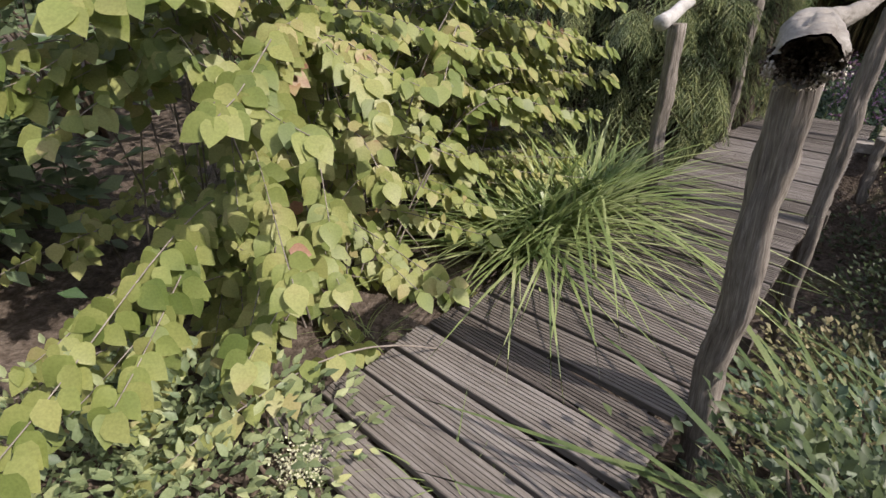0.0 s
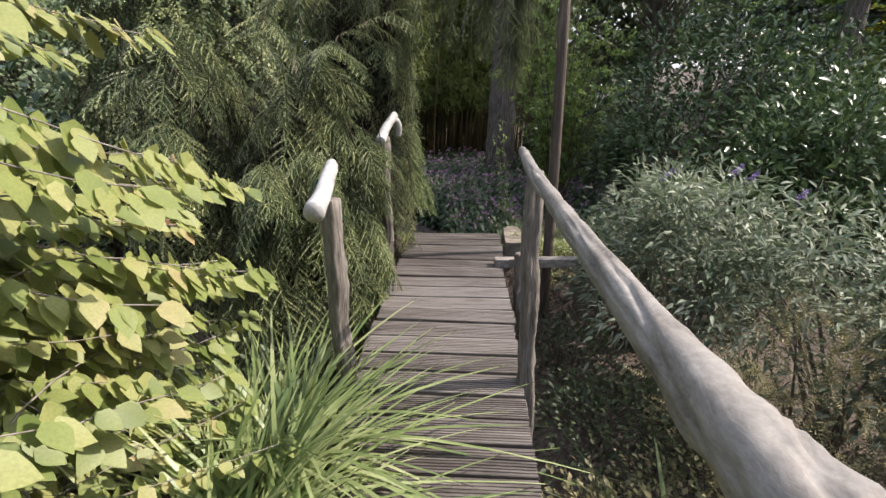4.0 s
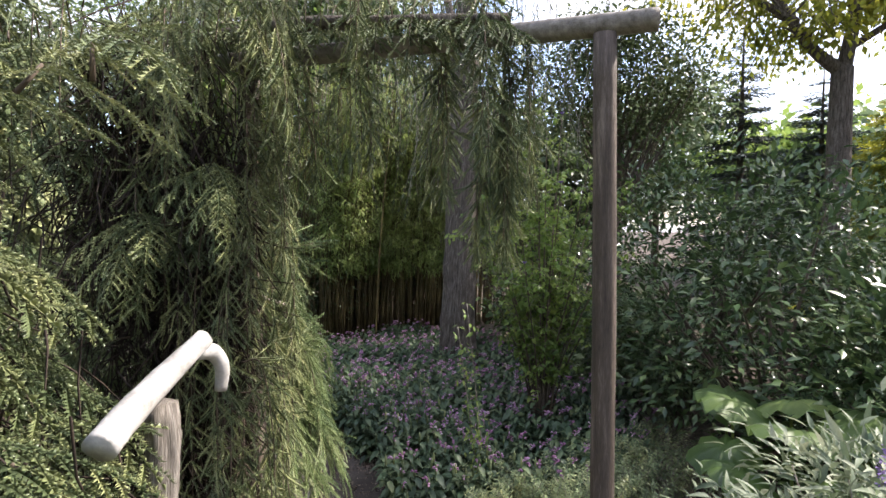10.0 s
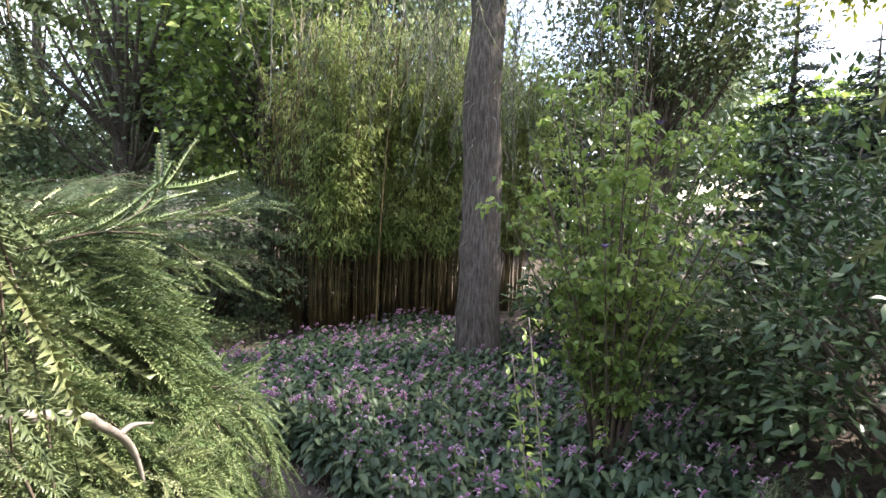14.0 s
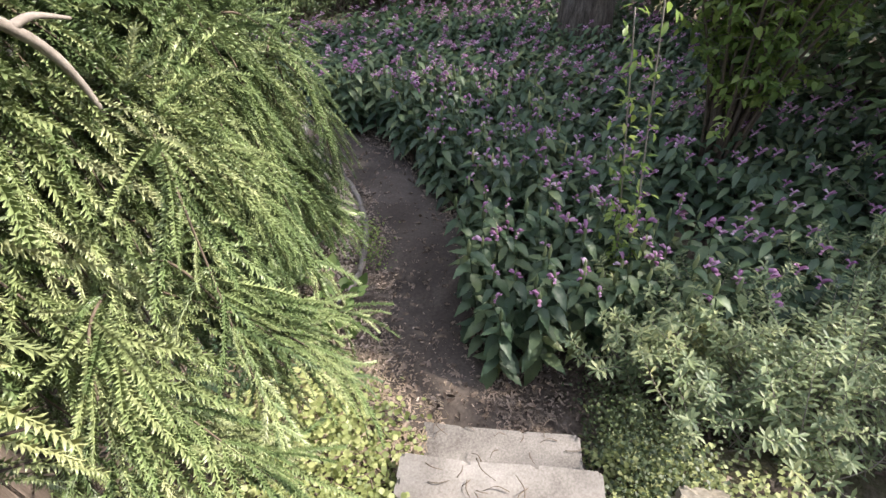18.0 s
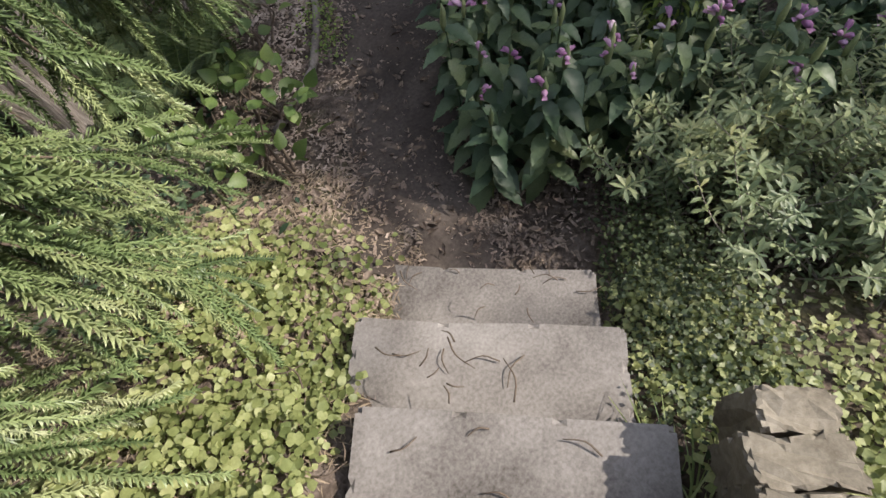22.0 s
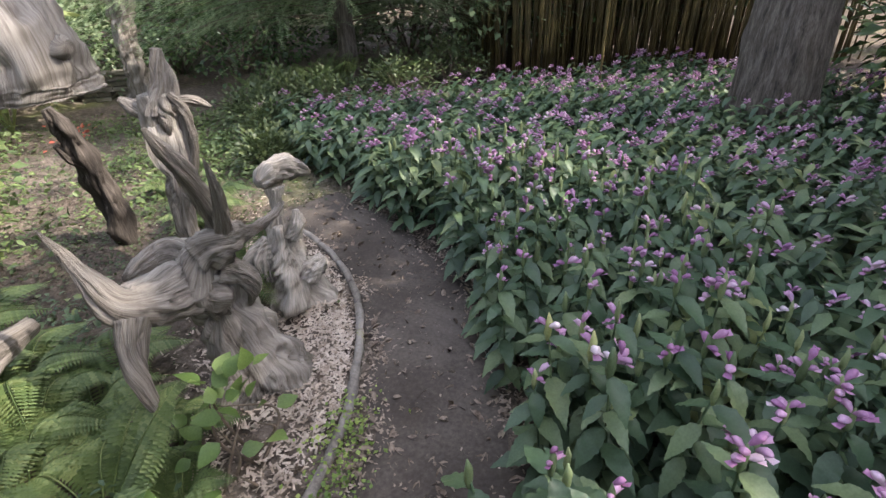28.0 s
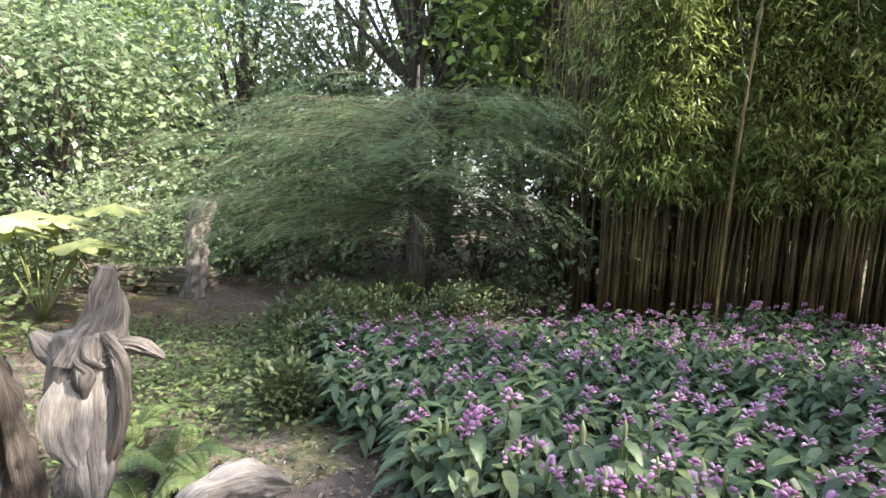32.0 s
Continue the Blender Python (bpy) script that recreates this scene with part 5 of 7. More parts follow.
for k, (x, y) in enumerate([(-0.85, 0.7), (-0.62, 0.95), (-1.1, 1.1)]):
    bush("herb_patch", (x, y), (0.3, 0.3, 0.28), 700, LEAF_MID, 0.045, L_EUPH, "low grey-green weeds at the foot of the shrub", 100 + k, 30, 0.1, clump_r=0.08, category="herbs", stems=10)
g = np.random.default_rng(104)
yarrow = thing("yarrow", (-0.43, 0.92, land1(-0.43, 0.92)), "cream yarrow flower head beside the boards", "flower")
branch_set((-0.43, 0.92, land1(-0.43, 0.92)), [(-0.45, 0.95, 0.12), (-0.42, 0.90, 0.10), (-0.40, 0.94, 0.08)], 0.02, 0.003, L_EUPH, yarrow, 105, "stemwork")
yo = g.normal(size=(420, 3)) * np.array((0.035, 0.035, 0.022)) + np.array((-0.43, 0.93, 0.11))
part("flower_head", raw_mesh("flower_head", *stamp(LEAF_TINY, yo, rand_dirs(420, g), np.array((0, 0, 1.0)), 0.009), L_CREAM), L_CREAM, yarrow, kind="stuff")

# rhododendrons and dark shrubs behind
for k, (x, y, r, h) in enumerate([(8.1, 4.1, 1.45, 1.8), (9.4, 5.2, 1.6, 2.15), (7.0, 2.8, 1.0, 1.2), (10.6, 3.6, 1.7, 1.8), (8.6, 2.3, 1.4, 1.6)]):
    bush("rhododendron", (x, y), (r, r, h), 6500, leaf_shape(0.38, 0.15, 0.2, 0.45, 2), 0.12, L_RHODO, "large dark glossy rhododendron", 110 + k, 150, -0.1, clump_r=0.2, lift=0.62, low=0.35, stems=26, group="rhododendrons")
# upright fresh-green shrub with twining stems
def vase_shrub(at, height, radius, stems, seed):
    """Many stems that rise from one foot and spread; leaves and side twigs all along their upper parts."""
    g = np.random.default_rng(seed)
    zb = land1(*at)
    foot = np.array((*at, zb))
    t = thing("hibiscus_shrub", foot, "tall vase-shaped fresh-green shrub with a few lilac blooms", "shrub")
    P, D, twigs, tops = [], [], [], []
    for k in range(stems):
        a, q = k * 2.4 + g.normal() * 0.2, math.sqrt((k + 0.5) / stems)
        d = np.array((math.cos(a), math.sin(a), 0))
        h = height * g.uniform(0.75, 1.0) * (1 - 0.42 * q ** 2)
        c = smooth_line([foot + d * 0.06, foot + d * radius * q * 0.30 + np.array((0, 0, h * 0.42)), foot + d * radius * q + np.array((0, 0, h))], 8)
        part("stem", raw_mesh("stem", *tube(c, np.linspace(0.014, 0.004, len(c)), 6), M_BROWNTWIG, True), M_BROWNTWIG, t)
        for j in range(14):
            p, w = along(c, [g.uniform(0.34, 1.0)])
            b = g.uniform(0, 6.283)
            e = p[0] + np.array((math.cos(b), math.sin(b), g.uniform(-0.1, 0.7))) * g.uniform(0.12, 0.34)
            u = smooth_line([p[0], (p[0] + e) / 2 + np.array((0, 0, 0.03)), e], 3)
            twigs.append(tube(u, np.linspace(0.004, 0.0015, len(u)), 3))
            n = 16
            r, _ = along(u, g.random(n))
            P.append(r + g.normal(size=(n, 3)) * 0.018), D.append(rand_dirs(n, g) * np.array((1, 1, 0.5)) + np.array((0, 0, -0.45)))
        tops.append(c[-1])
    part("branchwork", raw_mesh("branchwork", *join(twigs), M_TWIG), M_TWIG, t, kind="stuff")
    P, D = np.concatenate(P), np.concatenate(D)
    part("foliage", raw_mesh("foliage", *stamp(leaf_shape(0.62, 0.2, 0.2, 0.4, 3), P, D, np.array((0.15, -0.2, 1.0)) + g.normal(size=P.shape) * 0.3, 0.062 * g.uniform(0.6, 1.3, len(P))), L_LIME, True), L_LIME, t, kind="stuff")
    for q in tops[2::9]:
        n = 6
        a = np.arange(n) * 1.047
        part("bloom", raw_mesh("bloom", *stamp(leaf_shape(0.8, 0.1, -0.2, 0.6, 3), np.repeat([q], n, 0), np.stack([np.cos(a), np.sin(a), np.full(n, 0.6)], 1), np.array((0, 0, 1.0)), 0.04), L_PURPLE), L_PURPLE, t, "lilac bloom")


vase_shrub((6.85, 6.08), 4.0, 0.95, 40, 120)
for q, s in ((np.array((5.3, 5.58, -0.7)), 1.6), (np.array((5.28, 5.66, -0.7)), 1.4)):
    vine = thing("bindweed_vine", q, "bindweed vine twining up a thin stem above the flowers", "vine")
    c = smooth_line([q, q + np.array((-0.1, 0.0, 0.5)), q + np.array((-0.2, 0.08, s))], 8)
    part("stem", raw_mesh("stem", *tube(c, np.linspace(0.006, 0.003, len(c)), 5), M_TWIG), M_TWIG, vine)
    g = np.random.default_rng(121)
    p, d = along(c, g.random(120))
    part("foliage", raw_mesh("foliage", *stamp(LEAF_MID, p + g.normal(size=p.shape) * 0.035, rand_dirs(120, g) + np.array((0, 0, -0.4)), np.array((0.2, -0.2, 1.0)), 0.05), L_LIME), L_LIME, vine, kind="stuff")
# big umbrella leaves beyond the arch post
for k, (x, y, z, r) in enumerate([(5.95, 3.9, 0.32, 0.24), (5.62, 3.5, 0.33, 0.25), (6.2, 3.6, 0.34, 0.24), (5.9, 3.25, 0.36, 0.26), (5.66, 3.88, 0.10, 0.22), (6.35, 4.05, 0.24, 0.23), (5.42, 3.72, 0.06, 0.21), (6.3, 3.2, 0.32, 0.25), (5.5, 3.2, 0.16, 0.22)]):
    zb = land1(x, y)
    t = thing("butterbur", (x, y, zb), "butterbur with huge round pale-green leaves", "plant", "butterbur")
    part("stalk", raw_mesh("stalk", *limb([(x, y, zb), (x + 0.03, y, (z + zb) / 2), (x, y + 0.02, z)], [0.012, 0.01, 0.008], 6, 4), L_LIME), L_LIME, t)
    n = 26
    a = np.linspace(0, 6.283, n, endpoint=False)
    v, f = [(x, y, z)], []
    for j, q in enumerate((0.35, 0.7, 1.0)):
        for i in range(n):
            w = r * q * (1 + 0.08 * math.sin(5 * a[i] + k) * q)
            v.append((x + math.cos(a[i]) * w, y + math.sin(a[i]) * w, z + 0.05 * q - 0.13 * q * q + 0.035 * q * math.sin(9 * a[i]) + 0.3 * w * math.cos(a[i] - 2.0 - k)))
    f += [(0, 1 + i, 1 + (i + 1) % n) for i in range(n)]
    for j in range(2):
        for i in range(n):
            p0, p1 = 1 + j * n + i, 1 + j * n + (i + 1) % n
            f += [(p0, p0 + n, p1 + n), (p0, p1 + n, p1)]
    part("blade", raw_mesh("blade", v, f, L_WEED, True), L_WEED, t)

# grey-green spurge bush and groundcover about the steps
for k, (x, y, r, h) in enumerate([(5.02, 4.72, 0.30, 0.46), (4.92, 5.14, 0.22, 0.42), (5.15, 4.95, 0.36, 0.5), (5.3, 4.65, 0.36, 0.5), (5.22, 5.25, 0.3, 0.46), (4.95, 4.9, 0.22, 0.42), (4.98, 5.02, 0.28, 0.48), (5.0, 5.2, 0.3, 0.46), (5.5, 4.9, 0.36, 0.5), (5.7, 4.6, 0.36, 0.45), (5.6, 5.1, 0.3, 0.4), (6.0, 4.7, 0.36, 0.5), (6.3, 4.45, 0.4, 0.5), (6.5, 4.75, 0.36, 0.5), (6.1, 4.95, 0.3, 0.45), (6.8, 4.55, 0.4, 0.5), (7.2, 4.85, 0.4, 0.5), (5.12, 4.62, 0.34, 0.62), (5.36, 4.85, 0.3, 0.6), (5.48, 4.5, 0.34, 0.6)]):
    g = np.random.default_rng(130 + k)
    zb = land1(x, y)
    t = thing("spurge", (x, y, zb), "blue-green spurge with whorled leaves on upright stems", "plant", "spurge")
    tips = np.stack([x + g.normal(size=24) * r * 0.62, y + g.normal(size=24) * r * 0.62, zb + h * g.uniform(0.5, 1.15, 24)], 1)
    cs = branch_set((x, y, zb - 0.02), tips, 0.02, 0.004, M_TWIG, t, 230 + k, "stemwork", 4, spread=r * 0.4)
    P, D = [], []
    for c in cs:
        p, d = along(c, 1 - 0.62 * np.linspace(0, 1, 46) ** 1.35)
        a = np.arange(46) * 2.4
        for q, w, ang in zip(p, d, a):
            e = unit(np.cross(w, (0.3, 0.1, 1)))
            P.append(q), D.append(e * math.cos(ang) + np.cross(w, e) * math.sin(ang) + w * 0.35)
    part("foliage", raw_mesh("foliage", *stamp(leaf_shape(0.30, 0.15, 0.15, 0.6, 3), np.array(P), np.array(D), np.array((0, 0, 1.0)), 0.040 * g.uniform(0.7, 1.25, len(P))), L_EUPH), L_EUPH, t, kind="stuff")


def cover(name, pts, count, size, mat, label, seed, spread, height, template=LEAF_TINY, category="groundcover"):
    g = np.random.default_rng(seed)
    pts = np.asarray(pts, float)
    k = g.integers(0, len(pts), count)
    p = pts[k] + g.normal(size=(count, 2)) * spread
    s, l = sl(p[:, 0], p[:, 1])
    ok = ~((s > 4.42) & (s < 5.6) & (l > -0.61) & (l < 0.03)) & ~((s > -1) & (s < 4.5) & (l > -0.88) & (l < 0.03))
    p = p[ok]
    n = len(p)
    z = land(p[:, 0], p[:, 1]) + g.random(n) ** 1.5 * height
    c = thing(name, (*pts[0], land1(*pts[0])), label, category)
    part("foliage", raw_mesh("foliage", *stamp(template, np.stack([p[:, 0], p[:, 1], z], 1), rand_dirs(n, g) * np.array((1, 1, 0.35)), np.array((0, 0, 1.0)) + g.normal(size=(n, 3)) * 0.35, size * g.uniform(0.5, 1.3, n)), mat), mat, c, kind="stuff")


cover("ladys_mantle", [xy(4.6, -1.0), xy(4.75, -0.98), xy(4.9, -0.95), xy(5.05, -0.98), xy(4.95, -1.12), xy(5.1, -1.15), xy(4.7, -1.2), xy(5.25, -1.1), xy(4.85, -0.88), xy(5.0, -0.86), xy(4.72, -0.88), xy(4.5, -1.05), xy(4.62, -0.78), xy(4.85, -0.74), xy(5.0, -0.76), xy(5.15, -0.84), xy(4.5, -0.72), xy(4.62, -0.66), xy(4.75, -0.67), xy(4.6, -0.88), xy(4.72, -0.94), xy(4.88, -0.84), xy(4.5, -0.9), xy(5.1, -0.9), xy(5.2, -0.95), xy(4.82, -0.72), xy(4.95, -0.7), xy(5.1, -0.72)], 5600, 0.021, L_COVER, "pale yellow-green round-leaved groundcover on the bank", 140, 0.12, 0.10, leaf_shape(1.0, 0.1, 0.1, 0.5, 4))
cover("ivy_cover", [xy(4.55, 0.42), xy(4.75, 0.38), xy(4.9, 0.25), xy(5.05, 0.3), xy(4.7, 0.6), xy(4.95, 0.6), xy(5.15, 0.15), xy(5.3, 0.15), xy(4.45, 0.25), xy(4.6, 0.24), xy(4.35, 0.5), xy(4.5, 0.7)], 8200, 0.024, L_COVER, "small yellow-green creeping groundcover over the stones", 141, 0.11, 0.12)
cover("box_sedge", [xy(5.2, 0.2), xy(5.35, 0.15), xy(5.1, 0.25), xy(5.0, 0.18), xy(4.9, 0.22), xy(5.5, 0.15), xy(5.3, 0.3), (4.72, 5.16), (4.66, 5.05), (4.85, 5.28), (4.58, 4.98)], 5200, 0.016, L_OLIVE, "dense dark fine-leaved mat at the foot of the bank", 142, 0.09, 0.20)
cover("creeping_weed", [(4.42, 6.95), (4.38, 6.8), (4.5, 7.05)], 500, 0.018, L_LIME, "low bright creeping weed on the log edging", 143, 0.06, 0.07)
cover("moss_patch", [(3.6, 9.3), (3.2, 10.2), (2.8, 11.3), (3.4, 8.9), (2.4, 9.6), (1.8, 10.6), (4.1, 9.3), (3.9, 8.5), (3.0, 8.4), (2.2, 12.2)], 9000, 0.022, L_OLIVE, "low mossy olive-green lawn in the clearing", 144, 0.35, 0.03)

# ---- turtlehead bed ----
def bloom_shape(sides=7):
    """One hooded bloom along +x: narrow throat, swollen hood, a parted lip, in triangles."""
    rows = [(0.0, 0.07, 0.0), (0.25, 0.17, 0.02), (0.6, 0.27, 0.05), (0.85, 0.21, 0.03), (1.0, 0.05, -0.05)]
    v, f = [], []
    for x, r, z in rows:
        for k in range(sides):
            a = 6.283 * k / sides
            v.append((x + (0.10 if 0.5 < x < 0.9 and k == 0 else 0), r * math.sin(a) * 1.05, z + r * math.cos(a) * 0.85))
    for i in range(len(rows) - 1):
        for k in range(sides):
            p, q = i * sides + k, i * sides + (k + 1) % sides
            f += [(p, q, q + sides), (p, q + sides, p + sides)]
    n = len(v)
    v += [(0.62, 0.16, -0.20), (1.12, 0.22, -0.36), (1.05, -0.04, -0.40), (0.62, -0.16, -0.20), (1.10, -0.24, -0.34)]
    f += [(n, n + 1, n + 2), (n + 3, n, n + 2), (n + 3, n + 2, n + 4)]
    return np.array(v, float), np.array(f)


def petal_cluster(blooms, sides, seed):
    """A short spike's head of hooded blooms in crossed pairs."""
    g = np.random.default_rng(seed)
    p, d, sz = [], [], []
    for k in range(blooms):
        a, h = (k // 2) * 1.571 + (k % 2) * 3.1416 + g.normal() * 0.3, (k // 2) / max(1, blooms // 2)
        p.append((0, 0, 0.030 * h)), d.append((math.cos(a), math.sin(a), g.uniform(0.25, 0.75) + 0.6 * h)), sz.append(0.036 * g.uniform(0.75, 1.12))
    return stamp(bloom_shape(sides), np.array(p), np.array(d), np.array((0, 0, 1.0)), np.array(sz))


HEADS = [petal_cluster(3, 7, 1), petal_cluster(4, 7, 2), petal_cluster(5, 7, 3), petal_cluster(2, 7, 4)]
HEAD = petal_cluster(4, 4, 5)
BUDS = tube(np.array([(0, 0, -0.045), (0, 0, -0.02), (0.002, 0, 0.012), (0, 0.002, 0.04)]), [0.004, 0.010, 0.009, 0.002], 7, 0.12, 3)


def plant_arrays(g, height, pairs):
    """One upright stem with crossed pairs of lance leaves: places, directions, sizes."""
    P, D, S = [], [], []
    lean = g.normal(size=2) * 0.09
    for k in range(pairs):
        t = 0.25 + 0.75 * k / (pairs - 1)
        a = k * 1.571 + g.normal() * 0.25 + g.random() * 0.3
        for sgn in (0, math.pi):
            P.append((lean[0] * t * height, lean[1] * t * height, t * height))
            D.append((math.cos(a + sgn), math.sin(a + sgn), g.uniform(-0.65, 0.2)))
            S.append(0.145 * (1.15 - 0.45 * t) * g.uniform(0.8, 1.2))
    return np.array(P), np.array(D), np.array(S), np.array((lean[0] * height, lean[1] * height, height))


def in_bed(x, y):
    """How far right of the path's middle a place lies."""
    k = np.argmin((PATH_MID[:, 0] - x) ** 2 + (PATH_MID[:, 1] - y) ** 2)
    off = (np.array((x, y)) - PATH_MID[k]) @ -pn[k]
    return off


g = np.random.default_rng(77)
spots = []
while len(spots) < 1950:
    x, y = g.uniform(4.2, 9.6), g.uniform(4.6, 11.4)
    if in_bed(x, y) < 0.26 + 0.05 * math.sin(y * 5) + 0.15 * max(0, min(2, y - 8.5)) or y < 5.0 - 0.10 * (x - 4.5) or (x > 6.6 and y > 11.2) or (x < 7 and y > 10.9) or (x - 8.3) ** 2 + (y - 8.7) ** 2 < 0.2:
        continue
    if (x - 5.9) ** 2 + (y - 5.7) ** 2 < 0.1 or y < 4.9 + (x - 7.0) * 0.8 or (x < 5.1 and y < 5.52 - 0.25 * (x - 4.5)):
        continue
    if any((x - a) ** 2 + (y - b) ** 2 < 0.0095 for a, b in spots[-700:]):
        continue
    spots.append((x, y))
spots = np.array(spots)
dist = np.min(np.linalg.norm(spots[:, None] - np.array([(4.3, 5.6), (4.6, 6.5), (4.9, 7.4)])[None], axis=2), axis=1)
order = np.argsort(dist)
LEAF_CHF = leaf_shape(0.40, 0.14, 0.28, 0.38, 3)
leaf_mesh = [raw_mesh("leaf", *stamp(toothed(leaf_shape(0.40 + 0.04 * k, 0.12 + 0.05 * k, 0.20 + 0.12 * k, 0.40, 13), 0.13), [(0, 0, 0)], [(1, 0, 0)], [(0, 0, 1)], [1.0]), L_CHELONE, True) for k in range(3)]
head_mesh = [raw_mesh("flower_head", *h, L_PINK, True) for h in HEADS]
bud_mesh = raw_mesh("bud_spike", *BUDS, L_EUPH, True)
n_single = 260
for i in order[:n_single]:
    x, y = spots[i]
    P, D, S, tip = plant_arrays(g, g.uniform(0.42, 0.60), 8)
    root = np.array((x, y, land1(x, y) - 0.01))
    plant = thing("turtlehead", root, "pink turtlehead plant with dark toothed leaves", "flower", "turtlehead bed")
    top = tip + np.array((0, 0, 0.045))
    part("stem", raw_mesh("stem", *tube(smooth_line([root, root + tip * np.array((0.4, 0.4, 0.5)), root + top], 3), np.linspace(0.005, 0.003, 7), 4), L_CHELONE, True), L_CHELONE, plant)
    for k in range(len(P)):
        xa = Vector(D[k]).normalized()
        ya = Vector((0, 0, 1)).cross(xa).normalized()
        ob = new("leaf", leaf_mesh[k % 3])
        ob.parent = plant
        ob.matrix_basis = Matrix.Translation(P[k]) @ Matrix((xa, ya, xa.cross(ya))).transposed().to_4x4() @ Matrix.Scale(S[k], 4)
    bo = new("bud_spike", bud_mesh)
    bo.parent = plant
    bo.matrix_basis = Matrix.Translation(top) @ Matrix.Scale(g.uniform(0.8, 1.2), 4)
    if g.random() < 0.62:
        fo = new("flower_head", head_mesh[i % 4])
        fo.parent = plant
        fo.matrix_basis = Matrix.Translation(top) @ pose(0, 0, 0, g.normal() * 9, g.normal() * 9, g.uniform(0, 360)) @ Matrix.Scale(g.uniform(0.8, 1.25), 4)
chunks, heads = [], []
for i in order[n_single:]:
    x, y = spots[i]
    P, D, S, tip = plant_arrays(g, g.uniform(0.34, 0.50) - 0.06 * max(0, min(2.0, y - 8.5)), 7)
    o = np.array((x, y, land1(x, y)))
    chunks.append(stamp(LEAF_CHF, P + o, D, np.array((0, 0, 1.0)), S * 1.1))
    if g.random() < 0.5:
        heads.append((HEAD[0] * g.uniform(0.8, 1.25) + tip + o + np.array((0, 0, 0.045)), HEAD[1]))
bed = thing("turtlehead_drift", (6.5, 8.2, land1(6.5, 8.2)), "wide drift of pink turtlehead in flower", "flower bed")
bed["kind"] = "stuff"
part("foliage", raw_mesh("foliage", *join(chunks), L_CHELONE, True), L_CHELONE, bed, kind="stuff")
part("blossom", raw_mesh("blossom", *join(heads), L_PINK), L_PINK, bed, kind="stuff")

# ---- lower garden: stumps, edging, ferns ----
def root_stump(name, at, limbs, label, seed, mat=M_STUMP, lump=0.24, crack=0.40, rough=0.10):
    t = thing(name, at, label, "tree stump", "driftwood stumps")
    for k, (nm, pts, rad) in enumerate(limbs):
        part(nm, grained(nm, pts, rad, mat, 40, 13, seed + k, lump, crack, rough), mat, t)
    return t


zs = land1(4.1, 7.5)
root_stump("root_stump", (4.15, 7.4, zs), [
    ("bole", [(4.21, 7.38, zs - 0.10), (4.18, 7.41, -0.80), (4.14, 7.44, -0.63), (4.11, 7.45, -0.47), (4.10, 7.43, -0.34), (4.13, 7.40, -0.22)], [0.21, 0.165, 0.125, 0.115, 0.115, 0.06]),
    ("limb", [(4.13, 7.43, -0.38), (4.02, 7.38, -0.37), (3.93, 7.28, -0.34), (3.88, 7.22, -0.29), (3.83, 7.24, -0.20), (3.78, 7.28, -0.12), (3.73, 7.30, -0.03)], [0.12, 0.10, 0.085, 0.062, 0.032, 0.017, 0.004]),
    ("limb", [(3.91, 7.18, -0.32), (3.90, 7.10, -0.42), (3.91, 7.06, -0.53), (3.94, 7.04, -0.66)], [0.055, 0.036, 0.026, 0.008]),
    ("ridge", [(4.10, 7.50, -0.31), (4.00, 7.55, -0.29), (3.91, 7.52, -0.30), (3.87, 7.40, -0.29)], [0.05, 0.052, 0.046, 0.02]),
    ("prong", [(4.14, 7.42, -0.27), (4.19, 7.40, -0.17), (4.185, 7.31, -0.03), (4.165, 7.22, 0.10), (4.14, 7.17, 0.19), (4.12, 7.15, 0.25)], [0.065, 0.045, 0.034, 0.029, 0.021, 0.006]),
    ("prong", [(4.20, 7.37, -0.20), (4.23, 7.28, -0.08), (4.245, 7.19, 0.05), (4.24, 7.14, 0.15)], [0.042, 0.027, 0.018, 0.004]),
    ("limb", [(4.13, 7.38, -0.24), (4.21, 7.34, -0.18), (4.25, 7.48, -0.24), (4.29, 7.66, -0.31), (4.36, 7.80, -0.33), (4.41, 7.87, -0.305)], [0.07, 0.055, 0.032, 0.025, 0.022, 0.010]),
    ("spur", [(4.17, 7.36, -0.30), (4.235, 7.36, -0.34), (4.25, 7.37, -0.42), (4.22, 7.40, -0.50)], [0.05, 0.042, 0.026, 0.008]),
    ("root", [(4.24, 7.36, -0.78), (4.31, 7.32, -0.87), (4.37, 7.27, -0.96)], [0.075, 0.055, 0.03]),
    ("root", [(4.10, 7.34, -0.78), (4.04, 7.27, -0.87), (4.00, 7.20, -0.96)], [0.08, 0.055, 0.03]),
], "twisted silver-grey driftwood root with reaching limbs and prongs", 301)
BULL = np.array((0.91, 0.41, 0.0))     # across the broad side of the upright stump
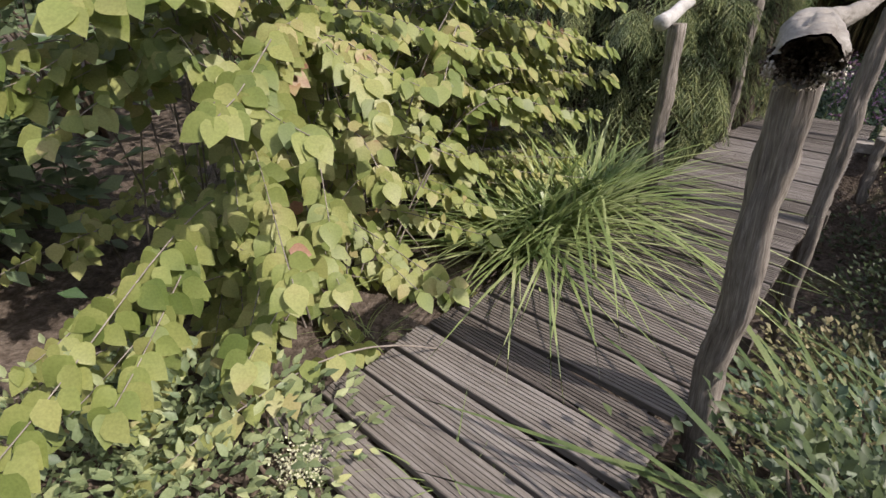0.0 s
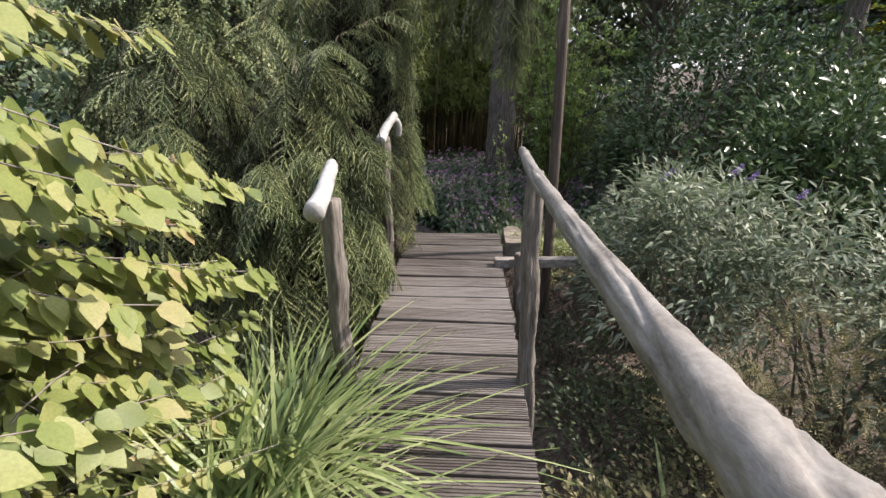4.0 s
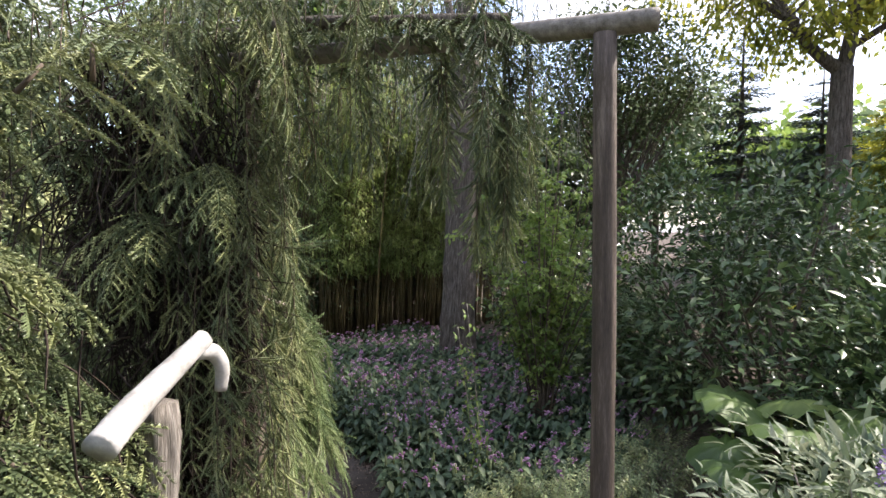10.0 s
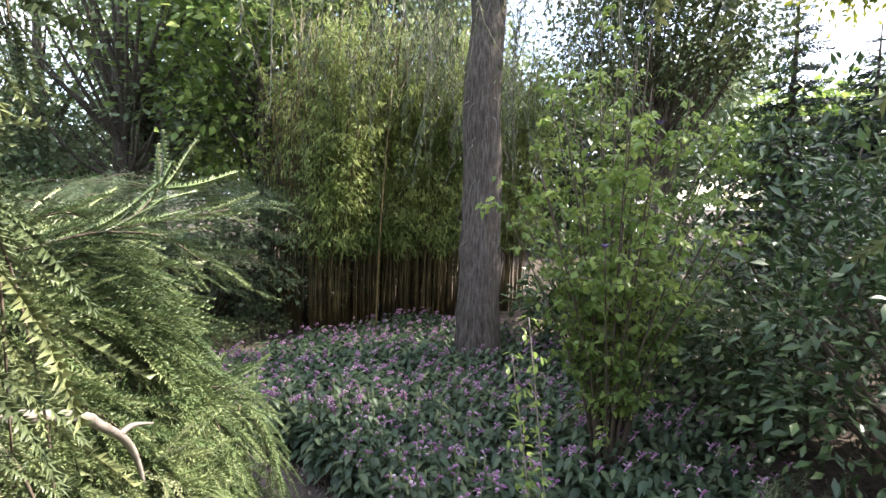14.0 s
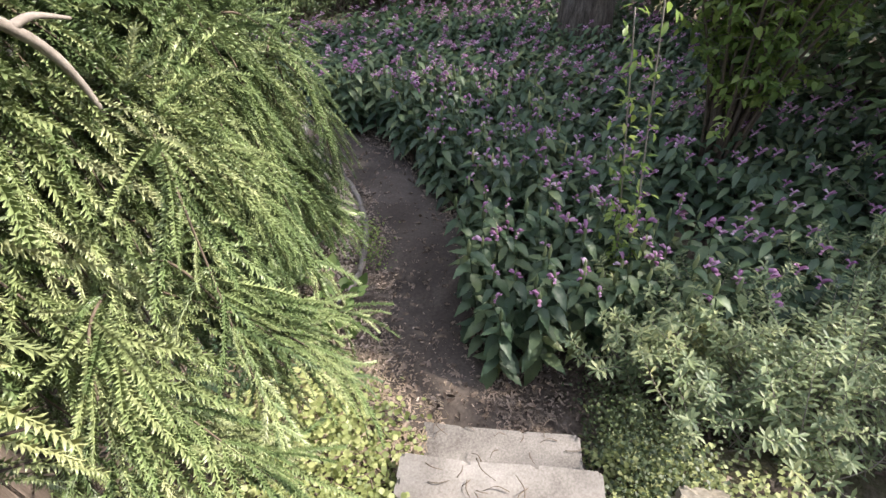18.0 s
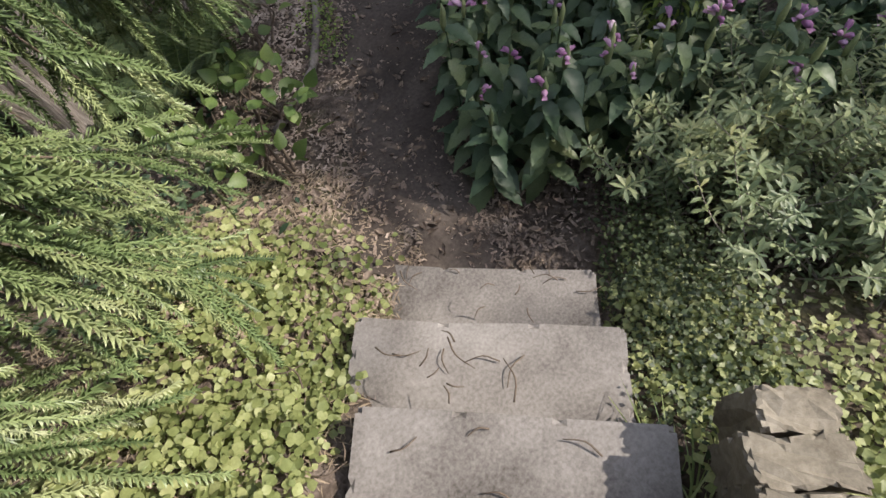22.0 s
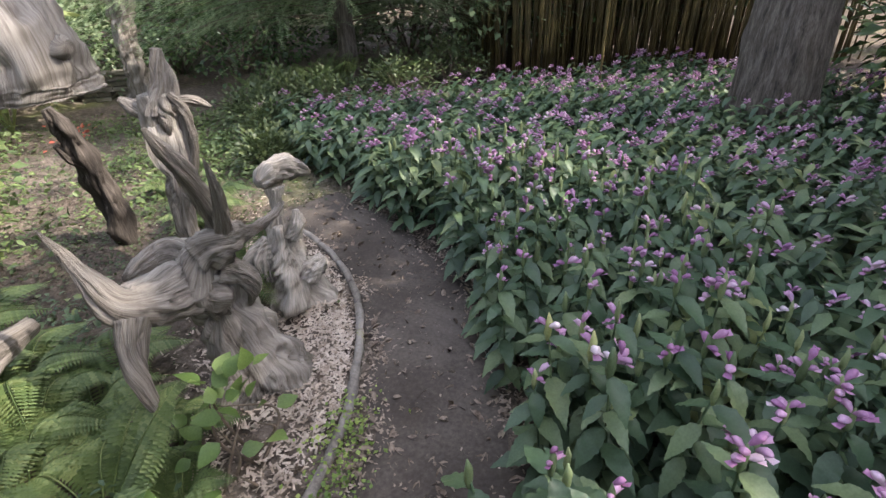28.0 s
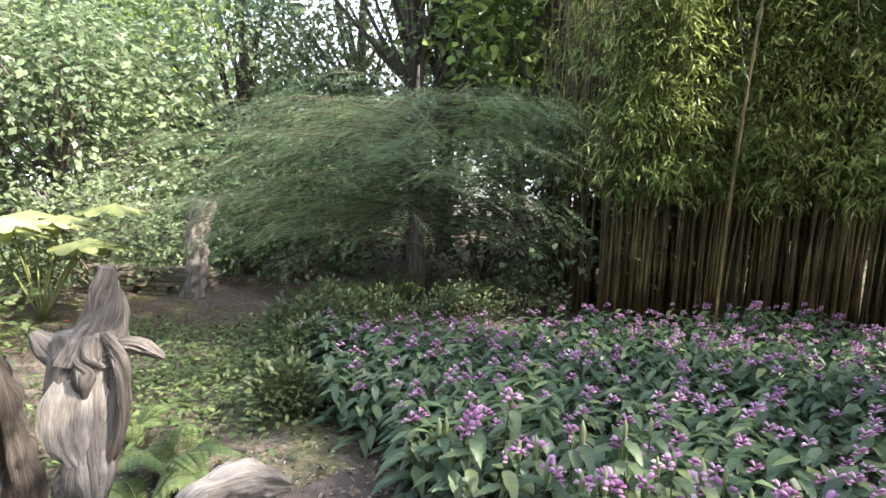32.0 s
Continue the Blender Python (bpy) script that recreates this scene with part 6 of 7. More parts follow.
bull = root_stump("root_stump", (3.910, 8.410, zs), [
    ("bole", [(3.910, 8.410, zs - 0.06), (3.910, 8.390, -0.760), (3.920, 8.360, -0.480), (3.940, 8.350, -0.320), (3.950, 8.360, -0.220)], [0.085, 0.06, 0.05, 0.065, 0.05]),
    ("spike", [(3.960, 8.390, 0.020), (3.970, 8.400, 0.110), (3.990, 8.400, 0.180), (4.000, 8.410, 0.250), (4.010, 8.410, 0.310)], [0.085, 0.055, 0.040, 0.036, 0.026]),
    ("spike", [(4.010, 8.400, 0.080), (4.030, 8.410, 0.180), (4.020, 8.420, 0.280)], [0.05, 0.034, 0.008]),
    ("horn", [(3.930, 8.390, 0.010), (3.880, 8.400, 0.040), (3.830, 8.420, 0.075), (3.790, 8.430, 0.105)], [0.05, 0.042, 0.036, 0.020]),
    ("horn", [(4.010, 8.380, 0.040), (4.070, 8.370, 0.075), (4.120, 8.365, 0.070), (4.180, 8.350, 0.040)], [0.04, 0.034, 0.026, 0.006]),
    ("flange", [(4.010, 8.370, 0.110), (4.055, 8.350, 0.060), (4.065, 8.340, -0.030), (4.060, 8.340, -0.130), (4.030, 8.340, -0.240), (3.990, 8.340, -0.330)], [0.018, 0.026, 0.022, 0.020, 0.018, 0.008]),
    ("snout", [(3.980, 8.350, 0.110), (3.980, 8.320, 0.050), (3.975, 8.310, -0.010), (3.970, 8.320, -0.060)], [0.022, 0.034, 0.032, 0.014]),
], "upright driftwood stump like a horned head, hollow at the chin", 308)
def plank_slab(name, rows, across, thick, seed, mat):
    """A broad uneven slab of split wood: rows of (place, half width), ragged at its foot."""
    g = np.random.default_rng(seed)
    m, v, f, grain = 19, [], [], []
    cs = smooth_line([q[0] for q in rows], 5)
    ws = np.interp(np.linspace(0, len(rows) - 1, len(cs)), range(len(rows)), [q[1] for q in rows])
    back = unit(np.cross(across, (0, 0, 1.0)))
    for lay in (1, -1):
        for i, (c, w) in enumerate(zip(cs, ws)):
            for k in range(m):
                u = 2 * k / (m - 1) - 1
                q = c + across * u * w + back * lay * thick * math.sqrt(max(0, 1 - u * u))
                h = noise.noise(Vector((u * 4 + seed, c[2] * 3, 0.0))) * 0.014 + noise.noise(Vector(q) * 30) * 0.007
                q = q + back * h
                if i >= len(cs) - 2:
                    q[2] += 0.035 * noise.noise(Vector((u * 5, seed, 0)))
                v.append(q)
                grain.append((u * w * 9, lay, c[2] * 2.6 + seed))
    L = len(cs)
    for lay in (0, 1):
        for i in range(L - 1):
            for k in range(m - 1):
                x = lay * L * m + i * m + k
                q = (x, x + 1, x + 1 + m, x + m)
                f.append(q if lay else q[::-1])
    for i in (0, L - 1):
        for k in range(m - 1):
            x = i * m + k
            f.append((x, x + 1, x + 1 + L * m, x + L * m))
    return set_grain(raw_mesh(name, np.array(v), np.array(f), mat, True), grain)


part("head", plank_slab("head", [((3.955, 8.400, 0.120), 0.085), ((3.960, 8.390, 0.040), 0.105), ((3.955, 8.380, -0.060), 0.11), ((3.955, 8.370, -0.180), 0.10), ((3.970, 8.360, -0.300), 0.06), ((3.970, 8.360, -0.390), 0.035)], BULL, 0.06, 3, M_STUMP), M_STUMP, bull)
part("face", plank_slab("face", [((3.950, 8.345, -0.005), 0.06), ((3.945, 8.325, -0.060), 0.085), ((3.940, 8.315, -0.130), 0.085), ((3.940, 8.315, -0.200), 0.065), ((3.955, 8.320, -0.260), 0.04)], BULL, 0.022, 8, M_FACE), M_FACE, bull, "pale split wood of the face")
part("chin", plank_slab("chin", [((3.980, 8.330, -0.230), 0.05), ((3.985, 8.320, -0.300), 0.055), ((3.985, 8.325, -0.380), 0.03)], BULL, 0.02, 5, M_FACE), M_FACE, bull, "pale splintered chin")
root_stump("root_stump", (4.38, 7.92, -0.8), [
    ("bole", [(4.38, 7.90, -0.96), (4.38, 7.91, -0.80), (4.375, 7.93, -0.64), (4.375, 7.95, -0.44)], [0.17, 0.15, 0.115, 0.055]),
    ("lump", [(4.28, 7.90, -0.70), (4.27, 7.92, -0.58), (4.31, 7.94, -0.50)], [0.06, 0.075, 0.03]),
    ("knob", [(4.44, 7.86, -0.72), (4.49, 7.88, -0.66), (4.54, 7.90, -0.63)], [0.06, 0.065, 0.03]),
    ("knob", [(4.42, 7.90, -0.50), (4.45, 7.90, -0.43), (4.46, 7.91, -0.37)], [0.045, 0.04, 0.012]),
    ("neck", [(4.375, 7.95, -0.48), (4.38, 7.955, -0.36), (4.385, 7.96, -0.26)], [0.05, 0.036, 0.045]),
    ("cap", [(4.325, 7.91, -0.22), (4.36, 7.95, -0.20), (4.42, 8.01, -0.205), (4.49, 8.09, -0.24), (4.56, 8.16, -0.29)], [0.038, 0.064, 0.062, 0.046, 0.014]),
], "pale pitted root chunk balanced on a rotten stump", 311, M_FACE, 0.45, 0.5, 0.42)
root_stump("root_stump", (3.3, 7.2, -0.6), [
    ("bole", [(3.20, 7.02, -0.98), (3.22, 7.06, -0.65), (3.14, 7.2, -0.2), (3.12, 7.42, 0.25), (3.22, 7.66, 0.62), (3.42, 7.78, 0.80)], [0.15, 0.12, 0.11, 0.12, 0.12, 0.10]),
    ("head", [(3.80, 7.575, 0.285), (3.80, 7.575, 0.32), (3.795, 7.58, 0.40), (3.72, 7.64, 0.54), (3.60, 7.70, 0.68), (3.42, 7.78, 0.80)], [0.138, 0.142, 0.150, 0.162, 0.155, 0.10]),
    ("knot", [(3.915, 7.50, 0.425), (3.925, 7.485, 0.43), (3.932, 7.475, 0.435)], [0.035, 0.026, 0.008]),
    ("limb", [(3.22, 7.22, -0.62), (3.34, 7.42, -0.52), (3.46, 7.60, -0.50)], [0.07, 0.06, 0.03]),
], "massive smooth grey trunk end with a knot, on a leaning stem", 315, M_STUMP, 0.08, 0.22)
root_stump("root_stump", (3.44, 8.9, -0.9), [
    ("bole", [(3.44, 8.93, -0.97), (3.46, 8.90, -0.6), (3.43, 8.88, -0.3), (3.40, 8.85, -0.1), (3.36, 8.84, 0.03)], [0.10, 0.07, 0.075, 0.065, 0.03]),
    ("spur", [(3.45, 8.86, -0.3), (3.37, 8.84, -0.24), (3.33, 8.83, -0.16)], [0.045, 0.032, 0.012]),
], "dark knotted upright stump in the clearing", 318, M_DARKROOT, 0.4, 0.4, 0.2)
root_stump("root_stump", (2.85, 13.6, -0.9), [
    ("bole", [(2.85, 13.6, -1.0), (2.87, 13.6, -0.5), (2.90, 13.62, 0.0), (2.98, 13.62, 0.42)], [0.20, 0.14, 0.13, 0.15]),
], "upright grey dead trunk standing in sunlight by the hedge", 319)
# log edging along the path
EDGE = [(3.92, 6.50), (4.10, 6.62), (4.25, 6.74), (4.37, 6.90), (4.48, 7.08), (4.56, 7.30), (4.62, 7.52), (4.655, 7.75), (4.66, 7.98), (4.63, 8.2), (4.56, 8.42), (4.46, 8.66)]
for a, b in zip(EDGE, EDGE[1:]):
    za, zb = land1(*a) + 0.015, land1(*b) + 0.015
    lg = part("edging_log", raw_mesh("edging_log", *limb([(*a, za), ((a[0] + b[0]) / 2 + 0.006, (a[1] + b[1]) / 2, (za + zb) / 2 + 0.006), (b[0] * 0.97 + a[0] * 0.03, b[1] * 0.97 + a[1] * 0.03, zb)],
              [0.019, 0.021, 0.019], 9, 4, wobble=0.06, seed=int(a[1] * 100), ridges=0.06), M_EDGING, True), M_EDGING, None)
    tagged(lg, "thin mossy grey log edging the earth path", "log", "path edging")


def fern(at, fronds, length, seed, mat=L_FERN, label="green shuttlecock fern with arching fronds"):
    g = np.random.default_rng(seed)
    zb = land1(*at)
    t = thing("fern", (*at, zb), label, "fern", "ferns")
    small = toothed(leaf_shape(0.17, 0.1, 0.15, 0.34, 11), 0.9)
    for k in range(fronds):
        a = k * 6.283 / fronds + g.normal() * 0.25
        L = length * g.uniform(0.75, 1.1)
        d = np.array((math.cos(a), math.sin(a), 0))
        c = smooth_line([np.array((*at, zb)), np.array((*at, zb)) + d * L * 0.4 + np.array((0, 0, L * 0.55)), np.array((*at, zb)) + d * L * (0.95 if L < 0.44 else 0.7) + np.array((0, 0, L * (g.uniform(0.25, 0.5) if L < 0.44 else g.uniform(0.6, 0.9))))], 8)
        ts = np.linspace(0.14, 0.99, 30)
        p, w = along(c, ts)
        side = unit(np.cross(w, (0, 0, 1)))
        ln = 0.30 * L * np.sin(np.pi * ts ** 0.75) + 0.01
        ch = [stamp(small, p, side * s + w * 0.35 + np.array((0, 0, -0.15)), np.array((0, 0, 1.0)), ln) for s in (-1, 1)]
        part("frond", raw_mesh("frond", *join(ch + [tube(c, np.linspace(0.004, 0.0015, len(c)), 4)]), mat), mat, t)


for k, (x, y, n, L) in enumerate([(3.70, 6.94, 8, 0.42), (3.45, 7.10, 6, 0.32), (3.90, 7.14, 6, 0.26), (3.42, 7.32, 7, 0.32), (3.22, 7.45, 8, 0.38), (4.12, 7.98, 6, 0.42), (3.3, 7.6, 7, 0.42), (3.0, 8.0, 7, 0.42), (3.9, 8.9, 6, 0.3), (4.9, 12.2, 9, 0.6), (5.3, 12.4, 9, 0.55), (4.5, 12.0, 8, 0.5), (3.95, 9.15, 5, 0.35), (6.0, 12.2, 8, 0.6), (3.6, 9.6, 5, 0.25), (3.74, 7.22, 7, 0.28), (3.58, 7.42, 7, 0.3), (3.92, 6.92, 6, 0.2), (3.66, 7.6, 6, 0.3)]):
    fern((x, y), n, L, 330 + k)
for k, (x, y, r, h) in enumerate([(4.45, 10.7, 0.2, 0.2), (4.3, 11.3, 0.25, 0.25), (4.6, 11.5, 0.3, 0.3), (5.1, 11.6, 0.4, 0.28), (5.9, 11.6, 0.4, 0.28), (6.7, 12.1, 0.45, 0.4), (4.35, 9.9, 0.16, 0.18)]):
    bush("low_shrub", (x, y), (r, r, h), 1300, LEAF_SMALL, 0.05, L_OLIVE, "low dark leafy shrub in shade at the end of the bed", 370 + k, 44, 0.0, clump_r=0.07, stems=12, category="shrub", group="low shrubs")
for k, (x, y) in enumerate([(3.98, 6.55), (3.85, 6.2), (4.12, 7.0), (3.72, 6.4)]):
    bush("weed", (x, y), (0.11, 0.11, 0.24), 34, leaf_shape(0.75, 0.15, 0.2, 0.4, 4), 0.075, L_WEED, "fresh green broad-leaved weed beside the path", 350 + k, 14, -0.1, clump_r=0.05, category="weed", stems=8, lift=0.6)


def litter(name, count, region, size, mat, label, seed, template):
    g = np.random.default_rng(seed)
    x, y = region(g, count)
    z = land(x, y) + 0.006
    d = rand_dirs(count, g) * np.array((1, 1, 0.25))
    v = stamp(template, np.stack([x, y, z + 0.01], 1), d, np.array((0, 0, 1.0)) + g.normal(size=(count, 3)) * 0.3, size * g.uniform(0.4, 1.5, count))
    t = part(name, raw_mesh(name, *v, mat), mat, None)
    tagged(t, label, "litter", kind="stuff")


def near_stump(g, n):
    y = 7.6 + g.normal(size=n) * 0.6
    return np.interp(y, [6.6, 7.1, 7.5, 8.2, 8.7], [4.1, 4.46, 4.60, 4.62, 4.46]) - 0.01 - np.abs(g.normal(size=n)) * 0.32, y


def path_side(g, n):
    k = (len(PATH_MID) * 0.62 * g.random(n) ** 1.3).astype(int)
    return PATH_MID[k, 0] + g.normal(size=n) * 0.28, PATH_MID[k, 1] + g.normal(size=n) * 0.28


def bank(g, n):
    s, l = g.uniform(4.3, 5.8, n), g.uniform(-1.7, -0.57, n)
    p = A0[:, None] + s * U[:, None] + l * N2[:, None]
    return p[0], p[1]


def right_bed(g, n):
    return g.uniform(4.4, 10, n), g.uniform(2.5, 5.6, n)


CHIP = (np.array([(0, -0.18, 0), (1, -0.12, 0.03), (1, 0.15, 0), (0, 0.2, 0.02), (0.5, 0, 0.14)], float), np.array([(0, 1, 4), (1, 2, 4), (2, 3, 4), (3, 0, 4)]))
litter("bark_chips", 6000, near_stump, 0.022, M_CHIP, "pale bark chips strewn round the stump", 361, CHIP)
litter("leaf_litter", 16000, path_side, 0.018, M_CHIP, "dry leaf litter on the earth path", 362, CHIP)
litter("fallen_leaf", 1600, path_side, 0.036, M_CHIP, "curled brown leaves lying on the earth path", 366, leaf_shape(0.5, 0.5, -0.3, 0.45, 3))
litter("dry_litter", 14000, bank, 0.026, M_STRAW, "dry needles and straw on the sunny bank", 363, LEAF_THIN)
litter("leaf_litter", 4000, right_bed, 0.03, M_CHIP, "brown leaf litter under the shrubs", 364, CHIP)
g = np.random.default_rng(365)
for k in range(60):
    s, l, zt = g.uniform(4.5, 5.5), g.uniform(-0.78, -0.05), 0
    zt = -0.24 if s < 4.97 else (-0.45 if s < 5.26 else -0.66)
    p = xy(s, l)
    a, L = g.uniform(0, 6.283), g.uniform(0.03, 0.09)
    tw = part("twig", raw_mesh("twig", *limb([(p[0], p[1], zt + 0.006), (p[0] + math.cos(a) * L * 0.5, p[1] + math.sin(a) * L * 0.5, zt + 0.014), (p[0] + math.cos(a + 0.3) * L, p[1] + math.sin(a + 0.3) * L, zt + 0.006)], [0.002, 0.0018, 0.001], 4, 3), M_BROWNTWIG), M_BROWNTWIG, None)
    tagged(tw, "dry curled twig lying on the step", "twig", "twigs on the steps")

# ---- willow trunk and bamboo ----
willow = thing("willow_tree", (8.3, 8.7, land1(8.3, 8.7)), "tall willow with a furrowed grey trunk and thin hanging shoots", "tree")
part("trunk", raw_mesh("trunk", *limb([(8.3, 8.7, -1.0), (8.28, 8.7, 0.2), (8.36, 8.74, 1.6), (8.3, 8.72, 3.0), (8.5, 8.75, 4.6), (8.3, 8.7, 6.5)], [0.36, 0.29, 0.26, 0.25, 0.2, 0.13], 22, 6, wobble=0.03, seed=400, ridges=0.06), M_BARK, True), M_BARK, willow)
part("limb", raw_mesh("limb", *limb([(8.32, 8.72, 2.9), (8.5, 8.95, 4.0), (8.8, 9.4, 5.2), (9.0, 9.9, 6.4)], [0.15, 0.12, 0.09, 0.05], 12, 6), M_BARK, True), M_BARK, willow)
g = np.random.default_rng(401)
ch, lf = [], []
for k in range(190):
    s = np.array((8.1 + g.normal() * 1.3, 8.8 + g.normal() * 0.9, g.uniform(4.0, 6.5)))
    L = g.uniform(1.2, 2.6)
    c = smooth_line([s, s + np.array((g.normal() * 0.15, g.normal() * 0.15, -L * 0.5)), s + np.array((g.normal() * 0.2, g.normal() * 0.2, -L))], 4)
    ch.append(tube(c, np.linspace(0.006, 0.002, len(c)), 3))
    p, d = along(c, g.random(46))
    lf.append(stamp(LEAF_THIN, p, rand_dirs(46, g) * 0.6 + np.array((0, 0, -1.0)), rand_dirs(46, g), 0.11))
for k in range(46):
    a, z = g.uniform(0, 6.283), g.uniform(0.8, 3.2)
    s = np.array((8.32 + math.cos(a) * 0.27, 8.72 + math.sin(a) * 0.27, z))
    c = smooth_line([s, s + np.array((math.cos(a) * 0.12, math.sin(a) * 0.12, -0.1)), s + np.array((math.cos(a) * 0.16 + g.normal() * 0.1, math.sin(a) * 0.16, -0.45))], 4)
    ch.append(tube(c, np.linspace(0.006, 0.002, len(c)), 3))
part("shoot_curtain", raw_mesh("shoot_curtain", *join(ch), M_TWIG), M_TWIG, willow, "thin grey hanging shoots", "stuff")
part("foliage", raw_mesh("foliage", *join(lf), L_OLIVE), L_OLIVE, willow, kind="stuff")

bamboo = thing("bamboo_grove", (9.5, 11.9, land1(9.5, 11.9)), "dense grove of golden-brown bamboo canes with bright leafy tops", "bamboo")
g = np.random.default_rng(410)
rest, sprig = [], []
for k in range(640):
    x = 7.35 + 5.0 * g.random()
    y = 11.75 - 0.20 * (x - 7.6) + 1.7 * g.random() ** 1.3 + 0.12 * math.sin(x * 3)
    h = g.uniform(3.2, 5.8)
    lx, ly = g.normal() * 0.07, g.normal() * 0.07 - 0.10
    zb = land1(x, y)
    pts = [np.array((x + lx * t * t * h, y + ly * t * t * h, zb + t * h)) for t in (0, 0.33, 0.66, 1.0)]
    v = tube(smooth_line(pts, 2), np.linspace(0.017, 0.006, 7) * g.uniform(0.55, 1.2), 6)
    if k < 300 and y < 12.3 - 0.20 * (x - 7.6):
        cane = part("cane", raw_mesh("cane", *v, M_CANE, True), M_CANE, bamboo)
    else:
        rest.append(v)
    front = y < 12.2 - 0.20 * (x - 7.6)
    for j in range(18 if front else 3):
        z = (0.45 + 0.35 * g.random() + (h - 1.5) * g.random() ** 1.1 if front else g.uniform(1.2, h - 0.9)) if j else h - 1.0
        t = (z + 0.9) / h
        c = np.array([np.interp(t, (0, 0.33, 0.66, 1.0), [q[i] for q in pts]) for i in range(3)])
        a = g.uniform(-2.9, -0.2) if front else g.uniform(0, 6.283)
        L = g.uniform(0.15, 0.55) * (1 if z > 0.9 else 0.7)
        d = np.array((math.cos(a), math.sin(a), 0))
        e = c + d * L + np.array((0, 0, g.uniform(-0.05, 0.18) * L * 2))
        sprig.append((c, e, d))
part("cane_thicket", raw_mesh("cane_thicket", *join(rest), M_CANE, True), M_CANE, bamboo, kind="stuff")
P, D, twigs = [], [], []
for c, e, d in sprig:
    twigs.append(tube(np.array([c, (c + e) / 2 + np.array((0, 0, 0.03)), e]), [0.003, 0.0025, 0.0015], 3))
    for j in range(15):
        f = 0.35 + 0.65 * g.random()
        q = c + (e - c) * f + g.normal(size=3) * 0.045
        P.append(q), D.append(d * g.uniform(0.1, 1.1) + rand_dirs(1, g)[0] * np.array((0.8, 0.8, 0.2)) + np.array((0, 0, g.uniform(-0.75, 0.05))))
P, D = np.array(P), np.array(D)
part("twig_mass", raw_mesh("twig_mass", *join(twigs), M_BROWNTWIG), M_BROWNTWIG, bamboo, kind="stuff")
part("foliage", raw_mesh("foliage", *stamp(leaf_shape(0.17, 0.12, 0.25, 0.33, 2), P, D, np.array((0.1, -0.2, 1.0)) + g.normal(size=P.shape) * 0.3, 0.118 * g.uniform(0.6, 1.4, len(P))), L_BAMBOO), L_BAMBOO, bamboo, kind="stuff")
# a lone cane in front of the grove
lone = thing("bamboo_cane", (7.9, 10.5, land1(7.9, 10.5)), "single tall golden bamboo cane standing clear of the grove", "bamboo")
part("cane", raw_mesh("cane", *limb([(7.90, 10.5, -0.95), (7.93, 10.48, 0.3), (7.99, 10.43, 1.6), (8.10, 10.35, 3.2)], [0.013, 0.013, 0.012, 0.007], 8, 5), M_CANE, True), M_CANE, lone)

# ---- feathery cedar with level tiers ----
cedar = thing("cedar_tree", (5.6, 12.9, land1(5.6, 12.9)), "young feathery cedar with wide level tiers of soft needles", "tree")
part("trunk", raw_mesh("trunk", *limb([(5.6, 12.9, -1.0), (5.6, 12.9, 0.5), (5.58, 12.9, 1.3), (5.6, 12.9, 2.1)], [0.13, 0.11, 0.06, 0.012], 12, 6, wobble=0.03, seed=420), M_BARK, True), M_BARK, cedar)
g = np.random.default_rng(421)
wood, rows = [], []
for k in range(104):
    z = -0.02 + 1.62 * (k % 8) / 7 + g.normal() * 0.05
    a = g.uniform(0, 6.283)
    if math.sin(a) < -0.72 and z < 0.35:
        continue
    L = (3.7 - 0.9 * max(0, z - 0.9)) * g.uniform(0.5, 1.0) * (1 - 0.35 * max(0, -math.sin(a)))
    d = np.array((math.cos(a), math.sin(a), 0))
    s = np.array((5.6, 12.9, z))
    c = smooth_line([s, s + d * L * 0.5 + np.array((0, 0, 0.10)), s + d * L + np.array((0, 0, g.uniform(-0.22, 0.02)))], 8)
    wood.append(tube(c, np.linspace(0.009, 0.002, len(c)), 4))
    n = int(L / 0.056)
    p, w = along(c, g.uniform(0.06, 1.0, n * 2))
    side = unit(np.cross(w, (0, 0, 1)))
    sg = np.where(g.random(n * 2) < 0.5, -1, 1)[:, None]
    rows.append((p + g.normal(size=p.shape) * 0.05, side * sg * g.uniform(0.3, 1, (n * 2, 1)) + w * 0.7 + np.array((0, 0, 1.0)) * g.uniform(-0.26, 0.04, (n * 2, 1)), 0.33 * g.uniform(0.6, 1.3, n * 2)))
for w in wood:
    part("bough", raw_mesh("bough", *w, M_BROWNTWIG, True), M_BROWNTWIG, cedar)
part("needles", raw_mesh("needles", *join([stamp(needle_spray(12, 0.12, 30, 2, 0.36), r[0], r[1], np.array((0, 0, 1.0)), r[2]) for r in rows]), L_CEDAR), L_CEDAR, cedar, kind="stuff")

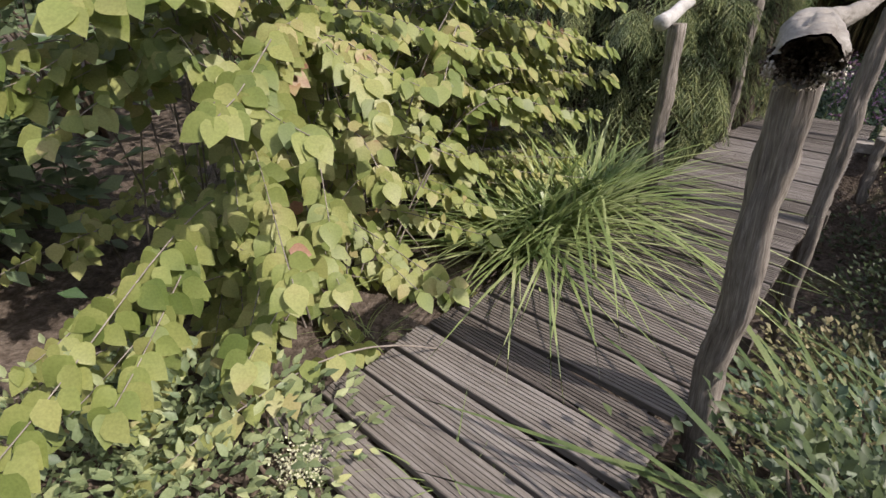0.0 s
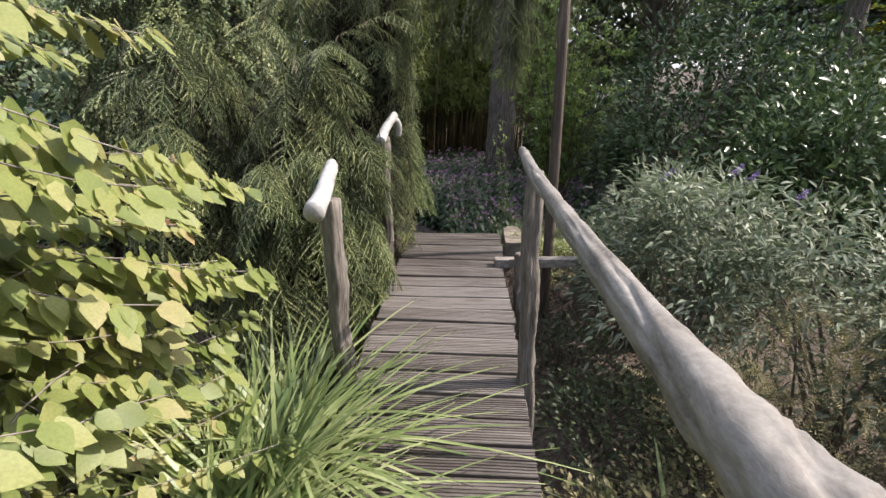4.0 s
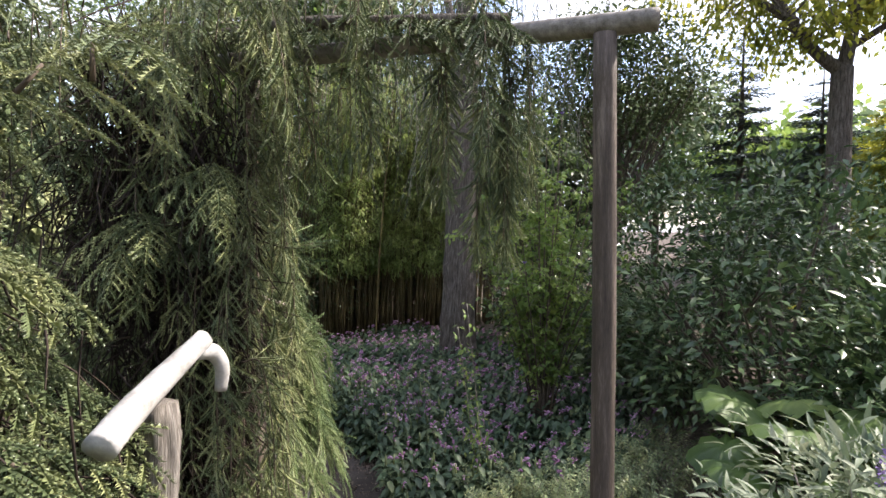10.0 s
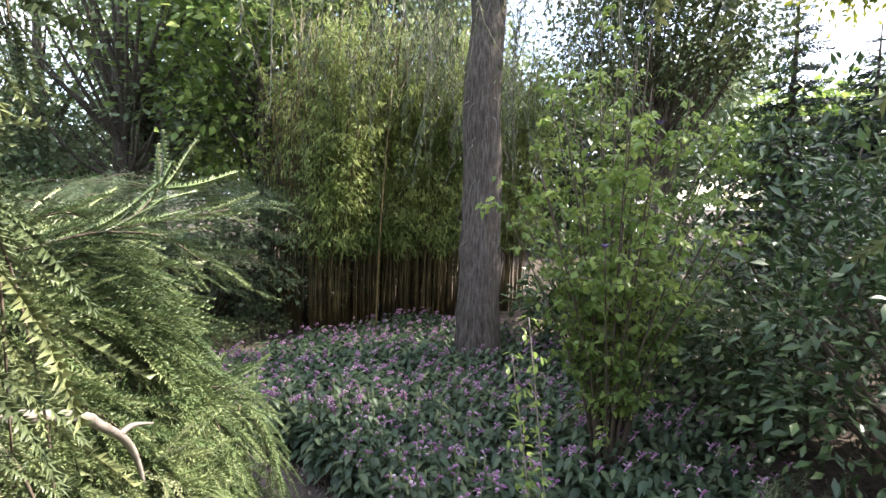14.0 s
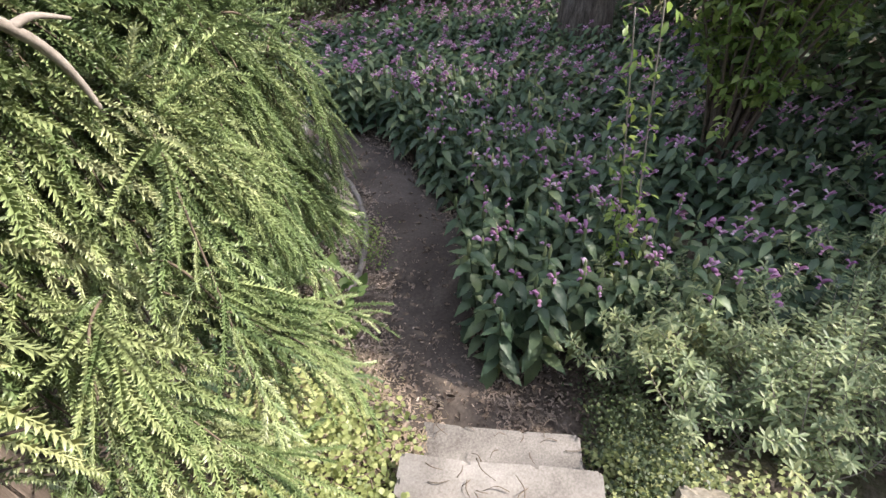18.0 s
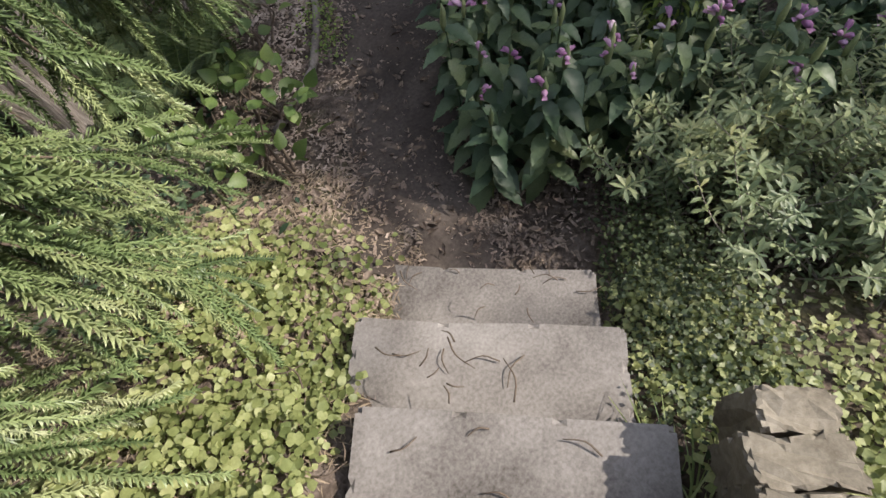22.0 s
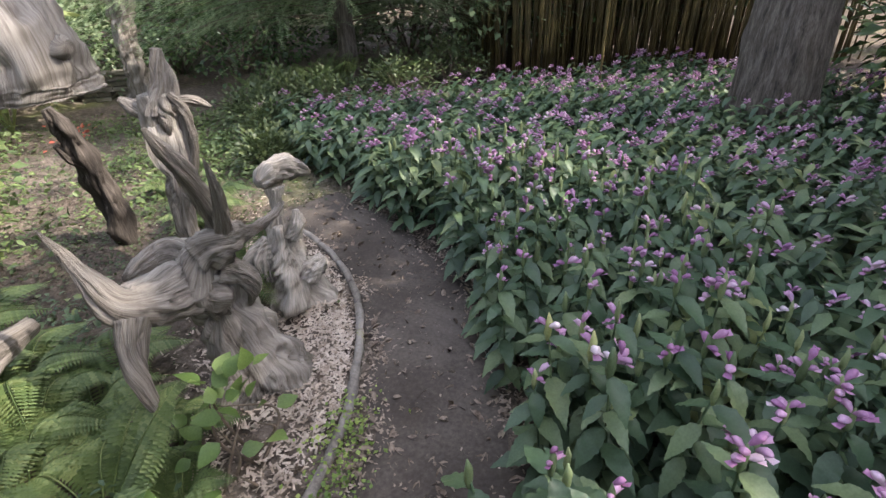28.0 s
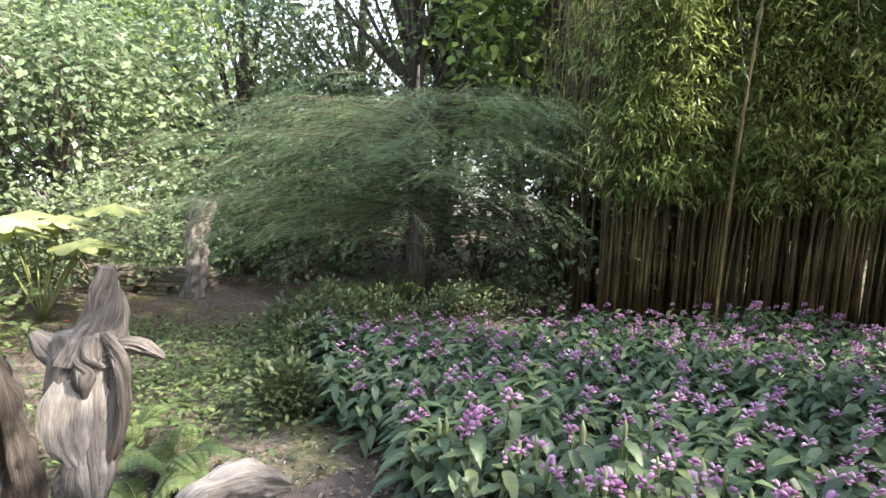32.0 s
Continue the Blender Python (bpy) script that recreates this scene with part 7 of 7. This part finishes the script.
# ---- trees and hedges round about ----
DIAMOND = (np.array([(0, 0, 0), (0.5, -0.32, 0.05), (1, 0, -0.1), (0.5, 0.32, 0.05)], float), np.array([(0, 1, 2), (0, 2, 3)]))
def tree(name, at, height, crown, leaves, size, mat, label, seed, trunk_r=0.15, template=DIAMOND, clumps=90, fork=0.35, bark=M_BARK, clump_r=0.35, low=0.2, lift=0.0):
    """crown: (radius x, radius y, half height), its centre at the top less the half height."""
    g = np.random.default_rng(seed)
    zb = land1(*at)
    t = thing(name, (*at, zb), label, "tree")
    base = np.array((*at, zb - 0.1))
    top = np.array((at[0] + g.normal() * 0.2, at[1] + g.normal() * 0.2, zb + height))
    mid = base + (top - base) * 0.5 + np.array((*g.normal(size=2) * 0.12, 0))
    part("trunk", raw_mesh("trunk", *limb([base, base + (mid - base) * 0.5, mid, top - np.array((0, 0, crown[2] * 0.3))], [trunk_r * 1.3, trunk_r, trunk_r * 0.75, trunk_r * 0.2], 10, 5, wobble=0.04, seed=seed), bark, True), bark, t)
    cc = np.array((at[0], at[1], zb + height - crown[2] + lift))
    d = rand_dirs(clumps, g)
    c = cc + d * np.array(crown) * (0.45 + 0.6 * g.random((clumps, 1)) ** 0.6)
    wood = []
    for q in c[g.permutation(clumps)[:max(12, clumps // 3)]]:
        f = np.interp(q[2], (zb + height * fork * 0.8, zb + height), (fork, 0.8))
        s = base + (top - base) * max(fork * 0.8, f - 0.22)
        wood.append(limb([s, (s + q) / 2 + np.array((0, 0, -0.04 * height * g.random())), q], [trunk_r * 0.42, trunk_r * 0.22, trunk_r * 0.06], 6, 4))
    if height * 2.2 > math.hypot(at[0] - 5, at[1] - 7):
        for w in wood:
            part("limb", raw_mesh("limb", *w, bark, True), bark, t)
    else:
        part("branchwork", raw_mesh("branchwork", *join(wood), bark, True), bark, t, kind="stuff")
    k = g.integers(0, clumps, leaves)
    off = g.normal(size=(leaves, 3)) * clump_r * np.array((1, 1, 0.6))
    part("crown", raw_mesh("crown", *stamp(template, c[k] + off, off + rand_dirs(leaves, g) * clump_r + np.array((0, 0, -0.3 * clump_r)), np.array((0.2, -0.2, 1.0)) + g.normal(size=(leaves, 3)) * 0.4, size * g.uniform(0.6, 1.3, leaves)), mat), mat, t, kind="stuff")
    return t


def fir(name, at, height, radius, mat, label, seed, trunk_r=0.14, tiers=16, bare=0.08):
    g = np.random.default_rng(seed)
    zb = land1(*at)
    t = thing(name, (*at, zb), label, "tree")
    part("trunk", raw_mesh("trunk", *limb([(*at, zb - 0.1), (*at, zb + height * 0.5), (*at, zb + height)], [trunk_r, trunk_r * 0.7, 0.02], 8, 5), M_BARK, True), M_BARK, t)
    rows = []
    for k in range(tiers):
        f = bare + (1 - bare) * k / tiers
        r = radius * (1 - f) ** 0.8 + 0.12
        for j in range(11):
            a = (j + 0.5 * (k % 2)) * 0.571 + g.normal() * 0.15
            d = np.array((math.cos(a), math.sin(a), 0))
            rows.append((np.array((*at, zb + height * f + g.normal() * 0.06)) + d * 0.05, d + np.array((0, 0, g.uniform(-0.05, 0.16))), r * g.uniform(0.8, 1.12)))
    part("needles", raw_mesh("needles", *join([stamp(FROND_FIR, np.array([q[0] for q in rows]), np.array([q[1] for q in rows]), np.array((0, 0, 1.0)), np.array([q[2] for q in rows]))]), mat), mat, t, "boughs in level tiers", "stuff")


FROND_FIR = frond_shape(7, 4, 51, 0.42, 0.10, 1.0)


def robinia(at):
    """A forked trunk with two rising limbs; leafy sprays hang from their arching side branches."""
    g = np.random.default_rng(500)
    zb = land1(*at)
    t = thing("golden_robinia", (*at, zb), "tall tree with golden-green foliage and a forked grey trunk", "tree")
    o = np.array((*at, 0))
    part("trunk", raw_mesh("trunk", *limb([o + (0, 0, zb - 0.1), o + (0.03, 0, 1.5), o + (0.0, 0, 3.0), o + (0.05, 0, 4.5)], [0.27, 0.21, 0.19, 0.17], 14, 6, wobble=0.02, seed=5, ridges=0.04), M_BARK, True), M_BARK, t)
    mains = [[(0.05, 0, 4.4), (-0.45, 0.5, 5.0), (-1.2, 1.2, 6.4), (-1.8, 1.8, 7.4)], [(0.05, 0, 4.3), (0.25, -0.15, 5.6), (0.3, -0.2, 6.6), (0.5, -0.4, 7.7)], [(0.1, 0, 4.8), (1.0, -0.9, 5.6), (2.0, -1.8, 6.4), (3.0, -2.6, 7.0)], [(-0.6, 0.6, 5.3), (-1.5, 1.8, 6.2), (-2.6, 3.0, 6.9), (-3.4, 3.9, 7.2)]]
    twigs, P, D = [], [], []
    for k, m in enumerate(mains):
        c = smooth_line([o + np.array(q) for q in m], 8)
        part("limb", raw_mesh("limb", *tube(c, np.linspace((0.12, 0.13, 0.07, 0.07)[k], 0.03, len(c)), 10), M_BARK, True), M_BARK, t)
        for j in range(26):
            f = 0.25 + 0.75 * g.random()
            q = along(c, [f])[0][0]
            a = g.uniform(0, 6.283)
            d = np.array((math.cos(a), math.sin(a), 0))
            L = g.uniform(0.8, 2.1)
            b = smooth_line([q, q + d * L * 0.5 + np.array((0, 0, 0.30 * L)), q + d * L + np.array((0, 0, -0.12 * L))], 5)
            twigs.append(tube(b, np.linspace(0.028, 0.006, len(b)), 4))
            for h in range(9):
                e = along(b, [g.uniform(0.3, 1.0)])[0][0]
                n = 13
                off = g.normal(size=(n, 3)) * np.array((0.20, 0.20, 0.14)) + np.array((0, 0, -0.06))
                P.append(e + off), D.append(off * 2 + rand_dirs(n, g) * 0.4 + np.array((0, 0, -0.35)))
    P, D = np.concatenate(P), np.concatenate(D)
    part("branchwork", raw_mesh("branchwork", *join(twigs), M_BARK, True), M_BARK, t, kind="stuff")
    part("crown", raw_mesh("crown", *stamp(leaf_shape(0.5, 0.1, 0.1, 0.45, 2), P, D, np.array((0.2, -0.2, 1.0)) + g.normal(size=P.shape) * 0.4, 0.14 * g.uniform(0.7, 1.3, len(P))), L_GOLD), L_GOLD, t, kind="stuff")


robinia((13.7, 4.3))
tree("round_headed_shrub_tree", (14.6, 8.9), 7.7, (2.1, 2.1, 1.65), 13000, 0.12, L_OLIVE, "dense round-headed small tree with many fanned stems", 501, 0.12, clumps=150, fork=0.12, clump_r=0.4)
tree("green_maple", (13.5, 15.5), 8.5, (3.2, 3.2, 2.8), 9000, 0.2, L_TREE, "broad maple in mid-green leaf", 502, 0.2, clumps=100, clump_r=0.5)
tree("green_maple", (6.2, 17.5), 9.5, (3.0, 3.0, 3.6), 5600, 0.15, L_TREE, "broad maple in mid-green leaf", 503, 0.18, clumps=110, clump_r=0.5)
tree("green_maple", (2.5, 19.0), 6.6, (3.0, 3.0, 2.8), 13000, 0.14, L_TREE, "broad maple in mid-green leaf", 504, 0.18, clumps=110, clump_r=0.5)
tree("green_maple", (-1.5, 17.5), 6.0, (2.8, 2.8, 2.6), 13000, 0.13, L_TREE, "young maple in pale green leaf", 505, 0.15, clumps=110, clump_r=0.5)
tree("green_maple", (0.6, 15.2), 4.0, (1.9, 1.6, 1.9), 8000, 0.12, L_TREE, "dense green shrubby tree", 506, 0.1, clumps=90, clump_r=0.35, fork=0.15)
tree("green_maple", (-3.5, 8.5), 6.0, (2.2, 2.2, 2.8), 8000, 0.16, L_TREE, "broad maple in mid-green leaf", 507, 0.15, clumps=90, clump_r=0.4, fork=0.12)
tree("green_maple", (7.2, 19.0), 10.5, (2.6, 2.6, 3.4), 5600, 0.14, L_LIME, "tall maple in fresh green leaf", 509, 0.16, clumps=100, clump_r=0.45)
tree("green_maple", (9.5, 17.5), 10.5, (3.0, 3.0, 3.6), 9000, 0.2, L_TREE, "tall maple in mid-green leaf", 515, 0.16, clumps=100, clump_r=0.5)
tree("green_maple", (5.0, 21.5), 9.5, (3.2, 3.2, 3.4), 7000, 0.15, L_TREE, "tall maple in mid-green leaf", 508, 0.18, clumps=100, clump_r=0.5)
fir("blue_spruce", (19.2, 7.3), 8.4, 1.9, L_BLUE, "dark blue-green spruce against the sky", 510)
fir("golden_cypress", (17.0, 3.4), 6.2, 2.2, L_GOLD, "golden-green conifer with layered boughs", 511)
fir("golden_cypress", (20.0, 2.0), 6.5, 2.4, L_GOLD, "golden-green conifer with layered boughs", 512)
fir("dark_fir", (24.0, 6.0), 8.0, 2.8, L_BLUE, "dark green fir in the distance", 513)
for k, (x, y, h, r) in enumerate([(-3.2, 4.5, 3.2, 1.5), (-3.4, 1.5, 3.0, 1.5), (-2.2, 6.9, 2.6, 1.4), (-0.6, 7.8, 2.4, 1.3), (1.0, 8.6, 2.0, 1.1), (-3.0, -1.2, 2.6, 1.4), (7.6, 13.4, 2.6, 1.3), (9.4, 13.4, 2.8, 1.4), (11.4, 13.0, 2.8, 1.5), (4.6, 16.2, 2.6, 1.4), (-2.75, 2.1, 1.5, 0.7), (9.9, 7.7, 1.9, 1.0), (8.9, 6.0, 1.1, 0.8)]):
    bush("laurel_hedge", (x, y), (r, r, h * 0.6), 3300, LEAF_SMALL, 0.13, L_RHODO if k % 2 else L_TREE, "tall dark evergreen hedge behind the planting", 520 + k, 120, -0.1, clump_r=0.24, lift=0.8, low=0.5, stems=18, category="hedge", group="hedge")
for k, (x, y, r, h, m) in enumerate([(0.0, 12.0, 1.0, 0.95, L_LIME), (1.6, 14.0, 1.0, 0.9, L_TREE), (-1.2, 13.2, 1.3, 1.3, L_LIME), (4.2, 14.8, 1.2, 1.1, L_RHODO), (6.8, 14.2, 1.3, 1.4, L_OLIVE), (3.2, 15.6, 1.3, 1.5, L_RHODO), (1.2, 11.2, 0.7, 0.5, L_FERN), (8.6, 14.6, 1.5, 1.6, L_OLIVE), (-2.5, 10.5, 1.3, 1.2, L_TREE), (1.8, 9.6, 0.6, 0.4, L_FERN)]):
    bush("garden_shrub", (x, y), (r, r, h), 3000, LEAF_SMALL, 0.085, m, "clipped leafy garden shrub in sun at the clearing's edge", 540 + k, 120, -0.05, clump_r=0.16, lift=0.6, low=0.5, stems=14)
for k in range(26):
    a = -2.6 + k * 0.242
    R = 27 + 5 * math.sin(k * 2.3)
    tree("distant_tree", (6 + R * math.cos(a), 7 + R * math.sin(a)), 9.0 + 2.5 * math.sin(k * 1.7), (4.4, 4.4, 4.2), 7200, 0.50, (L_TREE, L_OLIVE, L_TREE, L_LIME)[k % 4], "distant green garden tree", 560 + k, 0.2, clumps=70, clump_r=0.9, fork=0.15)


def umbrella_plant(at, leaves, radius, height, mat, label, seed):
    """Stalks that carry deeply lobed round leaves."""
    g = np.random.default_rng(seed)
    zb = land1(*at)
    t = thing("rice_paper_plant", (*at, zb), label, "plant")
    for k in range(leaves):
        a = k * 2.4
        c = np.array((at[0] + math.cos(a) * g.uniform(0.1, 0.75), at[1] + math.sin(a) * g.uniform(0.1, 0.6), zb + height * g.uniform(0.65, 1.05)))
        st = part("stalk", raw_mesh("stalk", *limb([(*at, zb), (np.array((*at, zb)) + c) / 2 + np.array((0, 0, 0.1)), c], [0.012, 0.01, 0.007], 5, 4), mat), mat, t)
        n, v, f = 40, [tuple(c)], []
        for i in range(n):
            b = i * 6.283 / n
            w = radius * (0.62 + 0.38 * abs(math.sin(b * 4))) * g.uniform(0.95, 1.05)
            v.append((c[0] + math.cos(b) * w, c[1] + math.sin(b) * w, c[2] - 0.12 * w / radius + 0.02 * math.sin(b * 8)))
        f = [(0, 1 + i, 1 + (i + 1) % n) for i in range(n)]
        part("blade", raw_mesh("blade", v, f, mat, True), mat, t)


umbrella_plant((1.75, 12.4), 9, 0.34, 1.25, L_COVER, "pale green plant with big lobed umbrella leaves", 701)
cover("low_herbs", [(3.6, 9.6), (3.3, 10.4), (4.3, 10.6), (4.6, 11.2), (2.6, 9.2), (2.2, 10.2), (1.6, 11.6), (2.9, 11.9), (4.4, 9.9), (3.46, 11.06), (3.8, 10.6), (4.2, 11.6), (4.45, 12.0), (4.0, 10.2), (4.1, 11.0), (3.6, 11.6)], 9500, 0.05, L_FERN, "low green herbs fringing the clearing", 702, 0.28, 0.12, LEAF_MID)
cover("low_herbs", [(3.1, 6.6), (3.3, 6.2), (3.0, 7.2), (3.5, 6.9), (2.8, 8.0), (3.4, 7.9)], 2400, 0.045, L_CHELONE, "low dark herbs among the ferns", 703, 0.2, 0.16, LEAF_MID)

tree("green_maple", (10.8, 14.2), 10.5, (2.6, 2.6, 3.6), 10000, 0.2, L_TREE, "tall maple in mid-green leaf", 517, 0.16, clumps=100, clump_r=0.5)
tree("green_maple", (8.6, 15.6), 9.0, (2.4, 2.4, 3.4), 9000, 0.2, L_LIME, "tall maple in fresh green leaf", 518, 0.16, clumps=100, clump_r=0.5)
# two added trees, never in view, set up-sun only to cast dappled shade
tree("unseen_shade_maple", (12.15, 2.7), 11.6, (1.15, 1.15, 1.6), 420, 0.26, L_TREE, "unseen tall maple added so that its crown shades the driftwood", 519, 0.18, clumps=80, clump_r=0.4, fork=0.5)
tree("unseen_shade_maple", (14.45, 1.2), 11.8, (1.35, 1.35, 1.7), 900, 0.26, L_TREE, "unseen tall maple added so that its crown shades the lower garden", 516, 0.2, clumps=90, clump_r=0.5, fork=0.5)
# low dry-stone wall and a red-leaved plant at the clearing's end
wall = thing("dry_stone_wall", (1.9, 14.2, -0.85), "low dry-stone wall of thin flat slates", "wall")
g = np.random.default_rng(710)
for k in range(42):
    r, i = divmod(k, 7)
    w = g.uniform(0.16, 0.26)
    part("slate", slab((1.45 + i * 0.24 + g.normal() * 0.03, 14.2 + g.normal() * 0.02 - 0.05 * i, -0.83 + r * 0.065), w, 0.2, 0.05, M_STONE, 711 + k, "slate", g.normal() * 4 - 12, 0.006, 0.004), M_STONE, wall)
bush("red_heuchera", (2.55, 11.6), (0.08, 0.08, 0.06), 50, LEAF_TINY, 0.05, L_RED, "small plant with bright red leaves", 712, 20, 0.1, clump_r=0.07, category="plant", stems=6)

# ---- deck boards, one by one ----
boards = [rib_plank(1.0, w, 0.032, 9, 900 + k) for k, w in enumerate((0.150, 0.160, 0.168, 0.172))]
g = np.random.default_rng(901)
s = -0.93
while s < 4.36:
    k = int(g.integers(4))
    w = (0.150, 0.160, 0.168, 0.172)[k]
    width = float(np.interp(s, (-1, 1, 4.4), (1.02, 0.93, 0.86)))
    c = xy(s + w / 2, 0.02 - width / 2 + g.normal() * 0.008)
    ob = new("plank", boards[k])
    ob.parent = bridge
    ob.matrix_parent_inverse = Matrix.Translation(bridge.location).inverted()
    ob.matrix_basis = pose(c[0], c[1], -0.005 + g.normal() * 0.003, g.normal() * 0.5, g.normal() * 0.3, math.degrees(math.atan2(N2[1], N2[0])) + g.normal() * 0.5) @ Matrix.Diagonal((width, 1, 1, 1))
    s += w + g.uniform(0.016, 0.028)
